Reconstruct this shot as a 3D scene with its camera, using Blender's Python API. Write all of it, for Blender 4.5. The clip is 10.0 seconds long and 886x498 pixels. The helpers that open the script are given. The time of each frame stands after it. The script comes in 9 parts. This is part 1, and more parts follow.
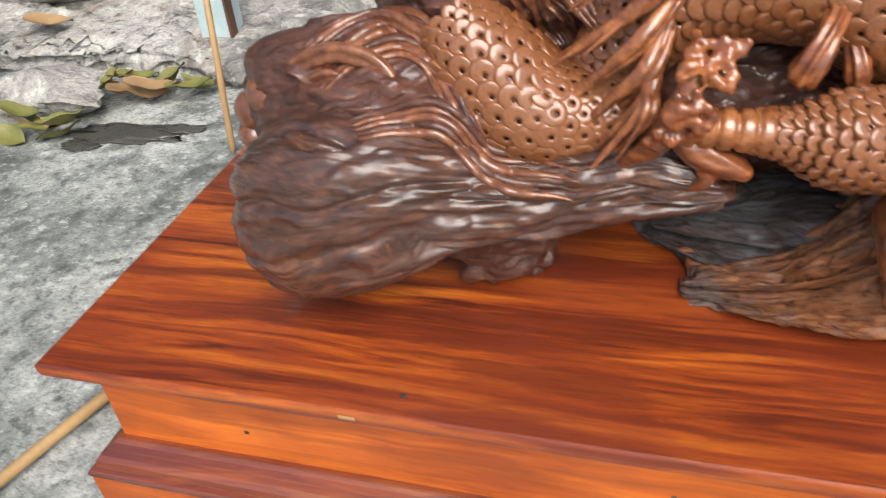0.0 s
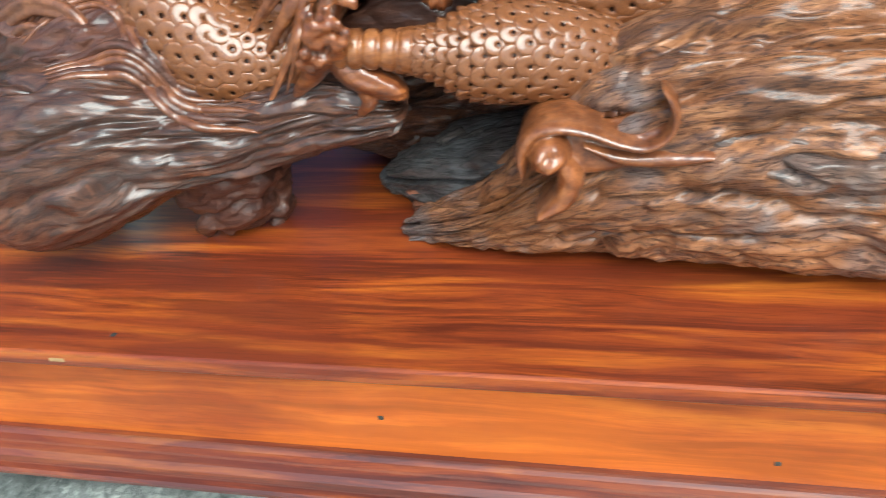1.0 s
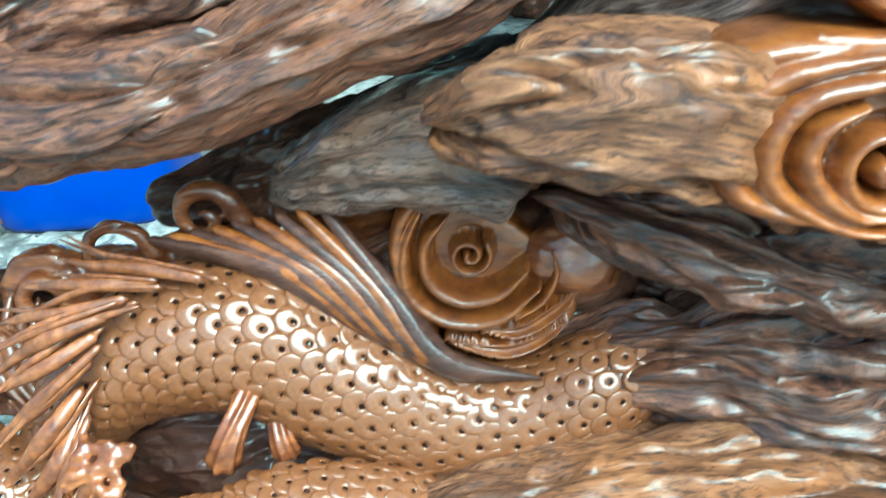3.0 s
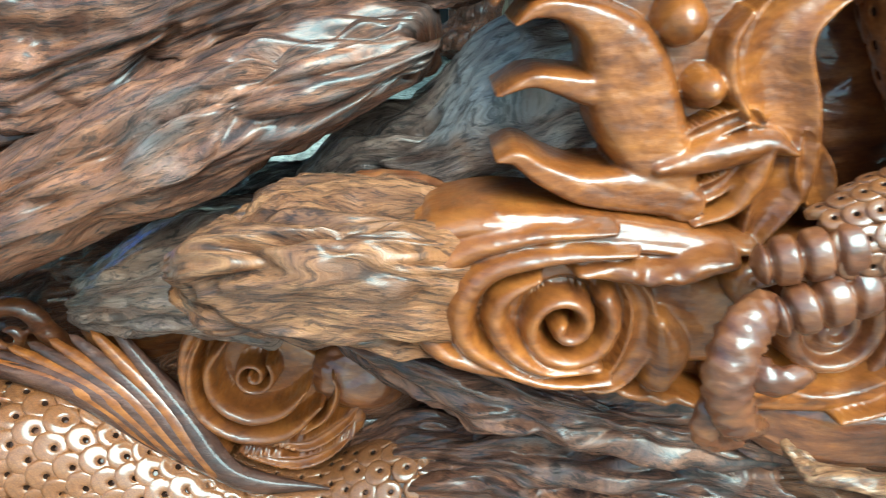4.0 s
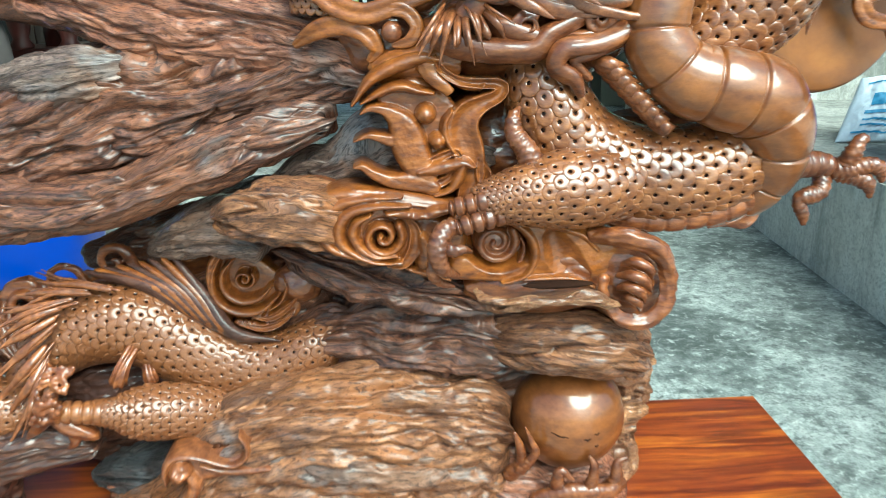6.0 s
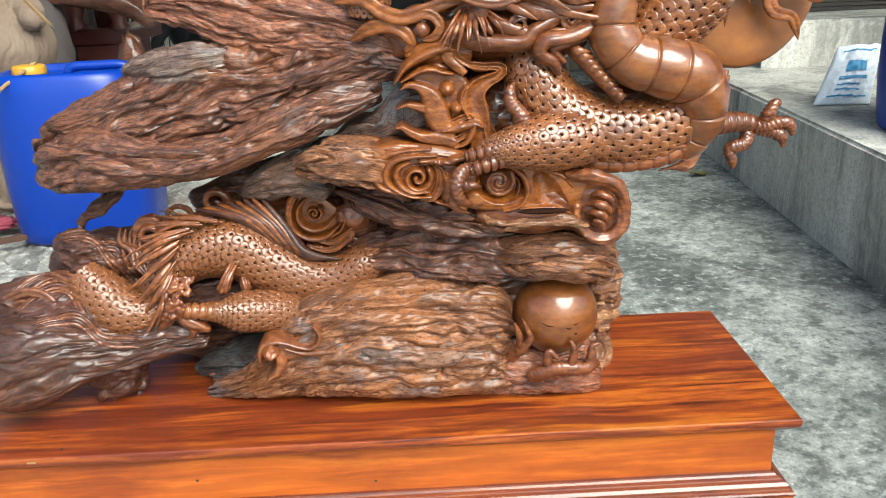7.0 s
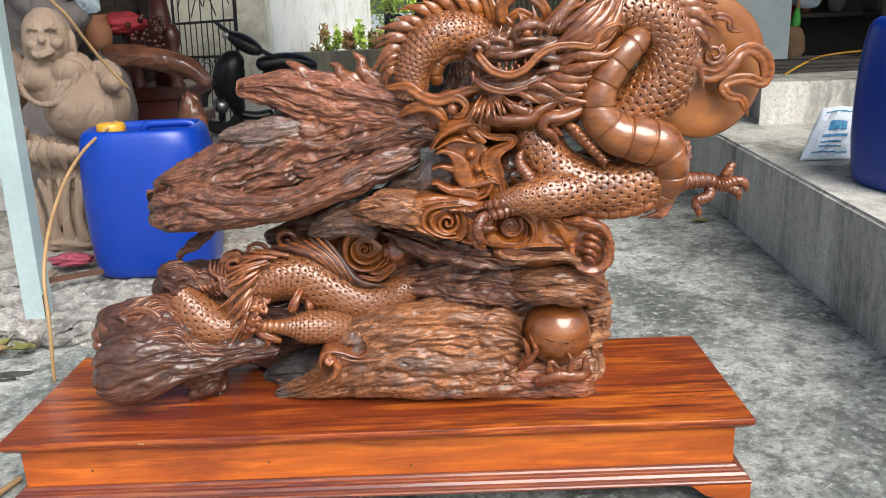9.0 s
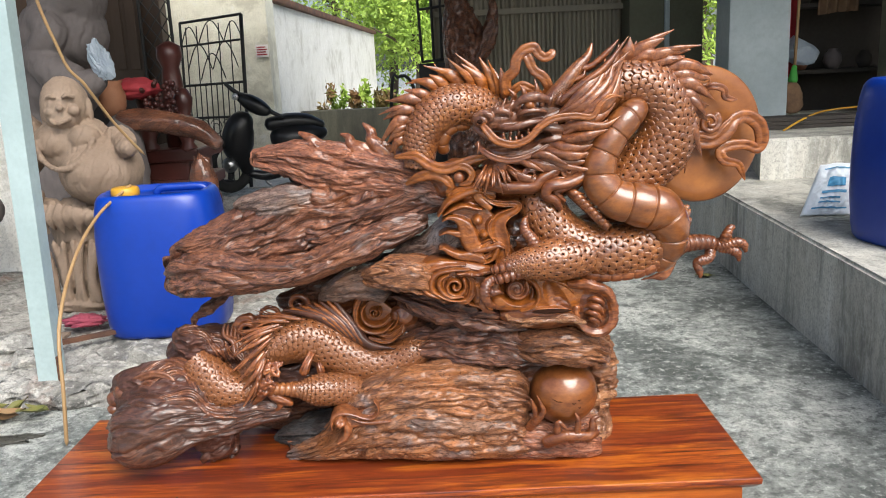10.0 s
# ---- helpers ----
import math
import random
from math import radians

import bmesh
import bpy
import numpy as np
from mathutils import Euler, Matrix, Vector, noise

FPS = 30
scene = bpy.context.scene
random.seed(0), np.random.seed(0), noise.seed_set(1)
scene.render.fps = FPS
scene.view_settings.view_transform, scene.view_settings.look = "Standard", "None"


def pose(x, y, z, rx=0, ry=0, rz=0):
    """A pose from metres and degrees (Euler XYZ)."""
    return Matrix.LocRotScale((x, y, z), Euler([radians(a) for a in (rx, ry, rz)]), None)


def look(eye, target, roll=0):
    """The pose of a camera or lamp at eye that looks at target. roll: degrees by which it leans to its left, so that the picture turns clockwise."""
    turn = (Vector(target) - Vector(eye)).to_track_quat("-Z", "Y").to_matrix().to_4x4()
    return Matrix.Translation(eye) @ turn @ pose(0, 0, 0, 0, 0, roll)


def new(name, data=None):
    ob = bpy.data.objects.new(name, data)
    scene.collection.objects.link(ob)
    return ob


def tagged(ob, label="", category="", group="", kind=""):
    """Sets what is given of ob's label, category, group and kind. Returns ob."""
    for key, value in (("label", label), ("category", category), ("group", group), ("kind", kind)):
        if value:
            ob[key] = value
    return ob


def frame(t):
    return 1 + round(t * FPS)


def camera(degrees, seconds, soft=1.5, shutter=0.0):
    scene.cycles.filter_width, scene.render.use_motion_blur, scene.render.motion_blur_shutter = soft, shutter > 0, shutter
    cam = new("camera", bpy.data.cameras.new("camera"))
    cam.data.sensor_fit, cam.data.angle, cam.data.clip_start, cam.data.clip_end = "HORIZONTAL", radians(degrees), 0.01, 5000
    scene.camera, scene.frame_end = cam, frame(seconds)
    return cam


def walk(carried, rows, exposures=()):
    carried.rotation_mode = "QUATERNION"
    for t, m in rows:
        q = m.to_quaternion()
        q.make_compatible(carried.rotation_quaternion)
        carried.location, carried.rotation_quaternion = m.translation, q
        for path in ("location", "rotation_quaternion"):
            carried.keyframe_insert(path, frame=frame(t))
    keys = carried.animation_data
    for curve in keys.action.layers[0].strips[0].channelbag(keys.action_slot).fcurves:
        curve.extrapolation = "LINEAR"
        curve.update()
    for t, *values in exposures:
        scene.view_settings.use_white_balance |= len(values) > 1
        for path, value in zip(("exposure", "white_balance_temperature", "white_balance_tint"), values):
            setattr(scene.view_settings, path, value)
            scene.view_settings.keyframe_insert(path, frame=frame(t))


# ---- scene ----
cam = camera(57.5, 10.0, soft=0.9, shutter=0.3)
PATH = [
    (0, (0.560, -0.405, 0.684), (-0.005, 1.129, -0.470), -7.1),
    (0.5, (0.650, -0.428, 0.616), (0.129, 1.153, -0.493), -6.9),
    (1, (0.773, -0.431, 0.601), (0.317, 1.194, -0.473), -7.5),
    (1.5, (0.823, -0.351, 0.631), (0.454, 1.312, -0.417), -6.8),
    (2, (0.802, -0.289, 0.665), (0.501, 1.444, -0.287), -5.4),
    (2.2, (0.800, -0.279, 0.680), (0.506, 1.475, -0.236), -5.4),
    (3.3, (0.841, -0.262, 0.792), (0.736, 1.584, 0.030), -3.7),
    (3.5, (0.873, -0.257, 0.807), (0.774, 1.595, 0.058), -3.5),
    (4, (0.931, -0.272, 0.824), (0.909, 1.589, 0.091), -3.1),
    (4.5, (0.978, -0.325, 0.829), (0.979, 1.538, 0.101), -3.3),
    (5, (1.005, -0.390, 0.863), (1.035, 1.490, 0.182), -2.9),
    (5.5, (1.014, -0.577, 0.894), (1.083, 1.321, 0.266), -1.8),
    (6, (1.011, -0.820, 0.914), (1.101, 1.083, 0.306), -1.2),
    (6.2, (1.004, -0.910, 0.924), (1.098, 0.989, 0.303), -0.9),
    (7.3, (0.994, -1.275, 0.995), (1.019, 0.605, 0.312), -2.5),
    (7.5, (0.993, -1.333, 1.005), (1.010, 0.550, 0.330), -2.2),
    (8, (0.973, -1.439, 1.023), (0.954, 0.450, 0.367), -1.6),
    (8.5, (0.971, -1.505, 1.052), (0.929, 0.395, 0.428), -2.1),
    (9, (0.982, -1.545, 1.071), (0.971, 0.372, 0.500), -2.2),
    (9.5, (0.972, -1.579, 1.096), (0.964, 0.356, 0.589), -2.4),
    (10, (0.979, -1.585, 1.107), (0.959, 0.365, 0.662), -2.8),
]
EXPOSURES = [(0.0, 1.25, 6350, 8), (1.0, 1.42, 5650, -6), (1.5, 1.70, 4800, -26), (2.0, 1.98, 4350, -33), (3.5, 2.0, 4700, -28), (4.5, 1.92, 4750, -28), (6.0, 1.66, 5300, -20), (7.5, 1.32, 6250, 4), (10.0, 1.22, 6250, 7)]
walk(cam, [(t, look(eye, target, roll)) for t, eye, target, roll in PATH], EXPOSURES)

# ---- world, sun ----
# a hazy white sky; its bright patch stands high to the right of the plinth
SUN_ELEVATION, SUN_FROM = 46.0, 152.0   # degrees; SUN_FROM is the bearing, 0 is +y, 90 is +x
world = bpy.data.worlds.new("sky")
scene.world = world
world.use_nodes = True
sky = world.node_tree.nodes.new("ShaderNodeTexSky")
sky.sky_type, sky.sun_disc = "NISHITA", False
sky.sun_elevation, sky.sun_rotation = radians(SUN_ELEVATION), radians(SUN_FROM)
sky.dust_density, sky.air_density = 4.0, 1.0
background = world.node_tree.nodes["Background"]
background.inputs["Strength"].default_value = 0.092
world.node_tree.links.new(sky.outputs["Color"], background.inputs["Color"])
sun = new("sun", bpy.data.lights.new("sun", "SUN"))
sun.data.energy, sun.data.angle, sun.data.color = 1.75, radians(44), (1.0, 0.97, 0.93)
sun_way = Vector((math.sin(radians(SUN_FROM)) * math.cos(radians(SUN_ELEVATION)), math.cos(radians(SUN_FROM)) * math.cos(radians(SUN_ELEVATION)), math.sin(radians(SUN_ELEVATION))))
sun.matrix_world = look(sun_way * 40, (0, 0, 0))


# ---- materials ----
class Nodes:
    """A short way to write a node material."""

    def __init__(self, name):
        self.mat = bpy.data.materials.new(name)
        self.mat.use_nodes = True
        self.tree = self.mat.node_tree
        self.bsdf = self.tree.nodes["Principled BSDF"]

    def node(self, kind, **inputs):
        n = self.tree.nodes.new(kind)
        for key, value in inputs.items():
            self.put(n.inputs[key.replace("_", " ")], value)
        return n

    def put(self, socket, value):
        if isinstance(value, bpy.types.NodeSocket):
            self.tree.links.new(value, socket)
        else:
            socket.default_value = value

    def coords(self, which="Object", scale=(1, 1, 1), warp=0.0, warp_scale=3.0):
        out = self.node("ShaderNodeTexCoord").outputs[which]
        if warp:
            wob = self.noise(out, warp_scale, 3).outputs["Color"]
            out = self.vec("MULTIPLY_ADD", wob, (warp, warp, warp), out)
        return self.vec("MULTIPLY", out, scale)

    def vec(self, op, a, b, c=None):
        n = self.tree.nodes.new("ShaderNodeVectorMath")
        n.operation = op
        for i, v in enumerate((a, b, c)):
            if v is not None:
                self.put(n.inputs[i], v)
        return n.outputs[0]

    def math(self, op, a, b=0.0):
        n = self.tree.nodes.new("ShaderNodeMath")
        n.operation = op
        self.put(n.inputs[0], a)
        self.put(n.inputs[1], b)
        return n.outputs[0]

    def noise(self, vector, scale, detail=4, rough=0.6, distortion=0.0):
        return self.node("ShaderNodeTexNoise", Vector=vector, Scale=scale, Detail=detail, Roughness=rough, Distortion=distortion)

    def ramp(self, fac, *stops):
        n = self.node("ShaderNodeValToRGB", Fac=fac)
        e = n.color_ramp.elements
        while len(e) < len(stops):
            e.new(0.5)
        for el, (at, col) in zip(e, stops):
            el.position = at
            el.color = (*col, 1) if not isinstance(col, (int, float)) else (col, col, col, 1)
        return n.outputs["Color"]

    def mix(self, fac, a, b, blend="MIX"):
        n = self.tree.nodes.new("ShaderNodeMix")
        n.data_type, n.blend_type = "RGBA", blend
        for key, v in (("Factor", fac), ("A", a), ("B", b)):
            sock = [s for s in n.inputs if s.name == key and (s.type == "RGBA" or key == "Factor" and s.type == "VALUE")][0]
            self.put(sock, (*v, 1) if isinstance(v, tuple) and len(v) == 3 else v)
        return [s for s in n.outputs if s.type == "RGBA"][0]

    def bump(self, height, strength, distance=0.01, normal=None):
        n = self.node("ShaderNodeBump", Strength=strength, Distance=distance, Height=height)
        if normal is not None:
            self.put(n.inputs["Normal"], normal)
        return n.outputs["Normal"]

    def done(self, colour, roughness=0.6, normal=None, **more):
        self.put(self.bsdf.inputs["Base Color"], (*colour, 1) if isinstance(colour, tuple) else colour)
        self.put(self.bsdf.inputs["Roughness"], roughness)
        if normal is not None:
            self.put(self.bsdf.inputs["Normal"], normal)
        for key, v in more.items():
            self.put(self.bsdf.inputs[key.replace("_", " ")], v)
        return self.mat


def simple(name, colour, dark, scale=8.0, roughness=0.5, bump=0.2, stretch=(1, 1, 1), **more):
    """Two tones in two sizes of noise, with fine relief."""
    m = Nodes(name)
    c = m.coords("Object", stretch)
    big, fine = m.noise(c, scale * 0.3, 5).outputs["Fac"], m.noise(c, scale * 6, 4).outputs["Fac"]
    col = m.mix(m.ramp(big, (0.35, 0.0), (0.7, 1.0)), dark, colour)
    col = m.mix(m.ramp(fine, (0.4, 0.0), (0.75, 0.35)), col, tuple(v * 0.6 for v in colour))
    rough = m.math("MULTIPLY_ADD", fine, 0.25)
    rough.node.inputs[2].default_value = max(0.02, roughness - 0.12)
    return m.done(col, rough, m.bump(fine, bump, 0.004), **more)


def carved_wood(name, light, mid, dark, grain=(14, 14, 40), roughness=0.3, coat=0.6, bump=0.18, relief=0.35):
    """Oiled and varnished carved wood: grain lines, brown blotches, a thin coat."""
    m = Nodes(name)
    c = m.coords("Object", grain, 0.05, 5.0)
    lines = m.noise(c, 3.0, 6, 0.65).outputs["Fac"]
    blot = m.noise(m.coords("Object"), 7.0, 4).outputs["Fac"]
    col = m.ramp(lines, (0.25, dark), (0.48, mid), (0.72, light))
    col = m.mix(m.ramp(blot, (0.3, 0.55), (0.6, 0.0)), col, dark)
    fine = m.noise(m.coords("Object", (60, 60, 200), 0.02), 3.0, 4).outputs["Fac"]
    chisel = m.noise(m.coords("Object", (1, 1, 1.6), 0.01, 20), 75.0, 2, 0.5).outputs["Fac"]
    rough = m.ramp(blot, (0.3, roughness * 1.9), (0.7, roughness * 1.4))
    return m.done(col, rough, m.bump(fine, bump, 0.002, m.bump(chisel, relief, 0.005)), Coat_Weight=min(1.0, coat * 1.35), Coat_Roughness=0.10, Specular_IOR_Level=0.35)


def driftwood_material(name, light, mid, dark, grey, roughness=0.34, coat=0.7, tilt=0.0, swirl=0.035):
    """Weathered, varnished root wood: fibres along a tilted axis, dark cracks, grey patches with painted highlights."""
    m = Nodes(name)
    p = m.coords("Object", (1, 1, 1), swirl, 6.0)
    g, e = (math.cos(radians(tilt)), 0, math.sin(radians(tilt))), (-math.sin(radians(tilt)), 0, math.cos(radians(tilt)))

    def along(fa, fb):
        out = m.tree.nodes.new("ShaderNodeCombineXYZ")
        for k, (axis, f) in enumerate(((g, fa), ((0, 1, 0), fb), (e, fb))):
            dot = m.tree.nodes.new("ShaderNodeVectorMath")
            dot.operation = "DOT_PRODUCT"
            m.put(dot.inputs[0], p)
            m.put(dot.inputs[1], tuple(v * f for v in axis))
            m.put(out.inputs[k], dot.outputs["Value"])
        return out.outputs[0]

    fibre = m.noise(along(10, 125), 1.0, 9, 0.74, 0.7).outputs["Fac"]
    thin = m.noise(along(24, 480), 1.0, 6, 0.68, 0.4).outputs["Fac"]
    broad = m.noise(along(4, 22), 1.0, 5, 0.6).outputs["Fac"]
    col = m.ramp(fibre, (0.36, dark), (0.46, mid), (0.60, light))
    col = m.mix(m.ramp(thin, (0.38, 0.8), (0.50, 0.0)), col, dark)
    col = m.mix(m.ramp(thin, (0.54, 0.0), (0.68, 0.5)), col, tuple(min(0.6, v * 1.45) for v in light))
    col = m.mix(m.ramp(broad, (0.38, 0.75), (0.54, 0.0)), col, tuple(0.5 * (u + v) for u, v in zip(dark, mid)))
    col = m.mix(m.ramp(broad, (0.53, 0.0), (0.66, 0.6)), col, tuple(min(0.75, v * 1.15) for v in light))
    # grey patches: weathering, with bluish sky highlights put into the colour
    patch = m.noise(m.coords("Object"), 6.5, 5, 0.7).outputs["Fac"]
    col = m.mix(m.ramp(patch, (0.55, 0.0), (0.68, 0.65)), col, grey)
    rough = m.ramp(thin, (0.35, min(0.9, roughness * 1.9)), (0.6, roughness))
    n1 = m.bump(fibre, 1.0, 0.010)
    n2 = m.bump(thin, 0.9, 0.004, n1)
    return m.done(col, rough, m.bump(m.noise(m.coords("Object"), 150, 4, 0.7).outputs["Fac"], 0.5, 0.003, n2), Coat_Weight=coat * 1.1, Coat_Roughness=0.13, Specular_IOR_Level=0.3)


def fibre_wood(name, light, mid, dark, grey, warm, coat=0.55, roughness=0.42, grey_at=0.56, warm_at=0.55):
    """Varnished root wood whose fibres run along the log: u is metres along it, v metres round it."""
    m = Nodes(name)
    uv = m.node("ShaderNodeTexCoord").outputs["UV"]
    place = m.coords("Object")
    fine = m.noise(m.vec("MULTIPLY", uv, (75, 430, 1)), 1.0, 5, 0.7, 0.6).outputs["Fac"]
    line = m.noise(m.vec("MULTIPLY", uv, (24, 120, 1)), 1.0, 7, 0.72, 1.0).outputs["Fac"]
    band = m.noise(m.vec("MULTIPLY", uv, (8, 30, 1)), 1.0, 5, 0.65, 0.8).outputs["Fac"]
    col = m.ramp(line, (0.33, dark), (0.45, mid), (0.62, light))
    col = m.mix(m.ramp(band, (0.36, 0.75), (0.50, 0.0)), col, tuple(0.35 * u + 0.65 * v for u, v in zip(mid, dark)))
    col = m.mix(m.ramp(m.noise(place, 5.0, 4, 0.6).outputs["Fac"], (warm_at, 0.0), (warm_at + 0.12, 0.65)), col, warm)
    col = m.mix(m.ramp(m.noise(m.vec("ADD", place, (7, 3, 1)), 7.0, 4, 0.65).outputs["Fac"], (grey_at, 0.0), (grey_at + 0.10, 0.75)), col, grey)
    col = m.mix(m.ramp(fine, (0.40, 0.75), (0.50, 0.0)), col, dark)
    col = m.mix(m.ramp(line, (0.58, 0.0), (0.72, 0.55)), col, tuple(min(0.7, v * 1.35) for v in light))
    rough = m.ramp(fine, (0.35, min(0.85, roughness * 1.8)), (0.6, roughness))
    n1 = m.bump(line, 0.75, 0.007)
    return m.done(col, rough, m.bump(fine, 0.7, 0.0028, n1), Coat_Weight=coat, Coat_Roughness=0.24, Specular_IOR_Level=0.35)


def plinth_material(name="polished_red_wood", dark=False, plain=False):
    """Polished red-orange hardwood with dark figure running lengthwise."""
    m = Nodes(name)
    c = m.coords("Object", (2.0, 36, 36), 0.035, 2.5)
    figure = m.noise(c, 1.0, 7, 0.66, 0.9).outputs["Fac"]
    ribbon = m.noise(m.coords("Object", (3.0, 40, 40), 0.025, 4.0), 1.0, 5, 0.55, 0.5).outputs["Fac"]
    pores = m.noise(m.coords("Object", (30, 420, 420)), 1.0, 3).outputs["Fac"]
    blot = m.noise(m.coords("Object", (2.0, 5, 5)), 1.6, 4).outputs["Fac"]
    col = m.ramp(figure, (0.38, (0.055, 0.010, 0.004)), (0.465, (0.25, 0.046, 0.008)), (0.54, (0.41, 0.092, 0.011)), (0.66, (0.58, 0.175, 0.017)))
    col = m.mix(m.ramp(ribbon, (0.40, 0.8), (0.50, 0.0)), col, (0.10, 0.018, 0.006))
    col = m.mix(m.ramp(blot, (0.38, 0.6), (0.6, 0.0)), col, (0.17, 0.026, 0.009))
    col = m.mix(m.ramp(pores, (0.3, 0.4), (0.5, 0.0)), col, (0.07, 0.012, 0.005))
    if plain:
        col = m.mix(m.ramp(blot, (0.38, 0.15), (0.6, 0.55)), col, (0.60, 0.140, 0.016))
    if dark:
        col = m.mix(0.60, col, (0.070, 0.020, 0.017))
    return m.done(col, m.ramp(blot, (0.3, 0.42), (0.7, 0.34)), m.bump(pores, 0.06, 0.001), Specular_IOR_Level=0.4, Coat_Weight=0.70 if dark else 0.10 if plain else 0.40, Coat_Roughness=0.12)


def concrete(name, light, mid, dark, stain=0.5, streaks=False, scale=1.0, moss=None, grit=0.0):
    m = Nodes(name)
    big = m.noise(m.coords("Object", (1, 1, 0.25) if streaks else (1, 1, 1), 0.2, 2.0), 1.9 * scale, 9, 0.74).outputs["Fac"]
    mid_n = m.noise(m.coords("Object", (6, 6, 0.7) if streaks else (1, 1, 1), 0.03, 9.0), (1.0 if streaks else 7.0) * scale, 9, 0.76).outputs["Fac"]
    fine = m.noise(m.coords("Object"), 90.0 * scale, 6, 0.75).outputs["Fac"]
    col = m.ramp(big, (0.38, dark), (0.47, mid), (0.60, light))
    col = m.mix(m.ramp(mid_n, (0.40, stain), (0.50, 0.0)), col, dark)
    col = m.mix(m.ramp(mid_n, (0.56, 0.0), (0.66, 0.5)), col, tuple(min(0.8, v * 1.35) for v in light))
    col = m.mix(m.ramp(fine, (0.38, 0.6), (0.52, 0.0)), col, tuple(v * 0.5 for v in mid))
    if moss:
        col = m.mix(m.ramp(m.noise(m.coords("Object"), 3.1, 6, 0.7).outputs["Fac"], (0.55, 0.0), (0.68, 0.6)), col, moss)
    n1 = m.bump(mid_n, 0.35, 0.012)
    if grit:
        lumps = m.noise(m.coords("Object", (1, 1, 1), 0.02, 14.0), 26.0 * scale, 9, 0.72).outputs["Fac"]
        col = m.mix(m.ramp(lumps, (0.37, 0.75 * grit), (0.47, 0.0)), col, tuple(v * 0.75 for v in dark))
        col = m.mix(m.ramp(lumps, (0.55, 0.0), (0.63, 0.6 * grit)), col, tuple(min(0.8, v * 1.35) for v in light))
        n1 = m.bump(lumps, 0.8 * grit, 0.016, n1)
    return m.done(col, m.ramp(big, (0.3, 0.55), (0.7, 0.85)), m.bump(fine, 0.4, 0.004, n1))


M_CARVED = carved_wood("carved_wood", (0.360, 0.120, 0.032), (0.180, 0.050, 0.014), (0.036, 0.009, 0.004), coat=0.65, roughness=0.26)
M_SCALE = carved_wood("scale_wood", (0.385, 0.146, 0.042), (0.215, 0.070, 0.019), (0.062, 0.017, 0.006), roughness=0.26, coat=0.8)
M_GOLD = carved_wood("orange_heartwood", (0.430, 0.140, 0.022), (0.250, 0.070, 0.010), (0.050, 0.012, 0.005), roughness=0.24, coat=0.52)
M_MANE = carved_wood("mane_wood", (0.420, 0.150, 0.048), (0.215, 0.066, 0.020), (0.048, 0.013, 0.006), grain=(30, 30, 30), roughness=0.24, coat=0.7)
M_DISC = carved_wood("disc_wood", (0.304, 0.109, 0.019), (0.212, 0.069, 0.013), (0.120, 0.033, 0.007), grain=(2, 7, 6), roughness=0.3, coat=0.4, bump=0.03, relief=0.04)
M_LOG = driftwood_material("driftwood", (0.47, 0.188, 0.090), (0.205, 0.072, 0.036), (0.028, 0.011, 0.008), (0.26, 0.20, 0.18), tilt=20, coat=0.45)
M_LOG_PALE = driftwood_material("pale_driftwood", (0.68, 0.325, 0.150), (0.39, 0.156, 0.068), (0.045, 0.017, 0.010), (0.31, 0.25, 0.235), tilt=3, swirl=0.02, coat=0.45)
M_LOG_DARK = driftwood_material("dark_root_wood", (0.24, 0.090, 0.042), (0.11, 0.038, 0.020), (0.020, 0.009, 0.006), (0.13, 0.10, 0.092), tilt=12, swirl=0.06, coat=0.5)
M_LOG_GREY = driftwood_material("grey_root_wood", (0.27, 0.215, 0.19), (0.13, 0.105, 0.098), (0.024, 0.019, 0.018), (0.26, 0.29, 0.34), tilt=28, coat=0.45)
M_FIBRE = fibre_wood("brown_fibre_wood", (0.31, 0.120, 0.058), (0.120, 0.042, 0.023), (0.016, 0.007, 0.005), (0.22, 0.175, 0.16), (0.30, 0.105, 0.040), grey_at=0.61, coat=0.7)
M_FIBRE_RED = fibre_wood("reddish_fibre_wood", (0.42, 0.165, 0.085), (0.225, 0.078, 0.040), (0.042, 0.015, 0.010), (0.30, 0.22, 0.19), (0.42, 0.140, 0.050), grey_at=0.62)
M_FIBRE_PALE = fibre_wood("pale_fibre_wood", (0.40, 0.168, 0.068), (0.205, 0.075, 0.029), (0.030, 0.011, 0.007), (0.20, 0.160, 0.150), (0.40, 0.145, 0.043), grey_at=0.56, roughness=0.46)
M_FIBRE_GREY = fibre_wood("grey_fibre_wood", (0.30, 0.195, 0.150), (0.140, 0.080, 0.060), (0.024, 0.014, 0.011), (0.25, 0.215, 0.205), (0.34, 0.150, 0.070), warm_at=0.52, grey_at=0.56)
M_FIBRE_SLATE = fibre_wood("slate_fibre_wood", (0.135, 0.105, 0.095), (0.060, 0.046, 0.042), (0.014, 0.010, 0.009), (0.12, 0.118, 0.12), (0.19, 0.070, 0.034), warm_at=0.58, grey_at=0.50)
M_FIBRE_ROOT = fibre_wood("smooth_root_wood", (0.155, 0.060, 0.030), (0.080, 0.029, 0.016), (0.028, 0.011, 0.007), (0.10, 0.075, 0.068), (0.19, 0.070, 0.030), grey_at=0.62, coat=0.9, roughness=0.32)
M_ROOT = carved_wood("dark_root_end_wood", (0.156, 0.060, 0.033), (0.078, 0.028, 0.017), (0.025, 0.010, 0.007), grain=(7, 26, 34), roughness=0.34, coat=0.35, bump=0.5, relief=0.7)
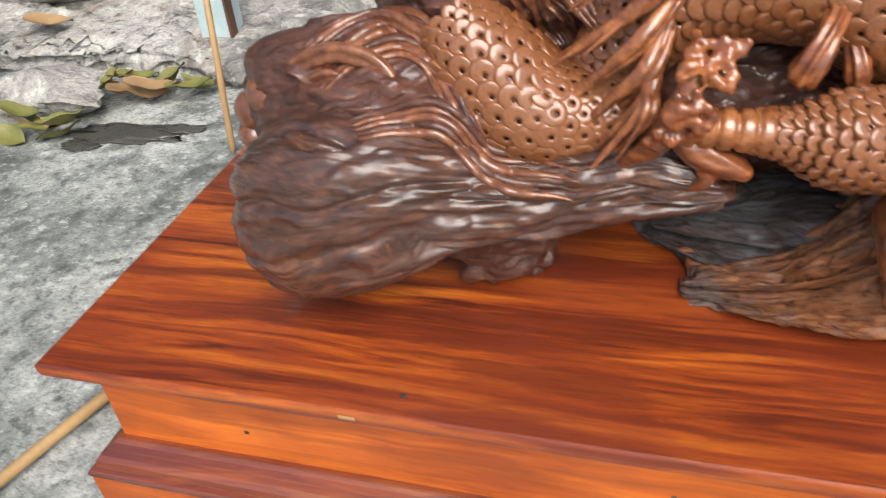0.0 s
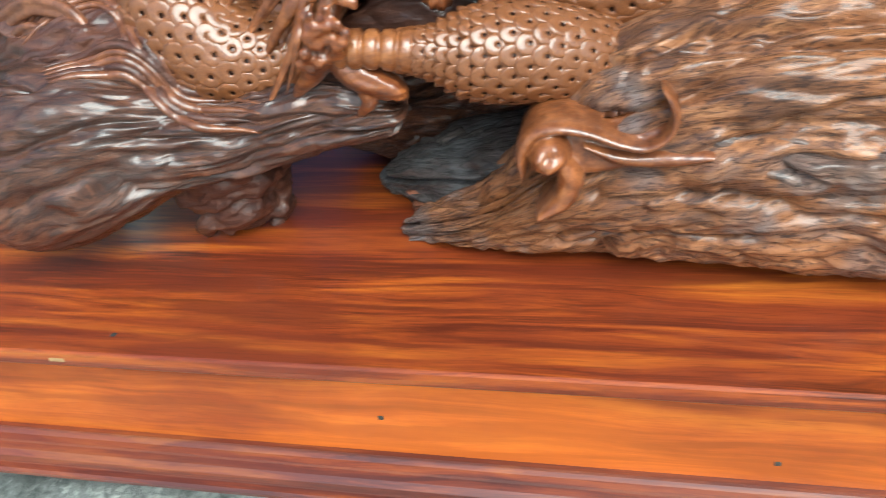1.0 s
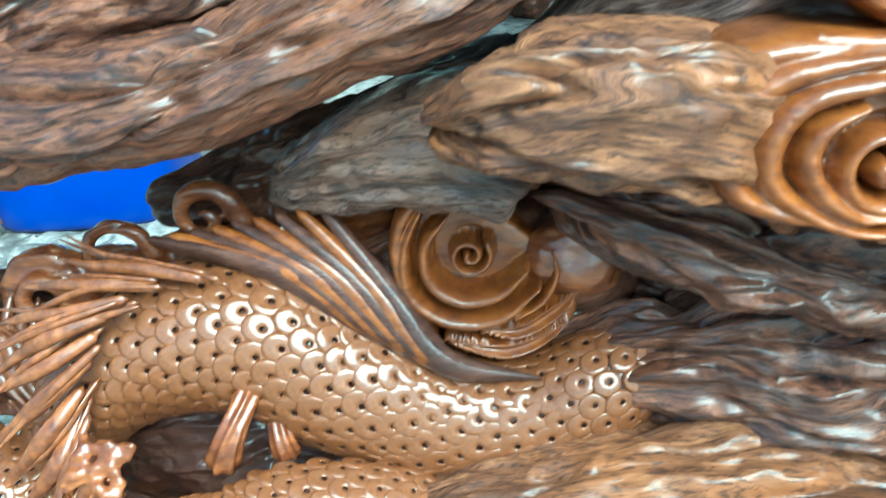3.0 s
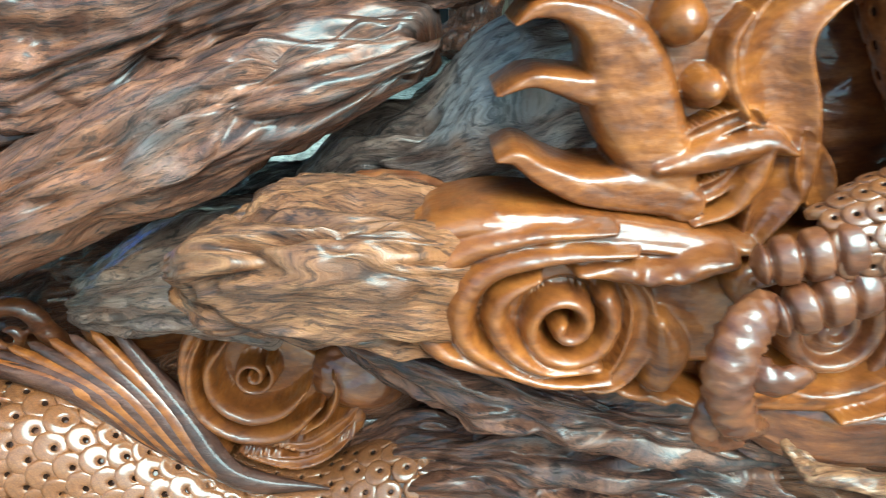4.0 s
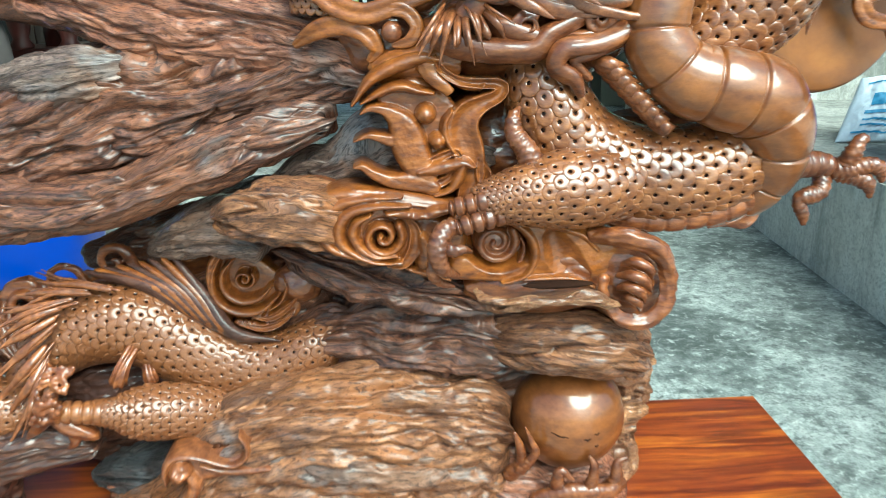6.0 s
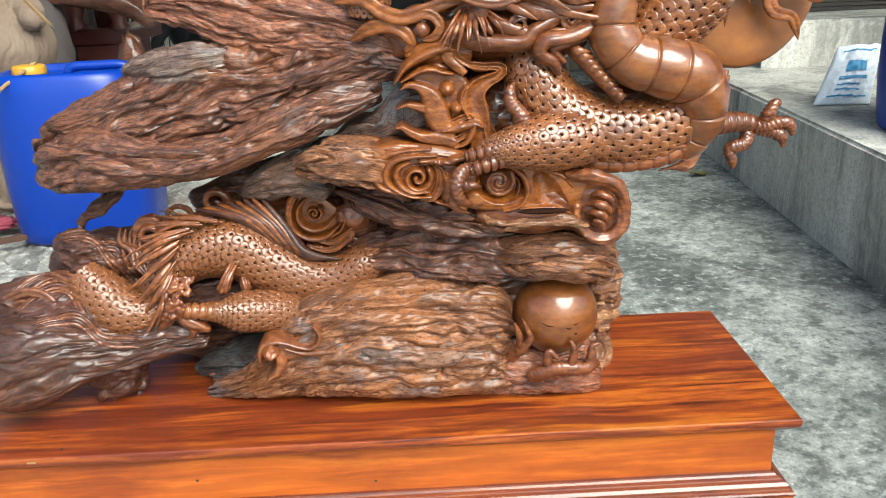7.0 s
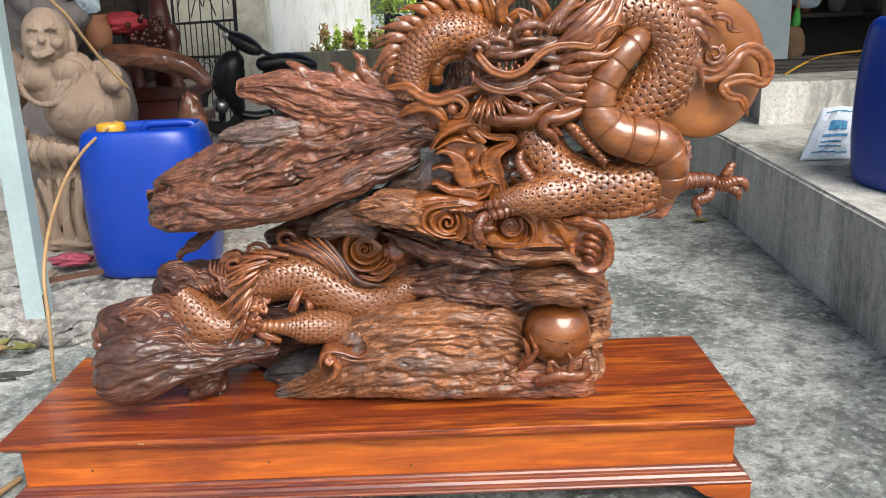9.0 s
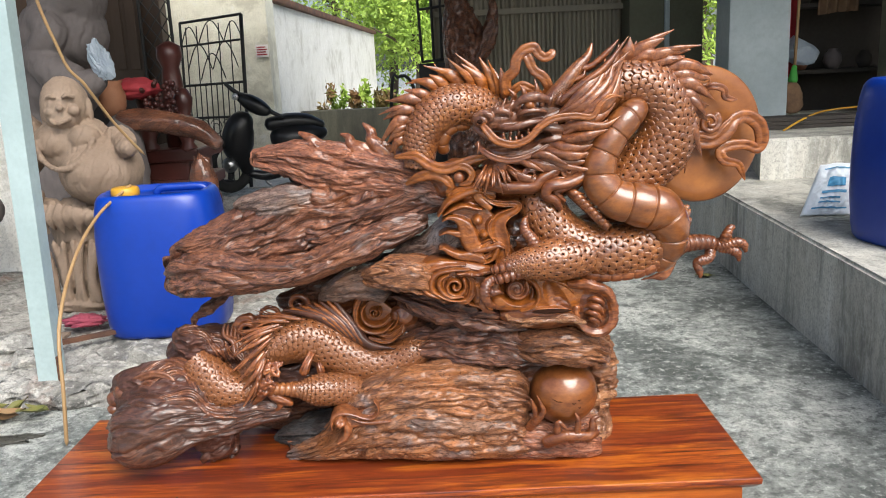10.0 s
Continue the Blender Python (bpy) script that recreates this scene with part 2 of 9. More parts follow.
M_BELLY = carved_wood("belly_wood", (0.310, 0.106, 0.025), (0.184, 0.057, 0.013), (0.078, 0.021, 0.006), grain=(9, 9, 18), roughness=0.2, coat=0.8, bump=0.08, relief=0.14)
M_HEAD = carved_wood("head_wood", (0.314, 0.125, 0.055), (0.157, 0.055, 0.025), (0.047, 0.014, 0.007), grain=(30, 30, 30), roughness=0.24, coat=0.6)
M_SHRUB = simple("reddish_shrub_leaf", (0.28, 0.13, 0.06), (0.16, 0.16, 0.04), 9, 0.6, 0.1)
# near-black colour stands in for shade and burn in holes, slit, nostril, cracks
M_HOLE_SHADE = simple("drilled_dark_wood", (0.03, 0.012, 0.006), (0.015, 0.006, 0.004), 30, 0.9, 0.1, Specular_IOR_Level=0.08)
M_PLINTH = plinth_material()
M_PLINTH_BODY = plinth_material("plain_red_wood", plain=True)
M_MOULD = plinth_material("polished_dark_red_wood", True)
M_FLOOR = concrete("floor_concrete", (0.52, 0.53, 0.49), (0.27, 0.285, 0.262), (0.085, 0.093, 0.084), 0.8, grit=1.0, scale=1.5)
M_STEP = concrete("step_concrete", (0.66, 0.64, 0.57), (0.52, 0.50, 0.44), (0.18, 0.178, 0.155), 0.6, True, grit=0.35)
M_RUBBLE = concrete("rubble_stone", (0.52, 0.50, 0.455), (0.36, 0.345, 0.31), (0.10, 0.096, 0.086), 0.6, moss=(0.34, 0.20, 0.15), grit=1.0)
M_BLUE = simple("blue_plastic", (0.003, 0.040, 0.34), (0.003, 0.030, 0.26), 4, 0.33, 0.05)
M_YELLOW = simple("yellow_plastic", (0.62, 0.34, 0.03), (0.5, 0.25, 0.02), 6, 0.4, 0.05)
M_POST = simple("pale_blue_paint", (0.42, 0.52, 0.52), (0.30, 0.38, 0.38), 9, 0.5, 0.2)
M_RUST = simple("rusty_iron", (0.16, 0.07, 0.035), (0.06, 0.03, 0.02), 20, 0.8, 0.4)
M_DOOR = simple("dark_brown_door", (0.075, 0.042, 0.022), (0.035, 0.02, 0.012), 6, 0.6, 0.2, (1, 1, 0.15))
M_WET = simple("wet_concrete", (0.075, 0.072, 0.06), (0.045, 0.043, 0.036), 14, 0.3, 0.2)
M_CANE = simple("tan_rattan", (0.42, 0.27, 0.12), (0.30, 0.18, 0.08), 20, 0.5, 0.2)
M_STATUE = simple("raw_pale_wood", (0.32, 0.235, 0.17), (0.18, 0.122, 0.082), 9, 0.75, 0.5)
M_STATUE_GREY = simple("dusty_grey_wood", (0.155, 0.132, 0.125), (0.095, 0.08, 0.076), 5, 0.8, 0.3)
M_MAHOGANY = simple("dark_red_lacquer", (0.085, 0.022, 0.016), (0.035, 0.010, 0.008), 8, 0.35, 0.15)
M_IRON = simple("black_iron", (0.03, 0.03, 0.03), (0.015, 0.014, 0.013), 30, 0.6, 0.2)
M_BIKE = simple("black_bike_plastic", (0.018, 0.018, 0.02), (0.01, 0.01, 0.011), 10, 0.35, 0.1)
M_RUBBER = simple("tyre_rubber", (0.02, 0.02, 0.02), (0.012, 0.012, 0.012), 40, 0.85, 0.3)
M_CHROME = simple("bike_metal", (0.5, 0.5, 0.5), (0.35, 0.35, 0.35), 20, 0.3, 0.1, Metallic=1.0)
M_PLASTER = concrete("cream_plaster", (0.78, 0.75, 0.62), (0.70, 0.67, 0.54), (0.48, 0.45, 0.35), 0.3)
M_WHITEWALL = concrete("white_plaster", (0.78, 0.77, 0.72), (0.72, 0.71, 0.66), (0.5, 0.48, 0.42), 0.25)
# moss tones, darkened further to put the wall's shade into the colour
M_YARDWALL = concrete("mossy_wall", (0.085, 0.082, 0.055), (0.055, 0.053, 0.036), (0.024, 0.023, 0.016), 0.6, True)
M_SHEET = simple("brown_sheet_metal", (0.26, 0.23, 0.17), (0.17, 0.15, 0.11), 5, 0.6, 0.1, (1, 1, 0.2))
M_OLIVE = simple("olive_plaster", (0.15, 0.15, 0.10), (0.10, 0.10, 0.07), 5, 0.85, 0.2)
M_PALEWALL = simple("pale_blue_plaster", (0.46, 0.52, 0.53), (0.33, 0.38, 0.39), 5, 0.8, 0.2)
# dark board tone; on the store room wall and rack it paints dimness
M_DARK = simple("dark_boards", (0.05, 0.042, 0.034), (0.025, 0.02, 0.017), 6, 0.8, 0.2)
M_BAG = simple("white_sack_plastic", (0.82, 0.85, 0.88), (0.66, 0.72, 0.78), 14, 0.4, 0.4)
M_PRINT = simple("blue_print", (0.08, 0.32, 0.55), (0.06, 0.25, 0.45), 14, 0.5, 0.1)
M_RED = simple("red_cloth", (0.42, 0.035, 0.04), (0.25, 0.02, 0.03), 14, 0.8, 0.3)
M_PINK = simple("pink_rag", (0.45, 0.09, 0.13), (0.28, 0.05, 0.08), 25, 0.9, 0.4)
M_GREY_RAG = simple("grey_rag", (0.30, 0.27, 0.27), (0.18, 0.16, 0.16), 12, 0.9, 0.4)
M_TARP = simple("grey_wrap_film", (0.36, 0.42, 0.47), (0.24, 0.28, 0.33), 9, 0.45, 0.3)
M_CARDBOARD = simple("terracotta", (0.35, 0.16, 0.08), (0.24, 0.10, 0.05), 9, 0.75, 0.2)
M_PAPER = simple("white_paper", (0.75, 0.72, 0.70), (0.68, 0.65, 0.62), 9, 0.8, 0.05)
M_LEAF = simple("yellow_green_leaf", (0.115, 0.135, 0.03), (0.19, 0.16, 0.05), 20, 0.55, 0.2)
M_DRYLEAF = simple("dry_brown_leaf", (0.34, 0.22, 0.10), (0.24, 0.14, 0.07), 20, 0.65, 0.2)
# strong sunlight on the leaves is put into this bright yellow-green
M_GREEN = simple("tree_leaf", (0.42, 0.55, 0.08), (0.22, 0.36, 0.04), 3, 0.55, 0.1)
M_BARK = simple("tree_bark", (0.14, 0.10, 0.07), (0.07, 0.05, 0.035), 12, 0.9, 0.5)
M_BROOM = simple("green_broom", (0.08, 0.42, 0.06), (0.05, 0.28, 0.04), 20, 0.6, 0.2)
M_STRAW = simple("broom_straw", (0.22, 0.13, 0.07), (0.12, 0.07, 0.04), 40, 0.9, 0.4)
M_ROOF = simple("roof_sheet", (0.20, 0.21, 0.22), (0.13, 0.135, 0.14), 4, 0.6, 0.1)
M_YARD = concrete("yard_concrete", (0.5, 0.48, 0.43), (0.42, 0.40, 0.36), (0.28, 0.27, 0.24), 0.3)


from mathutils.bvhtree import BVHTree


# ---- kit ----
def vnoise(x, y, z, seed=0):
    """Smooth value noise, 0 to 1, on arrays."""
    x, y, z = np.broadcast_arrays(np.asarray(x, float), np.asarray(y, float), np.asarray(z, float))
    xi, yi, zi = np.floor(x).astype(np.int64), np.floor(y).astype(np.int64), np.floor(z).astype(np.int64)
    fx, fy, fz = (v * v * (3 - 2 * v) for v in (x - xi, y - yi, z - zi))

    def corner(a, b, c):
        h = (a * 374761393 + b * 668265263 + c * 2147483647 + seed * 974711) & 0x7FFFFFFF
        h = ((h ^ (h >> 13)) * 1274126177) & 0x7FFFFFFF
        return ((h ^ (h >> 16)) & 0xFFFF) / 65535.0

    out = 0
    for a, wa in ((0, 1 - fx), (1, fx)):
        for b, wb in ((0, 1 - fy), (1, fy)):
            for c, wc in ((0, 1 - fz), (1, fz)):
                out = out + wa * wb * wc * corner(xi + a, yi + b, zi + c)
    return out


def fbm(x, y, z, octaves=4, seed=0):
    out, amp, total = 0, 1.0, 0.0
    for i in range(octaves):
        out = out + amp * vnoise(x * 2**i, y * 2**i, z * 2**i, seed + i)
        total += amp
        amp *= 0.5
    return out / total


def spline(points, n):
    """n samples of a smooth curve through rows of numbers, evenly spaced along it."""
    p = np.array(points, float)
    p = np.vstack([2 * p[0] - p[1], p, 2 * p[-1] - p[-2]])
    t = np.linspace(0, len(p) - 3 - 1e-9, max(200, 24 * len(p)))
    i, f = np.floor(t).astype(int), (t % 1)[:, None]
    a, b, c, d = p[i], p[i + 1], p[i + 2], p[i + 3]
    q = 0.5 * (2 * b + (c - a) * f + (2 * a - 5 * b + 4 * c - d) * f**2 + (3 * b - a - 3 * c + d) * f**3)
    s = np.r_[0, np.cumsum(np.linalg.norm(np.diff(q[:, :3], axis=0), axis=1))]
    want = np.linspace(0, s[-1], n)
    return np.column_stack([np.interp(want, s, q[:, k]) for k in range(q.shape[1])]), want


def frames(c):
    """Tangent, front and side along a curve; front is what of -y stands square to it."""
    t = np.gradient(c, axis=0)
    t /= np.linalg.norm(t, axis=1)[:, None] + 1e-12
    front = np.zeros_like(t)
    ref = np.array([0.0, -1.0, 0.0])
    for i in range(len(t)):
        f = ref - t[i] * (ref @ t[i])
        if np.linalg.norm(f) < 0.25:
            f = (front[i - 1] if i else np.array([0.0, -0.3, 1.0])) - t[i] * ((front[i - 1] if i else np.array([0.0, -0.3, 1.0])) @ t[i])
        front[i] = f / np.linalg.norm(f)
    return t, front, np.cross(t, front)


def tube(points, rings=40, segs=20, shape=None, flat=1.0, round_end=(1, 1)):
    """Vertices, faces and uv of a tube through rows of x, y, z, radius. shape(s, th, r) gives the radius; flat squeezes it front to back."""
    q, s = spline(points, rings)
    q[:, 3] = np.maximum(q[:, 3], 0.0006)
    r0 = q[:, 3].copy()
    t, front, side = frames(q[:, :3])
    th = np.linspace(0, 2 * np.pi, segs, endpoint=False)
    R = np.repeat(r0[:, None], segs, 1)
    if shape is not None:
        R = shape(s[:, None], th[None, :], R)
    for end, rounded in ((0, round_end[0]), (-1, round_end[1])):
        if rounded:
            away = np.abs(s - s[end]) / max(r0[end] * 0.9, 1e-6)
            R = R * np.sqrt(np.clip(1 - (1 - np.clip(away, 0, 1)) ** 2, 0.0004, 1))[:, None]
    V = q[:, None, :3] + R[..., None] * (np.cos(th)[None, :, None] * front[:, None] * flat + np.sin(th)[None, :, None] * side[:, None])
    n = rings * segs
    verts = np.vstack([V.reshape(-1, 3), q[0, :3], q[-1, :3]])
    faces, uvs = [], []
    mean = float(r0.mean())
    for i in range(rings - 1):
        for j in range(segs):
            k = (j + 1) % segs
            faces.append((i * segs + j, i * segs + k, (i + 1) * segs + k, (i + 1) * segs + j))
            u0, u1, v0, v1 = s[i], s[i + 1], j / segs * 2 * np.pi * mean, (j + 1) / segs * 2 * np.pi * mean
            uvs += [(u0, v0), (u0, v1), (u1, v1), (u1, v0)]
    for j in range(segs):
        k = (j + 1) % segs
        faces += [(n, k, j), (n + 1, (rings - 1) * segs + j, (rings - 1) * segs + k)]
        uvs += [(s[0], j / segs * mean * 6.3), (s[0], k / segs * mean * 6.3), (s[0], j / segs * mean * 6.3)] + [(s[-1], 0.0), (s[-1], 0.01), (s[-1], 0.005)]
    return verts, faces, uvs


def mesh_of(name, verts, faces, material, uvs=None, smooth=True):
    me = bpy.data.meshes.new(name)
    me.from_pydata([tuple(map(float, v)) for v in verts], [], [tuple(map(int, f)) for f in faces])
    if uvs is not None:
        layer = me.uv_layers.new(name="UVMap")
        layer.data.foreach_set("uv", np.array(uvs, np.float32).ravel())
    me.materials.append(material)
    if smooth:
        me.polygons.foreach_set("use_smooth", [True] * len(me.polygons))
    me.update()
    return me


def joined(pieces):
    verts, faces, uvs, base = [], [], [], 0
    for v, f, u in pieces:
        verts.append(np.asarray(v))
        faces += [tuple(i + base for i in face) for face in f]
        uvs += list(u) if u is not None else [(0.0, 0.0)] * sum(len(face) for face in f)
        base += len(v)
    return np.vstack(verts), faces, uvs


def put(name, geometry, material, parent=None, label="", smooth=True):
    """One mesh object from vertices, faces and uv, under a thing or a part."""
    verts, faces, uvs = geometry
    ob = new(name, mesh_of(name, verts, faces, material, uvs, smooth))
    if parent is not None:
        ob.parent = parent
        ob.matrix_parent_inverse = parent.matrix_world.inverted() if parent.type != "EMPTY" else Matrix.Translation(-parent.location)
    return tagged(ob, label)


def part(name, bm, material, parent=None, label="", smooth=False):
    """One mesh object from a bmesh, under a thing or a part."""
    me = bpy.data.meshes.new(name)
    bmesh.ops.recalc_face_normals(bm, faces=bm.faces)
    bm.to_mesh(me)
    bm.free()
    me.materials.append(material)
    if smooth:
        me.polygons.foreach_set("use_smooth", [True] * len(me.polygons))
    ob = new(name, me)
    if parent is not None:
        ob.parent = parent
        ob.matrix_parent_inverse = parent.matrix_world.inverted() if parent.type != "EMPTY" else Matrix.Translation(-parent.location)
    return tagged(ob, label)


def thing(name, at, label, category, group=""):
    ob = new(name)
    ob.location = at
    ob.empty_display_size = 0.05
    return tagged(ob, label, category, group)


def box(lo, hi, bevel=0.0, m=None, bm=None, segments=2):
    """A bmesh box between two corners with rounded edges; m moves it; added to bm if given."""
    own = bmesh.new()
    lo, hi = Vector(lo), Vector(hi)
    bmesh.ops.create_cube(own, size=1.0, matrix=Matrix.Translation((lo + hi) / 2) @ Matrix.Diagonal((*(hi - lo), 1)))
    if bevel:
        bmesh.ops.bevel(own, geom=own.edges[:], offset=bevel, segments=segments, profile=0.6, affect="EDGES")
    if m is not None:
        bmesh.ops.transform(own, matrix=m, verts=own.verts)
    if bm is None:
        return own
    keep = bpy.data.meshes.new("tmp")
    own.to_mesh(keep)
    own.free()
    bm.from_mesh(keep)
    bpy.data.meshes.remove(keep)
    return bm


def lathe(profile, segs=32, at=(0, 0, 0), wobble=None):
    """Vertices, faces and uv of a turned shape from rows of radius, height."""
    th = np.linspace(0, 2 * np.pi, segs, endpoint=False)
    verts = []
    for r, z in profile:
        for a in th:
            k = wobble(a, z) if wobble else (1.0, 1.0)
            verts.append((at[0] + r * k[0] * math.cos(a), at[1] + r * k[1] * math.sin(a), at[2] + z))
    faces, uvs, n = [], [], len(profile)
    for i in range(n - 1):
        for j in range(segs):
            k = (j + 1) % segs
            faces.append((i * segs + j, i * segs + k, (i + 1) * segs + k, (i + 1) * segs + j))
            uvs += [(profile[i][1], j / segs), (profile[i][1], (j + 1) / segs), (profile[i + 1][1], (j + 1) / segs), (profile[i + 1][1], j / segs)]
    faces.append(tuple(range(segs))[::-1])
    faces.append(tuple((n - 1) * segs + j for j in range(segs)))
    uvs += [(0.0, 0.0)] * (2 * segs)
    return np.array(verts), faces, uvs


def blob(centre, size, rings=24, segs=32, rough=0.08, freq=3.0, seed=0, fine=0.0):
    """A lumpy rounded body."""
    ph, th = np.linspace(0.02, np.pi - 0.02, rings), np.linspace(0, 2 * np.pi, segs, endpoint=False)
    P, T = np.meshgrid(ph, th, indexing="ij")
    d = np.stack([np.sin(P) * np.cos(T), np.sin(P) * np.sin(T), np.cos(P)], -1)
    k = 1 + rough * 2 * (fbm(d[..., 0] * freq + 9, d[..., 1] * freq + 9, d[..., 2] * freq + 9, 4, seed) - 0.5)
    if fine:
        k += fine * (fbm(d[..., 0] * freq * 6 + 9, d[..., 1] * freq * 6 + 9, d[..., 2] * freq * 6 + 9, 3, seed + 5) - 0.5)
    V = np.array(centre) + d * k[..., None] * np.array(size)
    faces, uvs = [], []
    for i in range(rings - 1):
        for j in range(segs):
            q = (j + 1) % segs
            faces.append((i * segs + j, (i + 1) * segs + j, (i + 1) * segs + q, i * segs + q))
            uvs += [(i / rings, j / segs)] * 4
    faces += [tuple(range(segs)), tuple((rings - 1) * segs + j for j in range(segs))[::-1]]
    uvs += [(0.0, 0.0)] * (2 * segs)
    return V.reshape(-1, 3), faces, uvs


def rock(centre, size, seed, rings=26, segs=36, faces_n=13, rough=0.06):
    """A broken stone: a body cut by flat planes, with a rough skin."""
    rng = np.random.default_rng(seed)
    n = rng.normal(size=(faces_n, 3)); n /= np.linalg.norm(n, axis=1)[:, None]
    far = rng.uniform(0.72, 1.0, faces_n)
    V, F, U = blob((0, 0, 0), (1, 1, 1), rings, segs, 0.0)
    d = V / np.linalg.norm(V, axis=1)[:, None]
    dots = d @ n.T
    k = np.where(dots > 0.05, far / np.maximum(dots, 0.05), 9.0).min(1).clip(0.5, 1.3)
    k *= 1 + rough * 2 * (fbm(d[:, 0] * 6 + 20, d[:, 1] * 6 + 20, d[:, 2] * 6 + 20, 4, seed) - 0.5) + rough * 0.9 * (fbm(d[:, 0] * 22 + 20, d[:, 1] * 22 + 20, d[:, 2] * 22 + 20, 3, seed + 4) - 0.5)
    return np.array(centre) + d * k[:, None] * np.array(size), F, U


def drape(lo, hi, depth, folds, seed=0, n=60):
    """A hanging cloth with folds, between two corners in x and z, at a depth in y."""
    xs, zs = np.linspace(lo[0], hi[0], n), np.linspace(lo[1], hi[1], 20)
    X, Z = np.meshgrid(xs, zs)
    f = (X - lo[0]) / (hi[0] - lo[0])
    Y = depth + 0.03 * np.sin(f * folds * 6.28 + 2 * (fbm(Z * 3, f * 2, f * 0, 3, seed))) + 0.04 * (fbm(X * 6, Z * 4, X * 0, 3, seed + 2) - 0.5)
    Z = Z + 0.05 * (fbm(X * 7, X * 0, X * 0, 2, seed + 4) - 0.5) * (1 - (Z - lo[1]) / (hi[1] - lo[1]))
    v = np.stack([X, Y, Z], -1).reshape(-1, 3)
    k = len(v)
    q = [(j * n + i, j * n + i + 1, (j + 1) * n + i + 1, (j + 1) * n + i) for j in range(19) for i in range(n - 1)]
    return np.vstack([v, v + np.array([0, 0.006, 0])]), q + [tuple(a + k for a in p)[::-1] for p in q], None


def ridged(v):
    return 1 - np.abs(2 * v - 1)


def weather(p, n, tilt, deep, seed, hair=0.36):
    """Pushes a skin in and out like weathered wood: long clefts and ribs along a tilted axis, lumps and splinters."""
    w = np.stack([fbm(p[:, 0] * 7, p[:, 1] * 7, p[:, 2] * 7, 3, seed + k) - 0.5 for k in range(3)], 1) * 0.075
    q = p + w
    c, s = math.cos(radians(tilt)), math.sin(radians(tilt))
    u, e = q[:, 0] * c + q[:, 2] * s, -q[:, 0] * s + q[:, 2] * c
    y = q[:, 1]
    lumps = fbm(u * 9, y * 14, e * 14, 3, seed + 9) - 0.5
    ribs = ridged(fbm(u * 5, y * 26, e * 30, 3, seed + 11))
    clefts = ridged(fbm(u * 4 + 3, y * 18, e * 22, 3, seed + 13)) ** 5
    small = ridged(fbm(u * 13, y * 70, e * 80, 3, seed + 15))
    chips = fbm(u * 45, y * 110, e * 120, 2, seed + 17) - 0.5
    return p + n * (deep * (1.5 * lumps + 0.8 * (ribs - 0.7) - 1.3 * clefts + hair * (small - 0.7) + 0.22 * chips))[:, None]


def fuse(name, pieces, material, parent, label="", voxel=0.003, ease=2, tilt=None, deep=0.01, seed=0, hair=0.36):
    """Melts overlapping solids into one skin; with tilt it is weathered as well."""
    verts, faces, _ = joined([(v, f, None) for v, f, _ in pieces])
    tmp = new("tmp", mesh_of("tmp", verts, faces, material))
    melt = tmp.modifiers.new("melt", "REMESH")
    melt.mode, melt.voxel_size = "VOXEL", voxel
    calm = tmp.modifiers.new("calm", "SMOOTH")
    calm.factor, calm.iterations = 0.5, ease
    graph = bpy.context.evaluated_depsgraph_get()
    me = bpy.data.meshes.new_from_object(tmp.evaluated_get(graph))
    bpy.data.objects.remove(tmp)
    if tilt is not None:
        n = len(me.vertices)
        p, q = np.empty(n * 3), np.empty(n * 3)
        me.vertices.foreach_get("co", p)
        me.vertex_normals.foreach_get("vector", q)
        me.vertices.foreach_set("co", weather(p.reshape(-1, 3), q.reshape(-1, 3), tilt, deep, seed, hair).ravel())
    n = len(me.vertices)
    p, quads, edges = np.empty(n * 3), np.empty(len(me.polygons) * 4, np.int64), np.empty(len(me.edges) * 2, np.int64)
    me.vertices.foreach_get("co", p)
    me.loops.foreach_get("vertex_index", quads) if len(me.loops) == len(quads) else None
    me.edges.foreach_get("vertices", edges)
    p, quads, edges = p.reshape(-1, 3), quads.reshape(-1, 4), edges.reshape(-1, 2)
    bpy.data.meshes.remove(me)
    lab = np.arange(n)
    while True:
        low = np.minimum(lab[edges[:, 0]], lab[edges[:, 1]])
        nxt = lab.copy()
        np.minimum.at(nxt, edges[:, 0], low)
        np.minimum.at(nxt, edges[:, 1], low)
        nxt = nxt[nxt]
        if (nxt == lab).all():
            break
        lab = nxt
    ids, counts = np.unique(lab, return_counts=True)
    ob = None
    for k in np.argsort(-counts):
        if counts[k] < 400 and ob is not None:
            continue
        keep = lab == ids[k]
        index = np.cumsum(keep) - 1
        island = mesh_of(name, p[keep], index[quads[keep[quads[:, 0]]]], material)
        piece = new(name, island)
        if parent is not None:
            piece.parent = parent
            piece.matrix_parent_inverse = Matrix.Translation(-parent.location)
        tagged(piece, label)
        ob = ob or piece
        if parent is None:
            break
    return ob


MASS = {}


def rod(a, b, r, segs=10):
    """A straight round bar."""
    a, b = np.array(a, float), np.array(b, float)
    return tube([(*a, r), (*((a + b) / 2), r), (*b, r)], 6, segs, round_end=(0, 0))


# ---- floor, ledge, platform ----
def sheet(x0, x1, y0, y1, nx, ny, height, skip=None):
    xs, ys = np.linspace(x0, x1, nx), np.linspace(y0, y1, ny)
    X, Y = np.meshgrid(xs, ys)
    Z = height(X, Y)
    faces = [(j * nx + i, j * nx + i + 1, (j + 1) * nx + i + 1, (j + 1) * nx + i) for j in range(ny - 1) for i in range(nx - 1)]
    return np.stack([X, Y, Z], -1).reshape(-1, 3), faces, None


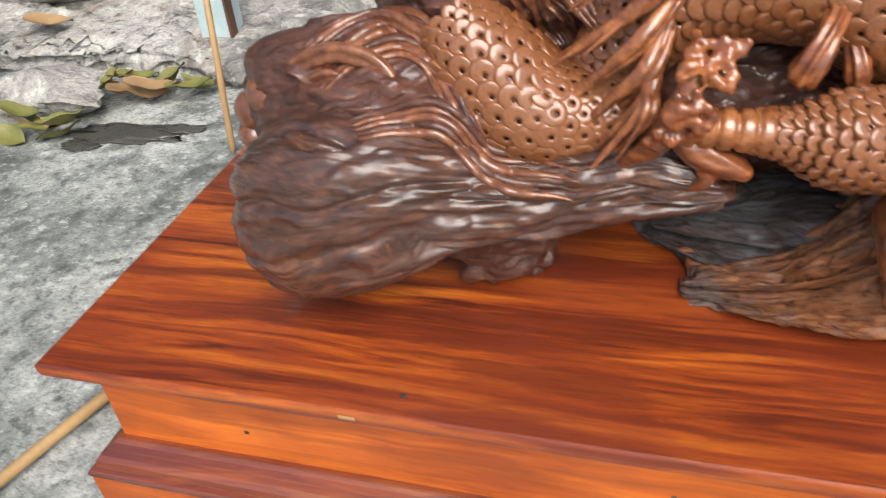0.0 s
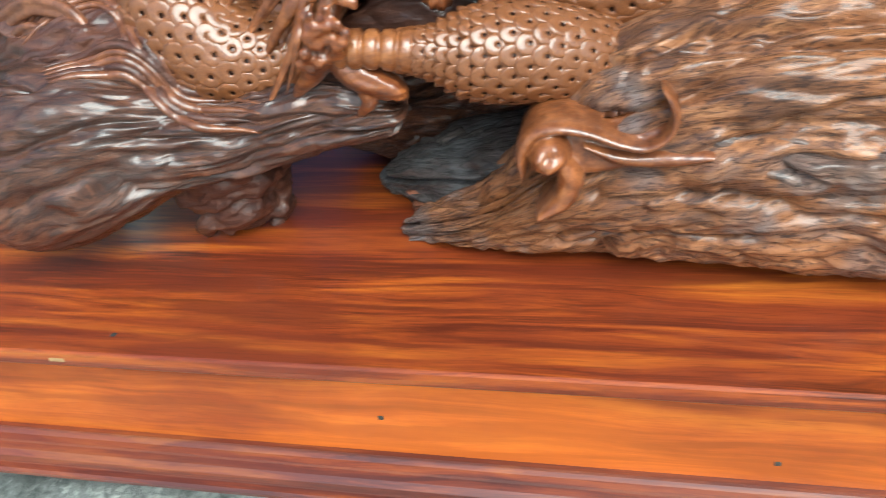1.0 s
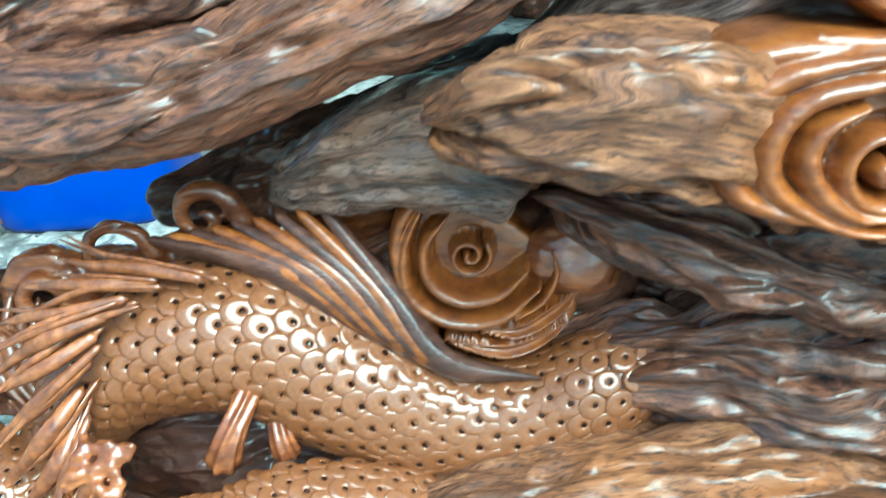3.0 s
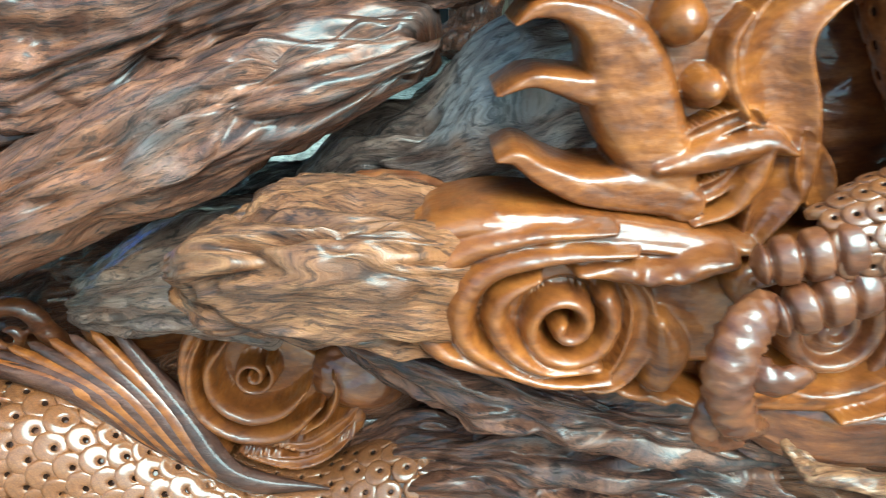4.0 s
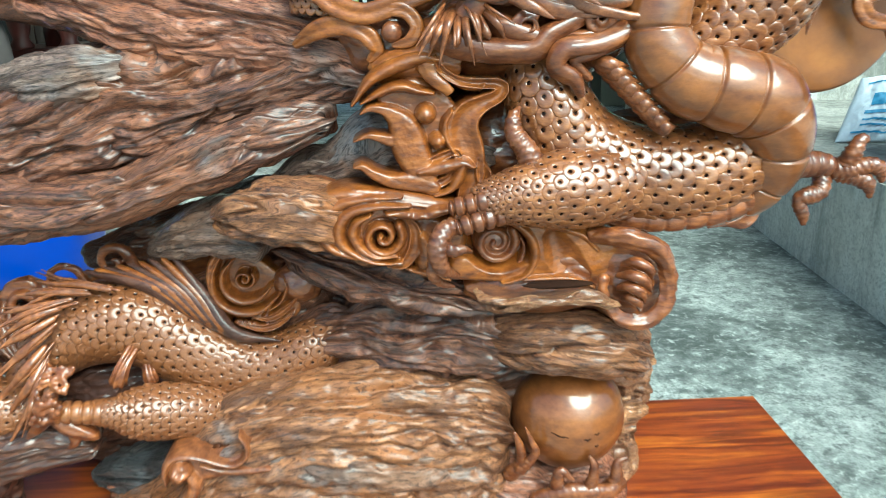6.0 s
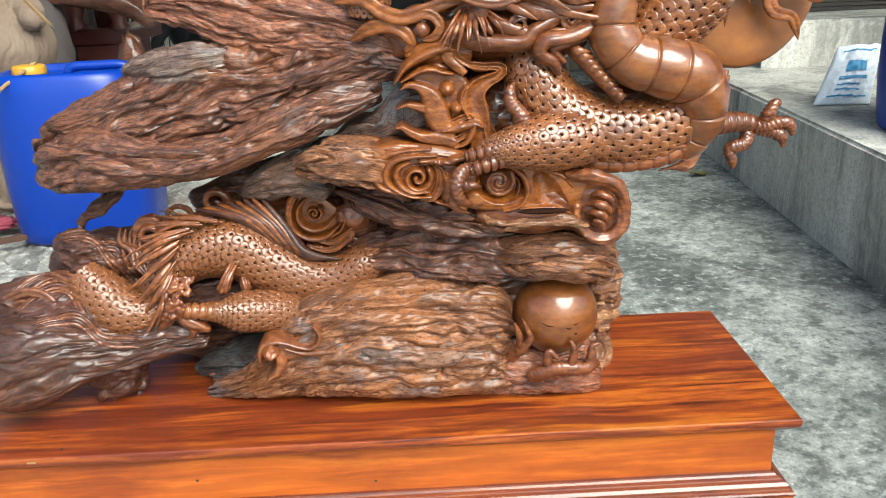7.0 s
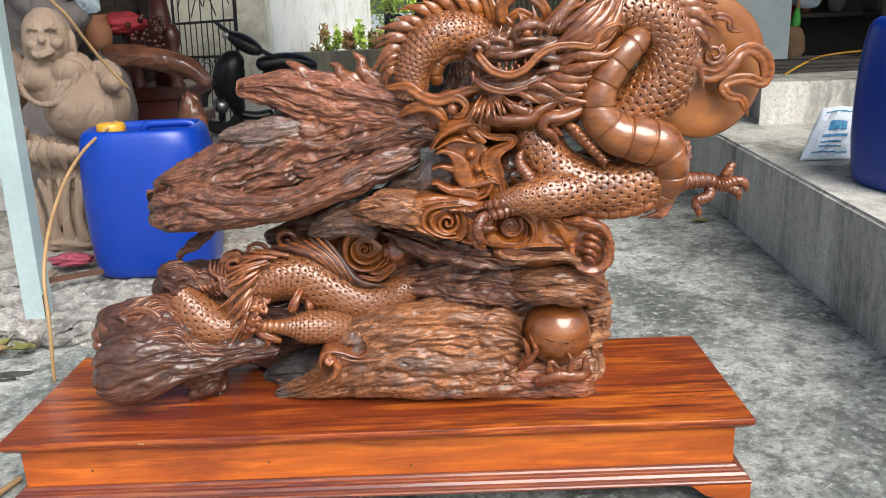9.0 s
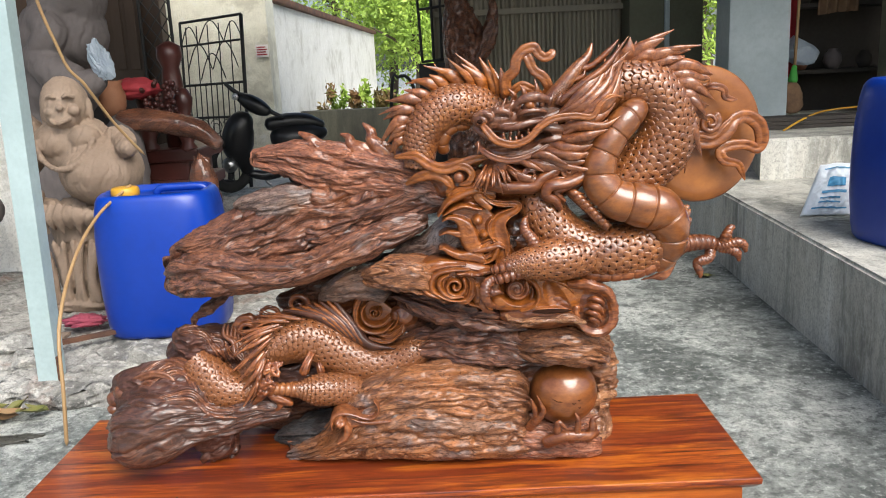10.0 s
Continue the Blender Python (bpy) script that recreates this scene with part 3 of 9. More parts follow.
def ground_height(X, Y):
    near = np.clip(1 - np.hypot(X - 0.5, Y - 1.0) / 12, 0, 1)
    return near * 0.006 * (fbm(X * 3, Y * 3, X * 0, 4, 3) - 0.5) - 0.004


g_verts, g_faces, _ = sheet(-3.0, 2.6, -3.0, 4.0, 150, 150, ground_height)
ring = [(-3.0, -3.0), (2.6, -3.0), (2.6, 4.0), (-3.0, 4.0)]
outer = [(-300, -300), (300, -300), (300, 300), (-300, 300)]
base = len(g_verts)
corner_ids = [0, 149, 150 * 150 - 1, 150 * 149]
g_verts = np.vstack([g_verts, [(x, y, -0.004) for x, y in outer]])
edges = [list(range(0, 150)), list(range(149, 22500, 150)), list(range(22499, 22349, -1)), list(range(22350, -1, -150))]
for k in range(4):
    g_faces.append(tuple([base + k, base + (k + 1) % 4] + edges[k][::-1]))
ground = put("ground", (g_verts, g_faces, None), M_FLOOR)
tagged(ground, "worn grey-green concrete floor with pale stains", "floor", kind="structure")

yard = part("yard_paving", box((-14, 6.4, -0.02), (14, 40, 0.006)), M_YARD)
tagged(yard, "sunlit pale concrete yard behind the shed", "yard", kind="structure")


def ledge_mesh():
    """A rough old stone and mortar ledge with a broken front."""
    nx, ny = 420, 110
    u, v = np.linspace(0, 1, nx), np.linspace(0, 1, ny)
    U, W = np.meshgrid(u, v)
    X = -5.0 + U * 5.4
    prof_y = np.interp(W, [0, 0.12, 0.2, 0.34, 0.42, 1], [1.05, 1.065, 1.13, 1.37, 1.46, 5.2])
    prof_z = np.interp(W, [0, 0.12, 0.2, 0.34, 0.42, 1], [-0.03, 0.055, 0.07, 0.075, 0.10, 0.10])
    n1, n2 = fbm(X * 5, W * 12, X * 0, 5, 11) - 0.5, np.abs(fbm(X * 14, W * 30, X * 0 + 4, 5, 12) - 0.5) * 2 - 0.2
    step2 = (W > 0.3) * (W < 0.44)
    Y = prof_y + 0.11 * n1 * (W < 0.6) + 0.06 * n2 * (W < 0.5) + 0.10 * (fbm(X * 2.2, X * 0, X * 0, 3, 21) - 0.5) * step2
    Z = prof_z + 0.045 * n1 * (W > 0.05) + 0.035 * n2 * (W > 0.05)
    faces = [(j * nx + i, j * nx + i + 1, (j + 1) * nx + i + 1, (j + 1) * nx + i) for j in range(ny - 1) for i in range(nx - 1)]
    return np.stack([X, Y, Z], -1).reshape(-1, 3), faces, None


ledge = put("ledge", ledge_mesh(), M_RUBBLE)
tagged(ledge, "rough broken stone and mortar ledge behind the plinth", "stone ledge", kind="structure")
ledge_end = part("ledge_end", box((0.38, 1.25, -0.02), (0.46, 5.2, 0.10), 0.02), M_RUBBLE, ledge)

platform = new("platform")
tagged(platform, "raised concrete platform with stained edge beside the floor", "platform", kind="structure")


def slab(name, xs, y0, y1, z0, z1, material, bevel=0.012):
    """A slab whose front-left side runs slightly askew: xs are its left ends at y0 and y1."""
    bm = bmesh.new()
    pts = [(xs[0], y0), (9.0, y0), (9.0, y1), (xs[1], y1)]
    lo = [bm.verts.new((x, y, z0)) for x, y in pts]
    hi = [bm.verts.new((x, y, z1)) for x, y in pts]
    bm.faces.new(lo[::-1]), bm.faces.new(hi)
    for k in range(4):
        bm.faces.new((lo[k], lo[(k + 1) % 4], hi[(k + 1) % 4], hi[k]))
    bmesh.ops.bevel(bm, geom=[e for e in bm.edges if all(v in hi for v in e.verts)], offset=bevel, segments=3, affect="EDGES")
    return part(name, bm, material, platform)


slab("kerb_block", (2.22, 2.52), -1.2, 4.6, -0.02, 0.385, M_STEP)
slab("upper_step", (2.74, 3.3), 2.95, 4.9, 0.38, 0.615, M_STEP)

# ---- shed: roof, walls, posts ----
# roof out of view; edges and slope set to shade statues, not the pillar
roof = put("ceiling", sheet(-7, 9, 0.70, 6.0, 260, 4, lambda X, Y: 3.35 + 0.03 * np.sin(X * 40) - Y * 0.13), M_ROOF)
tagged(roof, "unseen grey corrugated roof sheet that shades the shed", "roof", kind="structure")


def wall(name, lo, hi, material, label, category="wall"):
    return tagged(part(name, box(lo, hi, 0.01), material), label, category, kind="structure")


# corrugated door at the back of the shed
corrugated = new("wall_north")
tagged(corrugated, "brown corrugated sheet metal shutter at the back", "wall", kind="structure")
bm = bmesh.new()
xs = np.arange(0.9, 2.66, 0.02)
front = [(x, 6.0 + (0.025 if int((x - 0.9) / 0.04) % 2 else 0.0)) for x in xs]
rows = [[bm.verts.new((x, y, z)) for x, y in front] for z in (0.0, 3.6)]
for i in range(len(front) - 1):
    bm.faces.new((rows[0][i], rows[0][i + 1], rows[1][i + 1], rows[1][i]))
part("shutter_sheet", bm, M_SHEET, corrugated)
part("shutter_rail", box((0.9, 5.95, 1.52), (2.66, 5.995, 1.57), 0.004), M_SHEET, corrugated)
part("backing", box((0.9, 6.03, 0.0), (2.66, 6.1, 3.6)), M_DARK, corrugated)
wall("wall_olive", (2.62, 5.7, 0.0), (3.26, 6.1, 3.6), M_OLIVE, "dark olive plastered pier beside the shutter")
part("pier_strip", box((2.92, 5.66, 0.0), (2.96, 5.7, 3.6), 0.004), M_PALEWALL, bpy.data.objects["wall_olive"], "pale strip down the pier")
wall("wall_pale_pier", (3.06, 4.45, 0.6), (3.50, 4.75, 3.5), M_PALEWALL, "pale blue painted pier on the platform", "pier")
# the room's dimness is put into this wall's near-black colour
wall("wall_dark_side", (3.62, 5.2, 0.0), (9.0, 5.35, 3.6), M_DARK, "back wall of the store room, dimness put into its colour")
wall("wall_olive_side", (4.12, 4.2, 0.6), (4.7, 4.4, 3.6), M_OLIVE, "olive pier at the store room's edge", "pier")
wall("wall_east", (8.9, 0.9, 0.0), (9.1, 5.3, 3.7), M_OLIVE, "plain wall closing the shed")
wall("wall_west", (-7.1, 0.9, 0.0), (-6.9, 6.4, 3.6), M_OLIVE, "plain wall closing the shed")
wall("pillar_cream", (-1.9, 7.0, 0.0), (-0.80, 7.4, 3.8), M_PLASTER, "cream plastered gate pillar", "pillar")
wall("wall_back_left", (-4.2, 6.6, 0.0), (-1.75, 6.8, 3.6), M_DOOR, "dark boarded wall behind the stored carvings")
bm = bmesh.new()
box((-0.1, -5.0, 0.0), (0.1, 5.0, 1.85), 0.01, pose(-0.80, 12.45, 0.0, 0, 0, -1.7), bm)
tagged(part("wall_yard_white", bm, M_WHITEWALL), "white plastered yard wall in full sun", "wall", kind="structure")
bm = bmesh.new()
box((-0.16, -5.0, 1.85), (0.16, 5.0, 1.93), 0.02, pose(-0.80, 12.45, 0.0, 0, 0, -1.7), bm)
part("coping", bm, M_RUST, bpy.data.objects["wall_yard_white"], "weathered brown coping")
wall("wall_yard_low", (-0.95, 8.6, 0.0), (1.9, 8.75, 0.62), M_YARDWALL, "low mossy concrete yard wall with shade in its dark colour")

# ---- plinth ----
plinth = thing("plinth", (0.8, 0.22, 0), "polished red-orange wooden plinth with moulded edge and bracket feet", "plinth")


def loft(profile, x0, x1, y0, y1):
    """A frame-like solid: rows of outset, height round a rectangle."""
    bm = bmesh.new()
    loops = [[bm.verts.new(c) for c in ((x0 - o, y0 - o, z), (x1 + o, y0 - o, z), (x1 + o, y1 + o, z), (x0 - o, y1 + o, z))] for o, z in profile]
    for a, b in zip(loops, loops[1:]):
        for k in range(4):
            bm.faces.new((a[k], a[(k + 1) % 4], b[(k + 1) % 4], b[k]))
    bm.faces.new(loops[0][::-1]), bm.faces.new(loops[-1])
    return bm


part("tabletop", loft([(-0.026, 0.172), (-0.022, 0.176), (-0.012, 0.181), (-0.004, 0.189), (0.0, 0.193), (0.0012, 0.199), (0.0012, 0.2055), (0.0004, 0.2072), (-0.0012, 0.208)], 0, 1.625, 0, 0.456), M_PLINTH, plinth)
part("body", loft([(0, 0.07), (0, 0.1725)], 0.03, 1.595, 0.03, 0.426), M_PLINTH_BODY, plinth)
part("moulding", loft([(-0.012, 0.0500), (0.031, 0.0500), (0.0335, 0.0520), (0.0340, 0.0560), (0.0320, 0.0590), (0.0270, 0.0605), (0.0262, 0.0625), (0.0255, 0.0680), (0.0210, 0.0730), (0.0150, 0.0755), (0.0140, 0.0775), (0.0085, 0.0800), (0.0060, 0.0835), (0.0052, 0.0860), (-0.01, 0.0860)], 0.03, 1.595, 0.03, 0.426), M_MOULD, plinth, "darker red moulding")


def foot(sx, sy):
    """A bracket foot round a corner, cut to an ogee at its inner ends."""
    bm = bmesh.new()
    for along in (0, 1):
        prof = [(0.0, 0.0), (0.048, 0.0), (0.056, 0.010), (0.072, 0.017), (0.090, 0.021), (0.108, 0.031), (0.122, 0.043), (0.134, 0.0495), (0.0, 0.0495)]
        t0 = 0.022 if along else 0.0
        prof = [(max(a, t0), z) for a, z in prof]
        rows = []
        for depth in (0.0, 0.022):
            row = []
            for a, z in prof:
                p = (a, depth) if not along else (depth, a)
                row.append(bm.verts.new(((-0.002 + p[0]) if sx > 0 else (1.627 - p[0]), (-0.002 + p[1]) if sy > 0 else (0.458 - p[1]), z)))
            rows.append(row)
        bm.faces.new(rows[0]), bm.faces.new(rows[1][::-1])
        for k in range(len(prof)):
            q = (k + 1) % len(prof)
            bm.faces.new((rows[0][k], rows[1][k], rows[1][q], rows[0][q]))
    bmesh.ops.remove_doubles(bm, verts=bm.verts, dist=0.0001)
    part("foot", bm, M_PLINTH_BODY, plinth)


for sx in (1, -1):
    for sy in (1, -1):
        foot(sx, sy)
for x, z in ((0.571, 0.126), (0.884, 0.106), (0.18, 0.12)):
    part("nail_hole", box((x - 0.0025, 0.0292, z - 0.002), (x + 0.0025, 0.034, z + 0.002), 0.0008), M_DARK, plinth, "small filled nail hole")
part("chip", box((0.302, -0.0016, 0.1975), (0.317, 0.004, 0.2015), 0.001), M_CANE, plinth, "pale chip in the edge")
part("nail_hole", box((0.349, 0.0215, 0.206), (0.354, 0.0265, 0.2085), 0.0008), M_IRON, plinth, "dull nail head")

# ---- stored things behind ----
def jerrycan(name, at, size, turn, label, cap=True):
    """A blue plastic drum: a bulging rounded box with a recessed top, grip and cap."""
    ob = thing(name, at, label, "plastic drum")
    w, d, h = size
    m = pose(*at, 0, 0, turn)
    prof = [(0.80, 0.0), (0.90, 0.006), (0.94, 0.03), (0.965, 0.10), (1.0, 0.3), (1.005, 0.5), (0.99, 0.72), (0.955, 0.88), (0.92, 0.955), (0.88, 0.985), (0.83, 1.0), (0.79, 0.995), (0.77, 0.965), (0.70, 0.955), (0.3, 0.957)]
    segs = 56
    verts, faces, uvs = [], [], []
    for k, z in prof:
        for j in range(segs):
            a = 2 * math.pi * j / segs
            c, s = math.cos(a), math.sin(a)
            e = 0.55
            verts.append(m @ Vector((w / 2 * k * math.copysign(abs(c) ** e, c), d / 2 * k * math.copysign(abs(s) ** e, s), z * h)))
    for i in range(len(prof) - 1):
        for j in range(segs):
            q = (j + 1) % segs
            faces.append((i * segs + j, i * segs + q, (i + 1) * segs + q, (i + 1) * segs + j))
    faces += [tuple(range(segs))[::-1], tuple((len(prof) - 1) * segs + j for j in range(segs))]
    put("body", (np.array(verts), faces, None), M_BLUE, ob)
    grip = [(*(m @ Vector(p)), 0.016) for p in ((-0.02 * w, 0, 0.95 * h), (0.02 * w, 0, 1.0 * h), (0.18 * w, 0, 1.005 * h), (0.36 * w, 0, 1.0 * h), (0.40 * w, 0, 0.95 * h))]
    put("grip", tube(grip, 30, 12), M_BLUE, ob)
    if cap:
        c = m @ Vector((-0.25 * w, -0.05 * d, 0.955 * h))
        put("cap", lathe([(0.052, 0), (0.054, 0.02), (0.052, 0.036), (0.047, 0.042), (0.02, 0.043)], 28, c, lambda a, z: (1 + 0.03 * (int(a * 28 / 6.2832) % 2), 1 + 0.03 * (int(a * 28 / 6.2832) % 2))), M_YELLOW, ob, "yellow screw cap")
    return ob


jerrycan("plastic_drum", (-0.19, 1.64, 0.10), (0.49, 0.40, 0.575), 4, "blue plastic drum with yellow cap standing on the stone ledge")
jerrycan("plastic_drum", (2.785, 1.33, 0.385), (0.56, 0.50, 0.60), 12, "tall blue plastic drum standing on the concrete platform", cap=False)

post = thing("steel_post", (-0.484, 1.135, 0.06), "pale blue painted steel angle post with rusty foot", "post")
lean = Matrix.Translation((-0.484, 1.135, 0.03)) @ Matrix.Shear("XY", 4, (0.022, 0.0))
bm = box((-0.036, -0.006, 0.0), (0.036, 0.0, 3.3), 0.001, lean)
box((0.030, -0.0, 0.0), (0.036, 0.06, 3.3), 0.001, lean, bm)
part("angle_bar", bm, M_POST, post)
part("rusty_strap", box((0.037, -0.008, 0.0), (0.043, 0.02, 0.13), 0.001, lean), M_RUST, post, "rusty strap at the foot")


def hose(name, pts, r, label, material=M_CANE):
    ob = put(name, tube([(*p, r) for p in pts], 90, 10), material)
    return tagged(ob, label, "cane")


hose("rattan_cane", [(-0.250, 0.74, 0.0), (-0.243, 0.76, 0.181), (-0.262, 0.82, 0.327), (-0.279, 0.92, 0.428), (-0.295, 1.05, 0.509), (-0.309, 1.2, 0.577), (-0.316, 1.38, 0.634), (-0.303, 1.55, 0.676), (-0.285, 1.62, 0.700)], 0.0062, "tan rattan cane bent over the blue drum")
hose("rattan_cane", [(-0.60, 1.5, 3.3), (-0.53, 1.5, 1.7), (-0.46, 1.55, 1.22), (-0.406, 1.6, 1.098), (-0.358, 1.7, 0.948), (-0.31, 1.78, 0.84), (-0.288, 1.82, 0.793)], 0.006, "thin yellowish cane hanging in front of the statue")
hose("rattan_cane", [(-0.36, -0.62, 0.008), (-0.20, -0.22, 0.012), (-0.147, -0.03, 0.011), (-0.112, 0.092, 0.010), (-0.08, 0.20, 0.008)], 0.0075, "tan rattan cane lying on the floor by the plinth")

# ---- the carving ----
carving = thing("wood_carving", (0.75, 0.25, 0.208), "large varnished wood carving of a coiled dragon on driftwood", "wood carving")


def bark(amount=0.22, along=5.0, around=2.6, seed=0, twist=0.0, fine=0.5):
    """The relief of weathered root wood: long ridges, clefts and lumps."""
    def shape(s, th, R):
        a = th + twist * s + 1.1 * (fbm(s * 4, np.cos(th) * 0.8 + 3, np.sin(th) * 0.8 + 3, 3, seed) - 0.5)
        c, q = np.cos(a), np.sin(a)
        lumps = fbm(s * along, c * 1.3 + 5, q * 1.3 + 5, 3, seed + 3) - 0.5
        ridge = 1 - 2 * np.abs(fbm(s * along * 1.3, c * around + 7, q * around + 7, 3, seed + 7) - 0.5) * 2
        small = 1 - 2 * np.abs(fbm(s * along * 3.2, c * around * 3.2 + 7, q * around * 3.2 + 7, 3, seed + 9) - 0.5) * 2
        tiny = fbm(s * along * 9, c * around * 9 + 7, q * around * 9 + 7, 2, seed + 13) - 0.5
        return R * (1 + amount * (1.5 * lumps + 0.8 * (ridge - 0.6) + fine * (0.8 * (small - 0.6) + 0.7 * tiny)))
    return shape


def cords(pts, n, seed, twist=0.0, size=(0.16, 0.34), reach=2.3, depth=0.84):
    """Wavy strands of root that lie on a log's front, with clefts between them."""
    rng = random.Random(seed)
    q, s = spline(pts, 200)
    t, front, side = frames(q[:, :3])
    out = []
    for k in range(n):
        th0 = -reach + 2 * reach * (k + rng.uniform(0.1, 0.9)) / n
        length = rng.uniform(0.45, 1.0)
        a = rng.uniform(0, 1 - length)
        f = np.linspace(a, a + length, 16)
        i = (f * 199).astype(int)
        wave = 1.5 * (fbm(f * 5, f * 0 + k * 7.3, f * 0, 3, seed) - 0.5)
        th = th0 + wave + twist * (f - 0.5)
        lift = depth + 0.16 * (fbm(f * 7, f * 0 + k * 3.1, f * 0 + 5, 2, seed + 1) - 0.5) * 2
        R = q[i, 3] * lift
        p = q[i, :3] + R[:, None] * (np.cos(th)[:, None] * front[i] + np.sin(th)[:, None] * side[i])
        u = np.linspace(0, 1, 16)
        r = q[i, 3] * rng.uniform(*size) * np.clip(np.sin(np.pi * (0.06 + 0.88 * u)), 0.12, 1) ** 0.6
        out.append(tube(np.column_stack([p, r]), 60, 12, bark(0.25, 8.0, 1.8, seed * 3 + k, fine=0.0), 1.0))
    return out


def log(name, pts, material, rings=150, segs=110, amount=0.22, label="", flat=1.0, strands=9, twist=0.0, seed=0, size=(0.18, 0.38), reach=2.1, depth=0.88, **more):
    """A length of driftwood: a rough core with strands on it."""
    pieces = MASS.setdefault((name, material.name), [])
    pieces.append(tube(pts, 90, 40, bark(amount * 0.9, twist=twist, seed=seed, fine=0.0, **more), flat))
    pieces += cords(pts, strands, seed, twist, size, reach, depth)


def slab_log(name, rows, material, label="", seed=0, deep=1.0, swirl=1.0, square=0.72, n_along=0, n_round=0):
    """A length of weathered trunk between an upper and a lower edge: rows of x, z of the upper edge, x, z of the lower,
    y of the middle and half its depth. Folds, ribs and cracks run along it, and the uv follows them."""
    q, s = spline([(r[0], r[4], r[1], r[2], r[3], r[5]) for r in rows], 400)
    length = s[-1]
    high = float(np.mean(np.hypot(q[:, 0] - q[:, 3], q[:, 2] - q[:, 4])))
    na = n_along or int(min(420, max(90, length / 0.0024)))
    nr = n_round or int(min(260, max(70, 2.4 * (high + 2 * float(np.mean(q[:, 5]))) / 0.0021)))
    q, s = spline([(r[0], r[4], r[1], r[2], r[3], r[5]) for r in rows], na)
    top, low = q[:, [0, 1, 2]], np.column_stack([q[:, 3], q[:, 1], q[:, 4]])
    mid, half = (top + low) / 2, (top - low) / 2
    cap = np.minimum(1, np.minimum(s, length - s) / np.maximum(0.35 * np.linalg.norm(half, axis=1), 1e-4))
    cap = np.sqrt(np.clip(1 - (1 - cap) ** 2, 0.0009, 1))
    th = np.linspace(0, 2 * np.pi, nr, endpoint=False)
    bend = lambda v: np.sign(v) * np.abs(v) ** square
    V = mid[:, None] + cap[:, None, None] * (bend(np.sin(th))[None, :, None] * half[:, None] - bend(np.cos(th))[None, :, None] * (q[:, 5, None] * np.array([0, 1, 0]))[:, None])
    around = np.r_[0, np.cumsum(np.linalg.norm(np.diff(V[na // 2], axis=0), axis=1))]
    S, A = np.broadcast_to(s[:, None], (na, nr)), np.broadcast_to(around[None, :], (na, nr))
    C, D = np.cos(th)[None, :] * 0.06 + S * 0, np.sin(th)[None, :] * 0.06 + S * 0
    warp = swirl * (0.055 * (fbm(S * 5.5 + seed, C * 16, D * 16, 3, seed) - 0.5) + 0.016 * (fbm(S * 20, C * 50, D * 50, 2, seed + 2) - 0.5))
    ring = around[-1] + float(np.linalg.norm(V[na // 2, 0] - V[na // 2, -1]))
    a = 2 * np.pi * (A + warp) / ring
    R = ring / (2 * np.pi)
    c, d = np.cos(a) * R, np.sin(a) * R
    folds = fbm(S * 6, c * 16 + 9, d * 16 + 9, 3, seed + 3) - 0.5
    ribs = ridged(fbm(S * 9, c * 38 + 9, d * 38 + 9, 3, seed + 5)) - 0.65
    thin = ridged(fbm(S * 26, c * 120 + 9, d * 120 + 9, 2, seed + 7)) - 0.65
    hair = fbm(S * 60, c * 260 + 9, d * 260 + 9, 2, seed + 8) - 0.5
    clefts = np.clip(ridged(fbm(S * 7 + 4, c * 26 + 5, d * 26 + 5, 3, seed + 9)) - 0.84, 0, 1) / 0.16
    chips = np.clip(fbm(S * 18, c * 30 + 3, d * 30 + 3, 3, seed + 11) - 0.56, 0, 1)
    level = 6.0 * fbm(S * 10, c * 26 + 2, d * 26 + 2, 3, seed + 12)
    flakes = np.floor(level) + np.clip((level % 1.0) / 0.22, 0, 1) - level
    push = deep * (0.021 * folds + 0.0075 * ribs + 0.0046 * thin + 0.0032 * hair - 0.013 * clefts ** 1.5 - 0.026 * chips + 0.0046 * flakes)
    du, dv = np.gradient(V, axis=0), np.roll(V, -1, 1) - np.roll(V, 1, 1)
    n = np.cross(dv, du)
    n /= np.linalg.norm(n, axis=2)[..., None] + 1e-12
    n *= np.sign(np.sum(n * (V - mid[:, None]), axis=2).mean())
    V = V + n * (push * cap[:, None] ** 0.5)[..., None]
    # the ends are broken off ragged
    ragged = 0.050 * deep * (fbm(c * 40 + 3, d * 40 + 3, c * 0, 3, seed + 13) - 0.5)
    way = np.gradient(mid, axis=0)
    way /= np.linalg.norm(way, axis=1)[:, None] + 1e-12
    V = V + way[:, None] * (ragged * np.clip(1 - np.minimum(s, length - s) / 0.09, 0, 1)[:, None])[..., None]
    verts = np.vstack([V.reshape(-1, 3), V[0].mean(0), V[-1].mean(0)])
    i, j = np.meshgrid(np.arange(na - 1), np.arange(nr), indexing="ij")
    k = (j + 1) % nr
    quads = np.stack([i * nr + j, i * nr + k, (i + 1) * nr + k, (i + 1) * nr + j], -1).reshape(-1, 4)
    flow = A + warp
    u0, v0, v1 = S[:-1], flow[:-1], np.where(k == 0, ring + np.roll(warp, -1, 1)[:-1], np.roll(flow, -1, 1)[:-1])
    w0, w1 = flow[1:], np.where(k == 0, ring + np.roll(warp, -1, 1)[1:], np.roll(flow, -1, 1)[1:])
    uvs = np.stack([np.stack([u0, v0], -1), np.stack([u0, v1], -1), np.stack([S[1:], w1], -1), np.stack([S[1:], w0], -1)], 2).reshape(-1, 2)
    faces = quads.tolist() + [(na * nr, (b + 1) % nr, b) for b in range(nr)] + [(na * nr + 1, (na - 1) * nr + b, (na - 1) * nr + (b + 1) % nr) for b in range(nr)]
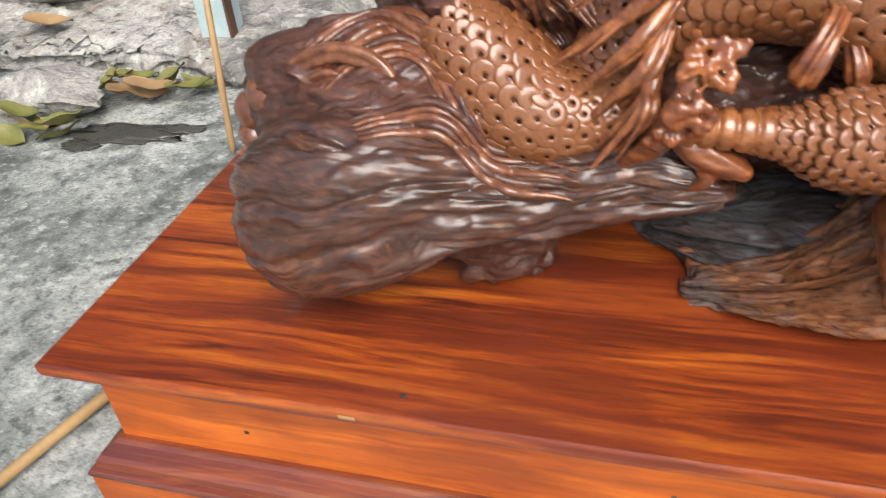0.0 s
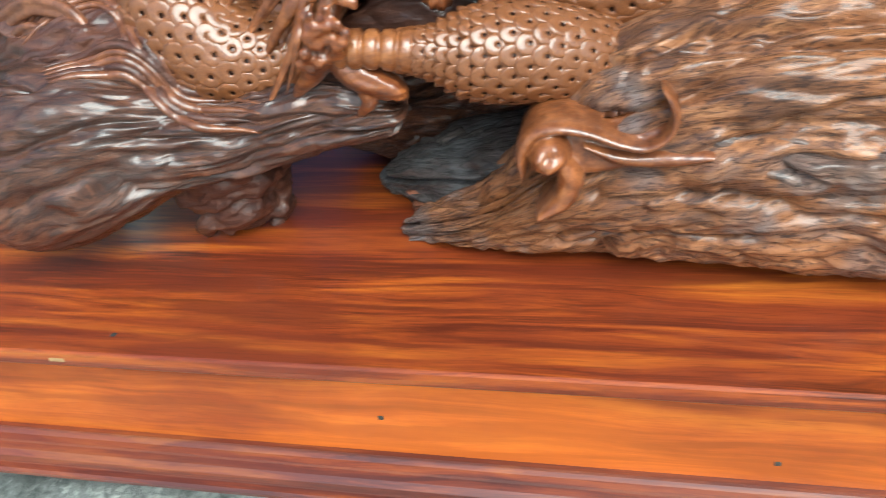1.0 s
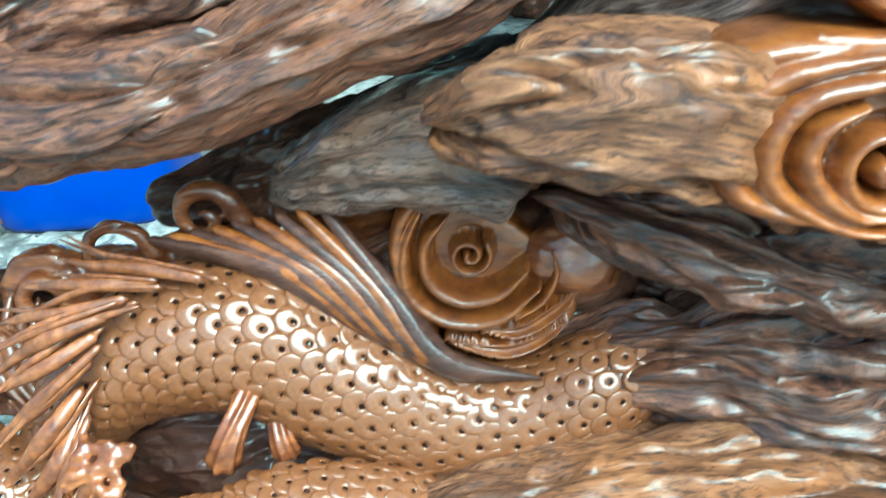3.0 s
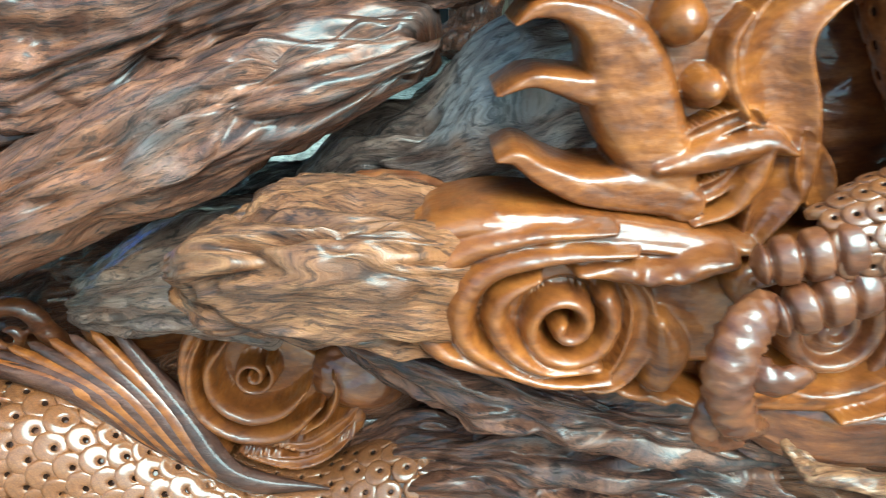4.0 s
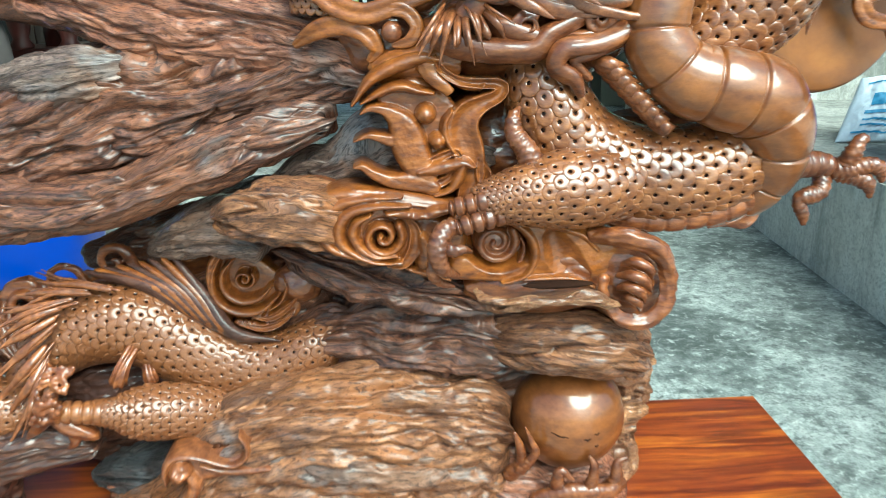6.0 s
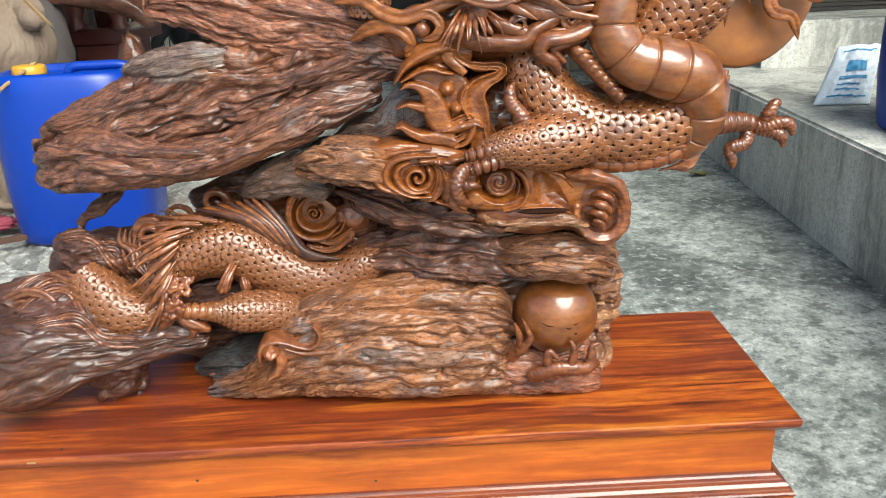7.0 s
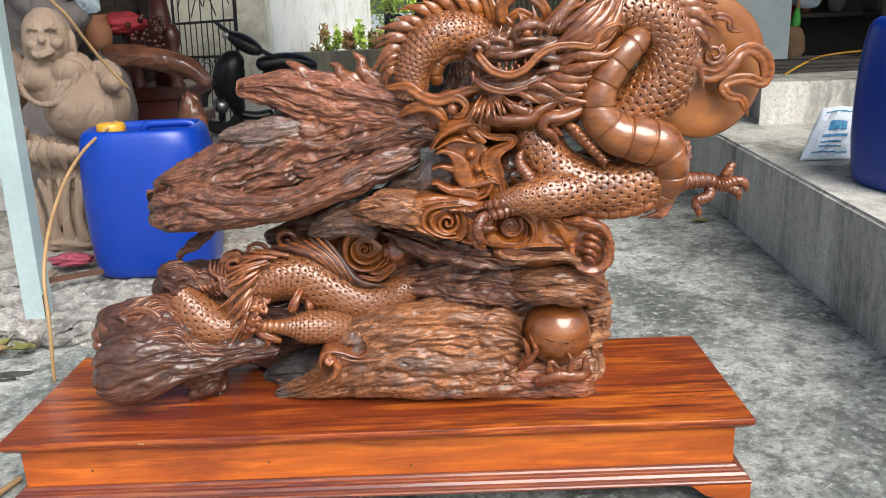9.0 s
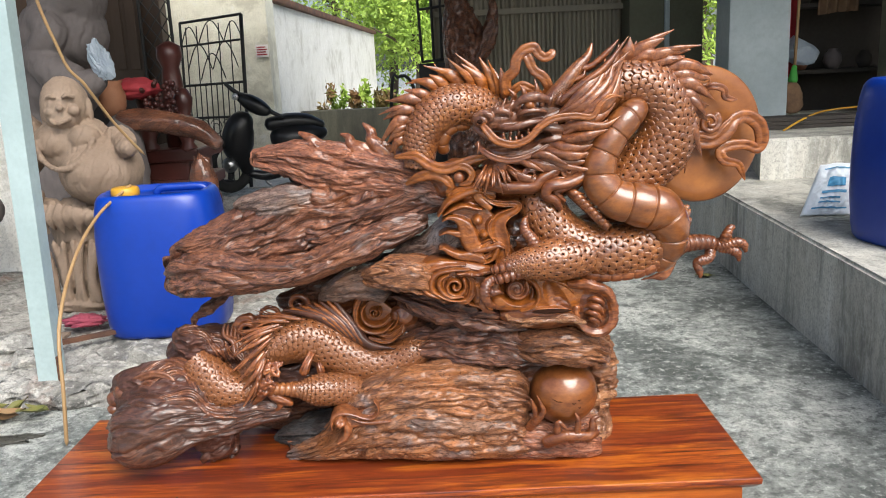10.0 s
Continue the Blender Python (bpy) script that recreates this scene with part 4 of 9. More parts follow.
    uvs = np.vstack([uvs, np.repeat(np.array([[0.0, 0.0], [0.004, 0.002], [0.002, 0.006]]), 2 * nr, axis=0)])
    return put(name, (verts, faces, uvs), material, carving, label)


def groove(s, th, R):
    rough = fbm(s * 45, np.cos(th) * 1.6 + 5, np.sin(th) * 1.6 + 5, 3, 17) - 0.5
    return R * (1 + 0.13 * np.cos(3 * th + 0.6) + 0.09 * np.cos(7 * th + 3 * s / 0.05) + 0.22 * rough)


def ribbon(s, th, R):
    d = np.minimum(th, 2 * np.pi - th)
    rough = fbm(s * 60, np.cos(th) * 1.6 + 5, np.sin(th) * 1.6 + 5, 3, 19) - 0.5
    return R * (1 - 0.42 * np.exp(-(d / 0.42) ** 2) + 0.12 * np.exp(-((d - 0.95) / 0.3) ** 2) + 0.14 * rough)


def knuckle(s, th, R):
    rough = fbm(s * 70, np.cos(th) * 2.2 + 5, np.sin(th) * 2.2 + 5, 3, 23) - 0.5
    cells = np.cos(2 * np.pi * s / 0.0075 + 1.5 * np.cos(2 * th)) * np.cos(4 * th + 40 * s)
    return R * (1 + 0.02 * np.cos(2 * np.pi * s / 0.023) + 0.11 * cells + 0.20 * rough)


def strand(pts, material=None, flat=0.55, name="mane_strand", parent=None, rings=26, segs=14, kin=0):
    """A lock of hair or a flame: a tapered, grooved, slightly flattened horn; kin: thinner locks beside it."""
    if name == "flame":
        MASS.setdefault(("cloud", material.name), []).append(tube(pts, rings, segs, groove, flat, (1, 0)))
        return None
    ob = put(name, tube(pts, rings * 2, segs + 4, knuckle, flat, (1, 0)) if name in ("toe", "claw", "leg_stub", "elbow_spur") else tube(pts, rings, segs, groove, flat, (1, 0)), material or M_MANE, parent or carving)
    rng = random.Random(len(scene.collection.objects))
    for k in range(kin):
        side = Vector((rng.uniform(-1, 1), rng.uniform(-0.6, 0.9), rng.uniform(-1, 1))) * 0.010
        tip = Vector((rng.uniform(-1, 1), rng.uniform(-1, 1), rng.uniform(-1, 1))) * 0.020
        n = len(pts) - 1
        q = [(*(Vector(p[:3]) + side + tip * (i / n) ** 2), p[3] * rng.uniform(0.4, 0.7) if i < n else 0.0006) for i, p in enumerate(pts)]
        put(name, tube(q, rings, 10, groove, flat, (1, 0)), material or M_MANE, parent or carving)
    return ob


def locks(parent_name, base, tip, n, r, bend=0.2, material=None, depth=0.02, spread=0.0, seed=0, label=""):
    """n locks side by side: base and tip are rows of two ends between which they start and finish."""
    rng = random.Random(seed)
    for i in range(n):
        f = i / max(1, n - 1)
        a = Vector(base[0]).lerp(Vector(base[1]), f)
        b = Vector(tip[0]).lerp(Vector(tip[1]), min(1, max(0, f + rng.uniform(-0.06, 0.06))))
        d = b - a
        side = Vector((d.z, 0, -d.x)) * bend * rng.uniform(0.6, 1.3)
        m1, m2 = a.lerp(b, 0.35) + side + Vector((0, -depth, 0)), a.lerp(b, 0.72) + side * 0.7 + Vector((0, -depth * rng.uniform(0.2, 1.2), 0))
        b = b + Vector((0, rng.uniform(-0.01, 0.015), 0))
        k = rng.uniform(0.8, 1.2)
        strand([(*a, r * 0.9 * k), (*m1, r * k), (*m2, r * 0.65 * k), (*b, 0.0008)], material, name=parent_name)


def scroll(name, centre, radius, turns=2.2, start=0.0, hand=1, r=0.008, rise=0.03, material=None, tail=None, label=""):
    """A carved spiral: a tapering roll that winds inwards and towards the viewer."""
    pts, n = [], 26
    if tail is not None:
        pts += [tuple(p) for p in tail]
    for i in range(n + 1):
        f = i / n
        a = start + hand * turns * 2 * math.pi * f
        q = radius * (1 - f) ** 0.8 + 0.001
        pts.append((centre[0] + q * math.cos(a), centre[1] - rise * f, centre[2] + q * math.sin(a), r * (1 - 0.55 * f)))
    MASS.setdefault(("cloud", (material or M_GOLD).name), []).append(tube(pts, 120, 12))


class Relief:
    """A carved panel: strokes laid on one another and cut into it as a sculptor would, over the plane y.
    A stroke is a row of x, z, half-width; it starts at a level over the plane and stands h proud of it."""
    def __init__(self, x0, x1, z0, z1, y, step=0.0011, slope=(0.0, 0.0)):
        self.x, self.z = np.meshgrid(np.arange(x0, x1, step), np.arange(z0, z1, step), indexing="ij")
        self.y, self.slope, self.mid = y, slope, ((x0 + x1) / 2, (z0 + z1) / 2)
        self.h, self.edge = self.x * 0, self.x * 0 - 1.0

    def near(self, pts):
        if len(pts) == 1:
            x, z, r = pts[0]
            return np.hypot(self.x - x, self.z - z), self.x * 0 + r
        q, s = spline([(p[0], p[1], 0.0, p[2]) for p in pts], 50)
        best, wide = self.x * 0 + 9.0, self.x * 0 + 1e-4
        for (ax, az, _, ar), (bx, bz, _, br) in zip(q[:-1], q[1:]):
            k = np.clip(((self.x - ax) * (bx - ax) + (self.z - az) * (bz - az)) / ((bx - ax) ** 2 + (bz - az) ** 2 + 1e-12), 0, 1)
            d, r = np.hypot(self.x - ax - k * (bx - ax), self.z - az - k * (bz - az)), np.maximum(ar + k * (br - ar), 1e-4)
            closer = d - r < best - wide
            best, wide = np.where(closer, d, best), np.where(closer, r, wide)
        return best, wide

    def cut(self, kind, level, h, pts):
        if kind == "spiral":
            x, z, R = pts[0]
            turns, n = 1.75, 20
            for_arm = [(x + R * (1 - f) ** 0.85 * math.cos(2 * math.pi * turns * f - 0.6), z - R * (1 - f) ** 0.85 * math.sin(2 * math.pi * turns * f - 0.6), R * (0.25 - 0.06 * f)) for f in np.linspace(0, 0.93, n)]
            self.cut("round", level, h, for_arm)
            self.cut("round", level * 0.8, h * 0.6, [(x, z, R * 0.16)])
            return
        d, r = self.near(pts)
        q = np.clip(d / r, 0, 1)
        if kind == "cut":
            self.h = self.h - h * (1 - q ** 2) ** 1.2 * (d < r)
            return
        form = {"round": np.sqrt(1 - q ** 2), "flat": (1 - q ** 5) ** 0.5, "scoop": (1 - q ** 9) ** 0.5 * (0.45 + 0.55 * q ** 2), "bumps": np.sqrt(1 - q ** 2)}[kind]
        if kind == "bumps":
            form = form * (0.55 + 0.9 * fbm(self.x * 70, self.z * 70, self.x * 0, 2, 5))
        top = np.where(d < r, level + h * form, 0.0)
        k = 0.0016
        mix = np.clip(0.5 + 0.5 * (top - self.h) / k, 0, 1)
        self.h = np.where(d < r, self.h * (1 - mix) + top * mix + k * mix * (1 - mix), self.h)
        self.edge = np.maximum(self.edge, r - d)

    def build(self, name, material, label="", seed=0):
        gx, gz = np.gradient(self.edge, self.x[1, 0] - self.x[0, 0])
        g2 = np.maximum(gx ** 2 + gz ** 2, 0.25)
        out = self.edge < 0
        x, z = self.x - np.where(out, self.edge * gx / g2, 0), self.z - np.where(out, self.edge * gz / g2, 0)
        tool = 0.0011 * (fbm(self.x * 60, self.z * 60, self.x * 0, 3, seed) - 0.5) + 0.0007 * (fbm(self.x * 260, self.z * 260, self.x * 0, 2, seed + 1) - 0.5)
        base = self.y + self.slope[0] * (self.x - self.mid[0]) + self.slope[1] * (self.z - self.mid[1])
        y = base - np.where(out, 0.0, self.h + tool)
        nx, nz = x.shape
        i, j = np.meshgrid(np.arange(nx - 1), np.arange(nz - 1), indexing="ij")
        a, b, c, d = i * nz + j, (i + 1) * nz + j, (i + 1) * nz + j + 1, i * nz + j + 1
        inside = ~out.ravel()
        keep = (inside[a] | inside[b] | inside[c] | inside[d])
        quads = np.stack([a[keep], b[keep], c[keep], d[keep]], -1)
        V = np.stack([x, y, z], -1).reshape(-1, 3)
        # the rim goes back into the wood
        e = np.concatenate([quads[:, [0, 1]], quads[:, [1, 2]], quads[:, [2, 3]], quads[:, [3, 0]]])
        code = np.sort(e, 1) @ np.array([len(V), 1])
        _, first, count = np.unique(code, return_index=True, return_counts=True)
        rim = e[first[count == 1]]
        used, renamed = np.unique(quads, return_inverse=True)
        where = np.full(len(V), -1)
        where[used] = np.arange(len(used))
        low = np.unique(rim)
        back = np.full(len(V), -1)
        back[low] = len(used) + np.arange(len(low))
        verts = np.vstack([V[used], V[low] + np.array([0, 0.03, 0])])
        faces = renamed.reshape(-1, 4).tolist() + [(int(where[p]), int(back[p]), int(back[q]), int(where[q])) for p, q in rim]
        return put(name, (verts, faces, None), material, carving, label)


# scale: a small tilted disc with a raised rim and a drilled hole
def scale_geometry(k=12):
    rows = [(0.0, 0.0, -0.34), (0.15, 0.0, -0.32), (0.19, 0.0, 0.14), (0.40, 0.0, 0.165), (0.64, 0.0, 0.155), (0.84, 0.0, 0.12), (0.95, 0.0, 0.07), (1.0, 0.0, -0.02), (1.0, 0.0, -0.45)]
    verts, faces = [(0.24, 0.0, rows[0][2])], []
    for q, _, z in rows[1:]:
        off = 0.24 * (1 - q)
        for j in range(k):
            a = 2 * math.pi * j / k
            verts.append((off + q * math.cos(a), q * 1.0 * math.sin(a), z))
    for j in range(k):
        faces.append((0, 1 + j, 1 + (j + 1) % k))
    for i in range(len(rows) - 2):
        for j in range(k):
            n = (j + 1) % k
            faces.append((1 + i * k + j, 1 + (i + 1) * k + j, 1 + (i + 1) * k + n, 1 + i * k + n))
    return np.array(verts), faces


SCALE_V, SCALE_F = scale_geometry()
SCALE_MESH = mesh_of("scale", SCALE_V, SCALE_F, M_SCALE)
# hole faces take the near-black, so their shade is painted
SCALE_MESH.materials.append(M_HOLE_SHADE)
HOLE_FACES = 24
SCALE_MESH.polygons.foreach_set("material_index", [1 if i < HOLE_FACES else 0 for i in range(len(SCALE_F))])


def scales(body, pts, size=0.0098, reach=115, way=1, joined_up=False, lo=0.0, hi=1.0, skip=None, lift=1.0, centre=0.0):
    """Rows of overlapping scales on the front of a tube, each with its tip along the body."""
    q, s = spline(pts, 400)
    t, front, side = frames(q[:, :3])
    length, at, row, pieces = s[-1], lo * s[-1], 0, []
    rng = random.Random(5)
    while at < hi * length:
        c = np.array([np.interp(at, s, q[:, k]) for k in range(4)])
        i = int(np.searchsorted(s, at).clip(0, 399))
        k = size * min(1.0, max(0.6, c[3] / 0.045))
        step = 1.80 * k / c[3]
        a = -radians(reach) + (step / 2 if row % 2 else 0)
        while a < radians(reach):
            th = a + radians(centre)
            normal = math.cos(th) * front[i] + math.sin(th) * side[i]
            if skip is None or not skip(at / length, th):
                z = Vector(normal)
                x = Vector(t[i]) * way
                x = (x - z * (x @ z)).normalized()
                m = Matrix((x, z.cross(x), z)).transposed().to_4x4()
                m.translation = Vector(c[:3]) + z * c[3] * 0.985 * lift
                kk = k * rng.uniform(0.93, 1.07)
                m = m @ Euler((rng.uniform(-0.05, 0.05), 0.16 + rng.uniform(-0.04, 0.04), rng.uniform(-0.12, 0.12))).to_matrix().to_4x4() @ Matrix.Diagonal((kk * 1.12, kk, kk, 1))
                if joined_up:
                    M = np.array(m)
                    pieces.append((SCALE_V @ M[:3, :3].T + M[:3, 3], SCALE_F, None))
                else:
                    ob = new("scale", SCALE_MESH)
                    ob.parent = body
                    ob.matrix_parent_inverse = body.matrix_world.inverted()
                    ob.matrix_world = m
            a += step
        at += 1.16 * k
        row += 1
    if joined_up:
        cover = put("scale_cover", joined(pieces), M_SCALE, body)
        cover.data.materials.append(M_HOLE_SHADE)
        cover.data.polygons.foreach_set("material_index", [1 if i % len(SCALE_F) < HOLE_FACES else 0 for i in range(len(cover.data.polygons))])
        tagged(cover, "carved wooden scales with drilled centres", kind="stuff")


def ringed(r_out=0.09, pitch=0.02):
    """Plates along a belly or a wrist: swelling between narrow grooves."""
    def shape(s, th, R):
        f = (s / pitch) % 1.0
        return R * (1 - r_out * np.exp(-((np.minimum(f, 1 - f) * pitch / 0.0016) ** 2)) + 0.04 * np.sin(np.pi * f))
    return shape


def core(pts, k=0.92):
    """The body under a coat of scales; its dark wood paints the gaps' shade."""
    return [(*p[:3], p[3] * k) for p in pts]


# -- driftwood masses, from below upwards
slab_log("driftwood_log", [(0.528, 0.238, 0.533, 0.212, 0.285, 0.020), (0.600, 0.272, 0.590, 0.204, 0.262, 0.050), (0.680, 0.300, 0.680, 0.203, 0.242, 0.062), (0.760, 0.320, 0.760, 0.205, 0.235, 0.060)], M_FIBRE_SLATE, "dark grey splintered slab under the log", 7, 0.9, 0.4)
slab_log("driftwood_log", [(0.572, 0.222, 0.570, 0.200, 0.215, 0.028), (0.640, 0.262, 0.632, 0.208, 0.205, 0.052), (0.694, 0.322, 0.688, 0.216, 0.198, 0.070), (0.745, 0.398, 0.772, 0.216, 0.190, 0.084), (0.856, 0.434, 0.871, 0.216, 0.182, 0.092), (0.952, 0.446, 0.970, 0.216, 0.178, 0.093), (1.046, 0.439, 1.060, 0.216, 0.175, 0.088), (1.110, 0.428, 1.115, 0.216, 0.172, 0.080), (1.148, 0.390, 1.150, 0.216, 0.180, 0.060)], M_FIBRE_PALE, "pale orange-brown split driftwood log on the plinth", 4, 1.0, 0.35)
slab_log("driftwood_log", [(0.560, 0.232, 0.560, 0.200, 0.262, 0.040), (0.640, 0.258, 0.640, 0.199, 0.262, 0.050), (0.740, 0.280, 0.740, 0.199, 0.258, 0.062), (0.860, 0.276, 0.860, 0.200, 0.240, 0.072), (0.980, 0.288, 0.980, 0.201, 0.212, 0.076), (1.080, 0.304, 1.080, 0.201, 0.196, 0.076), (1.153, 0.301, 1.154, 0.200, 0.186, 0.074), (1.226, 0.290, 1.228, 0.200, 0.180, 0.070), (1.275, 0.288, 1.279, 0.198, 0.184, 0.066), (1.301, 0.264, 1.305, 0.196, 0.190, 0.048)], M_FIBRE_RED, "reddish-brown foot of the log lying on the plinth", 14, 0.8, 0.35)
slab_log("driftwood_log", [(0.800, 0.352, 0.800, 0.325, 0.150, 0.040), (0.880, 0.358, 0.878, 0.308, 0.146, 0.062), (0.960, 0.352, 0.960, 0.298, 0.142, 0.062), (1.050, 0.346, 1.050, 0.294, 0.140, 0.058), (1.115, 0.335, 1.116, 0.300, 0.150, 0.040)], M_FIBRE_GREY, "grey weathered band along the log", 24, 0.9, 0.35)
slab_log("driftwood_log", [(1.100, 0.493, 1.100, 0.470, 0.160, 0.020), (1.143, 0.523, 1.144, 0.455, 0.140, 0.050), (1.209, 0.531, 1.211, 0.446, 0.130, 0.065), (1.273, 0.519, 1.274, 0.436, 0.135, 0.065), (1.318, 0.486, 1.316, 0.428, 0.150, 0.040)], M_FIBRE_PALE, "overhanging shelf of wood above the ball", 34, 0.8, 0.5)
slab_log("driftwood_log", [(0.841, 0.474, 0.846, 0.435, 0.240, 0.030), (0.923, 0.516, 0.933, 0.426, 0.225, 0.060), (1.025, 0.532, 1.023, 0.423, 0.205, 0.075), (1.118, 0.528, 1.119, 0.422, 0.195, 0.075), (1.200, 0.512, 1.202, 0.420, 0.190, 0.065)], M_FIBRE, "grey-brown recessed driftwood behind the shelf", 44, 1.1, 0.7)
slab_log("driftwood_log", [(0.849, 0.608, 0.859, 0.568, 0.220, 0.030), (0.921, 0.599, 0.930, 0.538, 0.200, 0.055), (1.013, 0.585, 1.018, 0.525, 0.180, 0.070), (1.093, 0.571, 1.099, 0.518, 0.165, 0.060), (1.151, 0.548, 1.151, 0.518, 0.160, 0.040)], M_FIBRE, "dark brown splintered driftwood under the cloud roll", 54, 1.2, 0.7)
log("driftwood_log", [(0.509, 0.31, 0.192, 0.021), (0.577, 0.285, 0.217, 0.038), (0.653, 0.26, 0.237, 0.04), (0.74, 0.24, 0.26, 0.028)], M_LOG_GREY, 100, 60, 0.26, seed=46)
log("driftwood_log", [(0.585, 0.32, 0.542, 0.02), (0.671, 0.32, 0.566, 0.036), (0.773, 0.3, 0.614, 0.044), (0.859, 0.27, 0.651, 0.043), (0.928, 0.25, 0.677, 0.034)], M_LOG_GREY, 100, 60, 0.26, seed=47)
# logs added behind, mostly dark, so that gaps read as deep shade
log("backing_log", [(0.498, 0.36, 0.451, 0.044), (0.653, 0.36, 0.413, 0.088), (0.855, 0.34, 0.396, 0.115), (1.052, 0.31, 0.383, 0.135), (1.218, 0.29, 0.382, 0.135), (1.315, 0.29, 0.363, 0.086)], M_LOG_DARK, 120, 90, 0.2, "dark filler wood added behind the carving", seed=31)
log("backing_log", [(1.287, 0.2, 0.524, 0.04), (1.322, 0.235, 0.398, 0.036), (1.319, 0.25, 0.305, 0.037), (1.305, 0.24, 0.176, 0.044)], M_LOG_PALE, 90, 70, 0.14, seed=33)

# added dark log stands in for the shade behind the creature's legs
log("backing_log", [(0.422, 0.36, 0.278, 0.04), (0.523, 0.37, 0.273, 0.067), (0.639, 0.37, 0.261, 0.079), (0.757, 0.36, 0.247, 0.09), (0.904, 0.34, 0.24, 0.089)], M_LOG_DARK, 90, 70, 0.2, seed=34)
log("backing_log", [(0.773, 0.34, 0.556, 0.048), (0.919, 0.33, 0.537, 0.076), (1.085, 0.31, 0.528, 0.083), (1.221, 0.29, 0.52, 0.078), (1.313, 0.27, 0.515, 0.05)], M_LOG_DARK, 90, 70, 0.2, seed=36)
log("backing_log", [(0.942, 0.3, 0.707, 0.054), (1.048, 0.29, 0.676, 0.081), (1.168, 0.28, 0.645, 0.081), (1.3, 0.27, 0.627, 0.054)], M_LOG_DARK, 90, 70, 0.2, seed=37)
log("backing_log", [(0.549, 0.3, 0.564, 0.017), (0.647, 0.3, 0.583, 0.036), (0.76, 0.29, 0.606, 0.044), (0.845, 0.27, 0.644, 0.038)], M_LOG_DARK, 80, 60, 0.2, seed=38)
# roll of clouds across the middle
ROLL = [(0.83, 0.17, 0.660, 0.024), (0.88, 0.16, 0.658, 0.040), (0.941, 0.150, 0.652, 0.046), (1.039, 0.155, 0.630, 0.052), (1.125, 0.160, 0.608, 0.054), (1.223, 0.145, 0.590, 0.058), (1.305, 0.125, 0.57, 0.051)]
def soft_roll(s, th, R):
    wave = fbm(s * 7, np.cos(th) * 1.2 + 3, np.sin(th) * 1.2 + 3, 3, 8) - 0.5
    rough = 1 - np.clip(s / 0.28, 0, 1)
    fine = fbm(s * 40, np.cos(th) * 9 + 3, np.sin(th) * 9 + 3, 3, 18) - 0.5
    return R * (1 + 0.35 * wave + 0.28 * fine * rough + 0.05 * fine)
MASS.setdefault(("cloud", M_CARVED.name), []).append(tube(ROLL, 160, 60, soft_roll))
slab_log("driftwood_log", [(0.791, 0.676, 0.792, 0.654, 0.130, 0.020), (0.824, 0.699, 0.820, 0.645, 0.120, 0.045), (0.865, 0.703, 0.858, 0.638, 0.115, 0.055), (0.903, 0.701, 0.896, 0.627, 0.115, 0.053), (0.939, 0.691, 0.933, 0.610, 0.128, 0.046), (0.976, 0.674, 0.971, 0.588, 0.140, 0.030)], M_FIBRE_PALE, "tan fibrous log end running into the carved clouds", 94, 0.95, 0.9, 0.5)
slab_log("driftwood_log", [(0.669, 0.608, 0.671, 0.589, 0.240, 0.020), (0.725, 0.644, 0.717, 0.590, 0.220, 0.040), (0.776, 0.667, 0.766, 0.593, 0.210, 0.045), (0.845, 0.673, 0.835, 0.586, 0.200, 0.050)], M_FIBRE_GREY, "grey splintered wood behind the log end", 96, 0.8, 0.6)

# upper log: a lower lip, the body over it, a grey hump and the slab that carries the flames
slab_log("upper_log", [(0.323, 0.679, 0.318, 0.639, 0.230, 0.030), (0.362, 0.710, 0.348, 0.618, 0.220, 0.055), (0.449, 0.719, 0.431, 0.620, 0.205, 0.070), (0.539, 0.703, 0.532, 0.629, 0.190, 0.070), (0.643, 0.710, 0.637, 0.645, 0.180, 0.065), (0.720, 0.737, 0.721, 0.670, 0.180, 0.060), (0.797, 0.766, 0.798, 0.698, 0.180, 0.055), (0.866, 0.783, 0.866, 0.723, 0.185, 0.050), (0.922, 0.782, 0.923, 0.751, 0.190, 0.030)], M_FIBRE, "smooth lower lip of the driftwood trunk", 61, 0.8, 0.5)
slab_log("upper_log", [(0.323, 0.701, 0.315, 0.645, 0.265, 0.035), (0.366, 0.744, 0.359, 0.645, 0.265, 0.062), (0.458, 0.789, 0.445, 0.650, 0.268, 0.078), (0.547, 0.834, 0.536, 0.668, 0.272, 0.084), (0.658, 0.861, 0.645, 0.690, 0.272, 0.084), (0.761, 0.873, 0.750, 0.722, 0.268, 0.080), (0.864, 0.887, 0.846, 0.760, 0.256, 0.076), (0.952, 0.885, 0.942, 0.785, 0.238, 0.066), (1.026, 0.866, 1.014, 0.800, 0.220, 0.048)], M_FIBRE, "dark brown driftwood trunk jutting out over the carving", 71, 1.1, 1.2)
slab_log("upper_log", [(0.541, 0.932, 0.542, 0.906, 0.260, 0.020), (0.611, 0.949, 0.604, 0.876, 0.255, 0.040), (0.689, 0.950, 0.680, 0.843, 0.250, 0.050), (0.790, 0.937, 0.783, 0.825, 0.240, 0.055), (0.891, 0.911, 0.885, 0.814, 0.225, 0.055), (0.989, 0.884, 0.986, 0.799, 0.205, 0.050), (1.051, 0.892, 1.049, 0.823, 0.190, 0.035)], M_FIBRE_RED, "reddish-brown slab of the trunk that carries carved flames", 81, 0.9, 0.8)
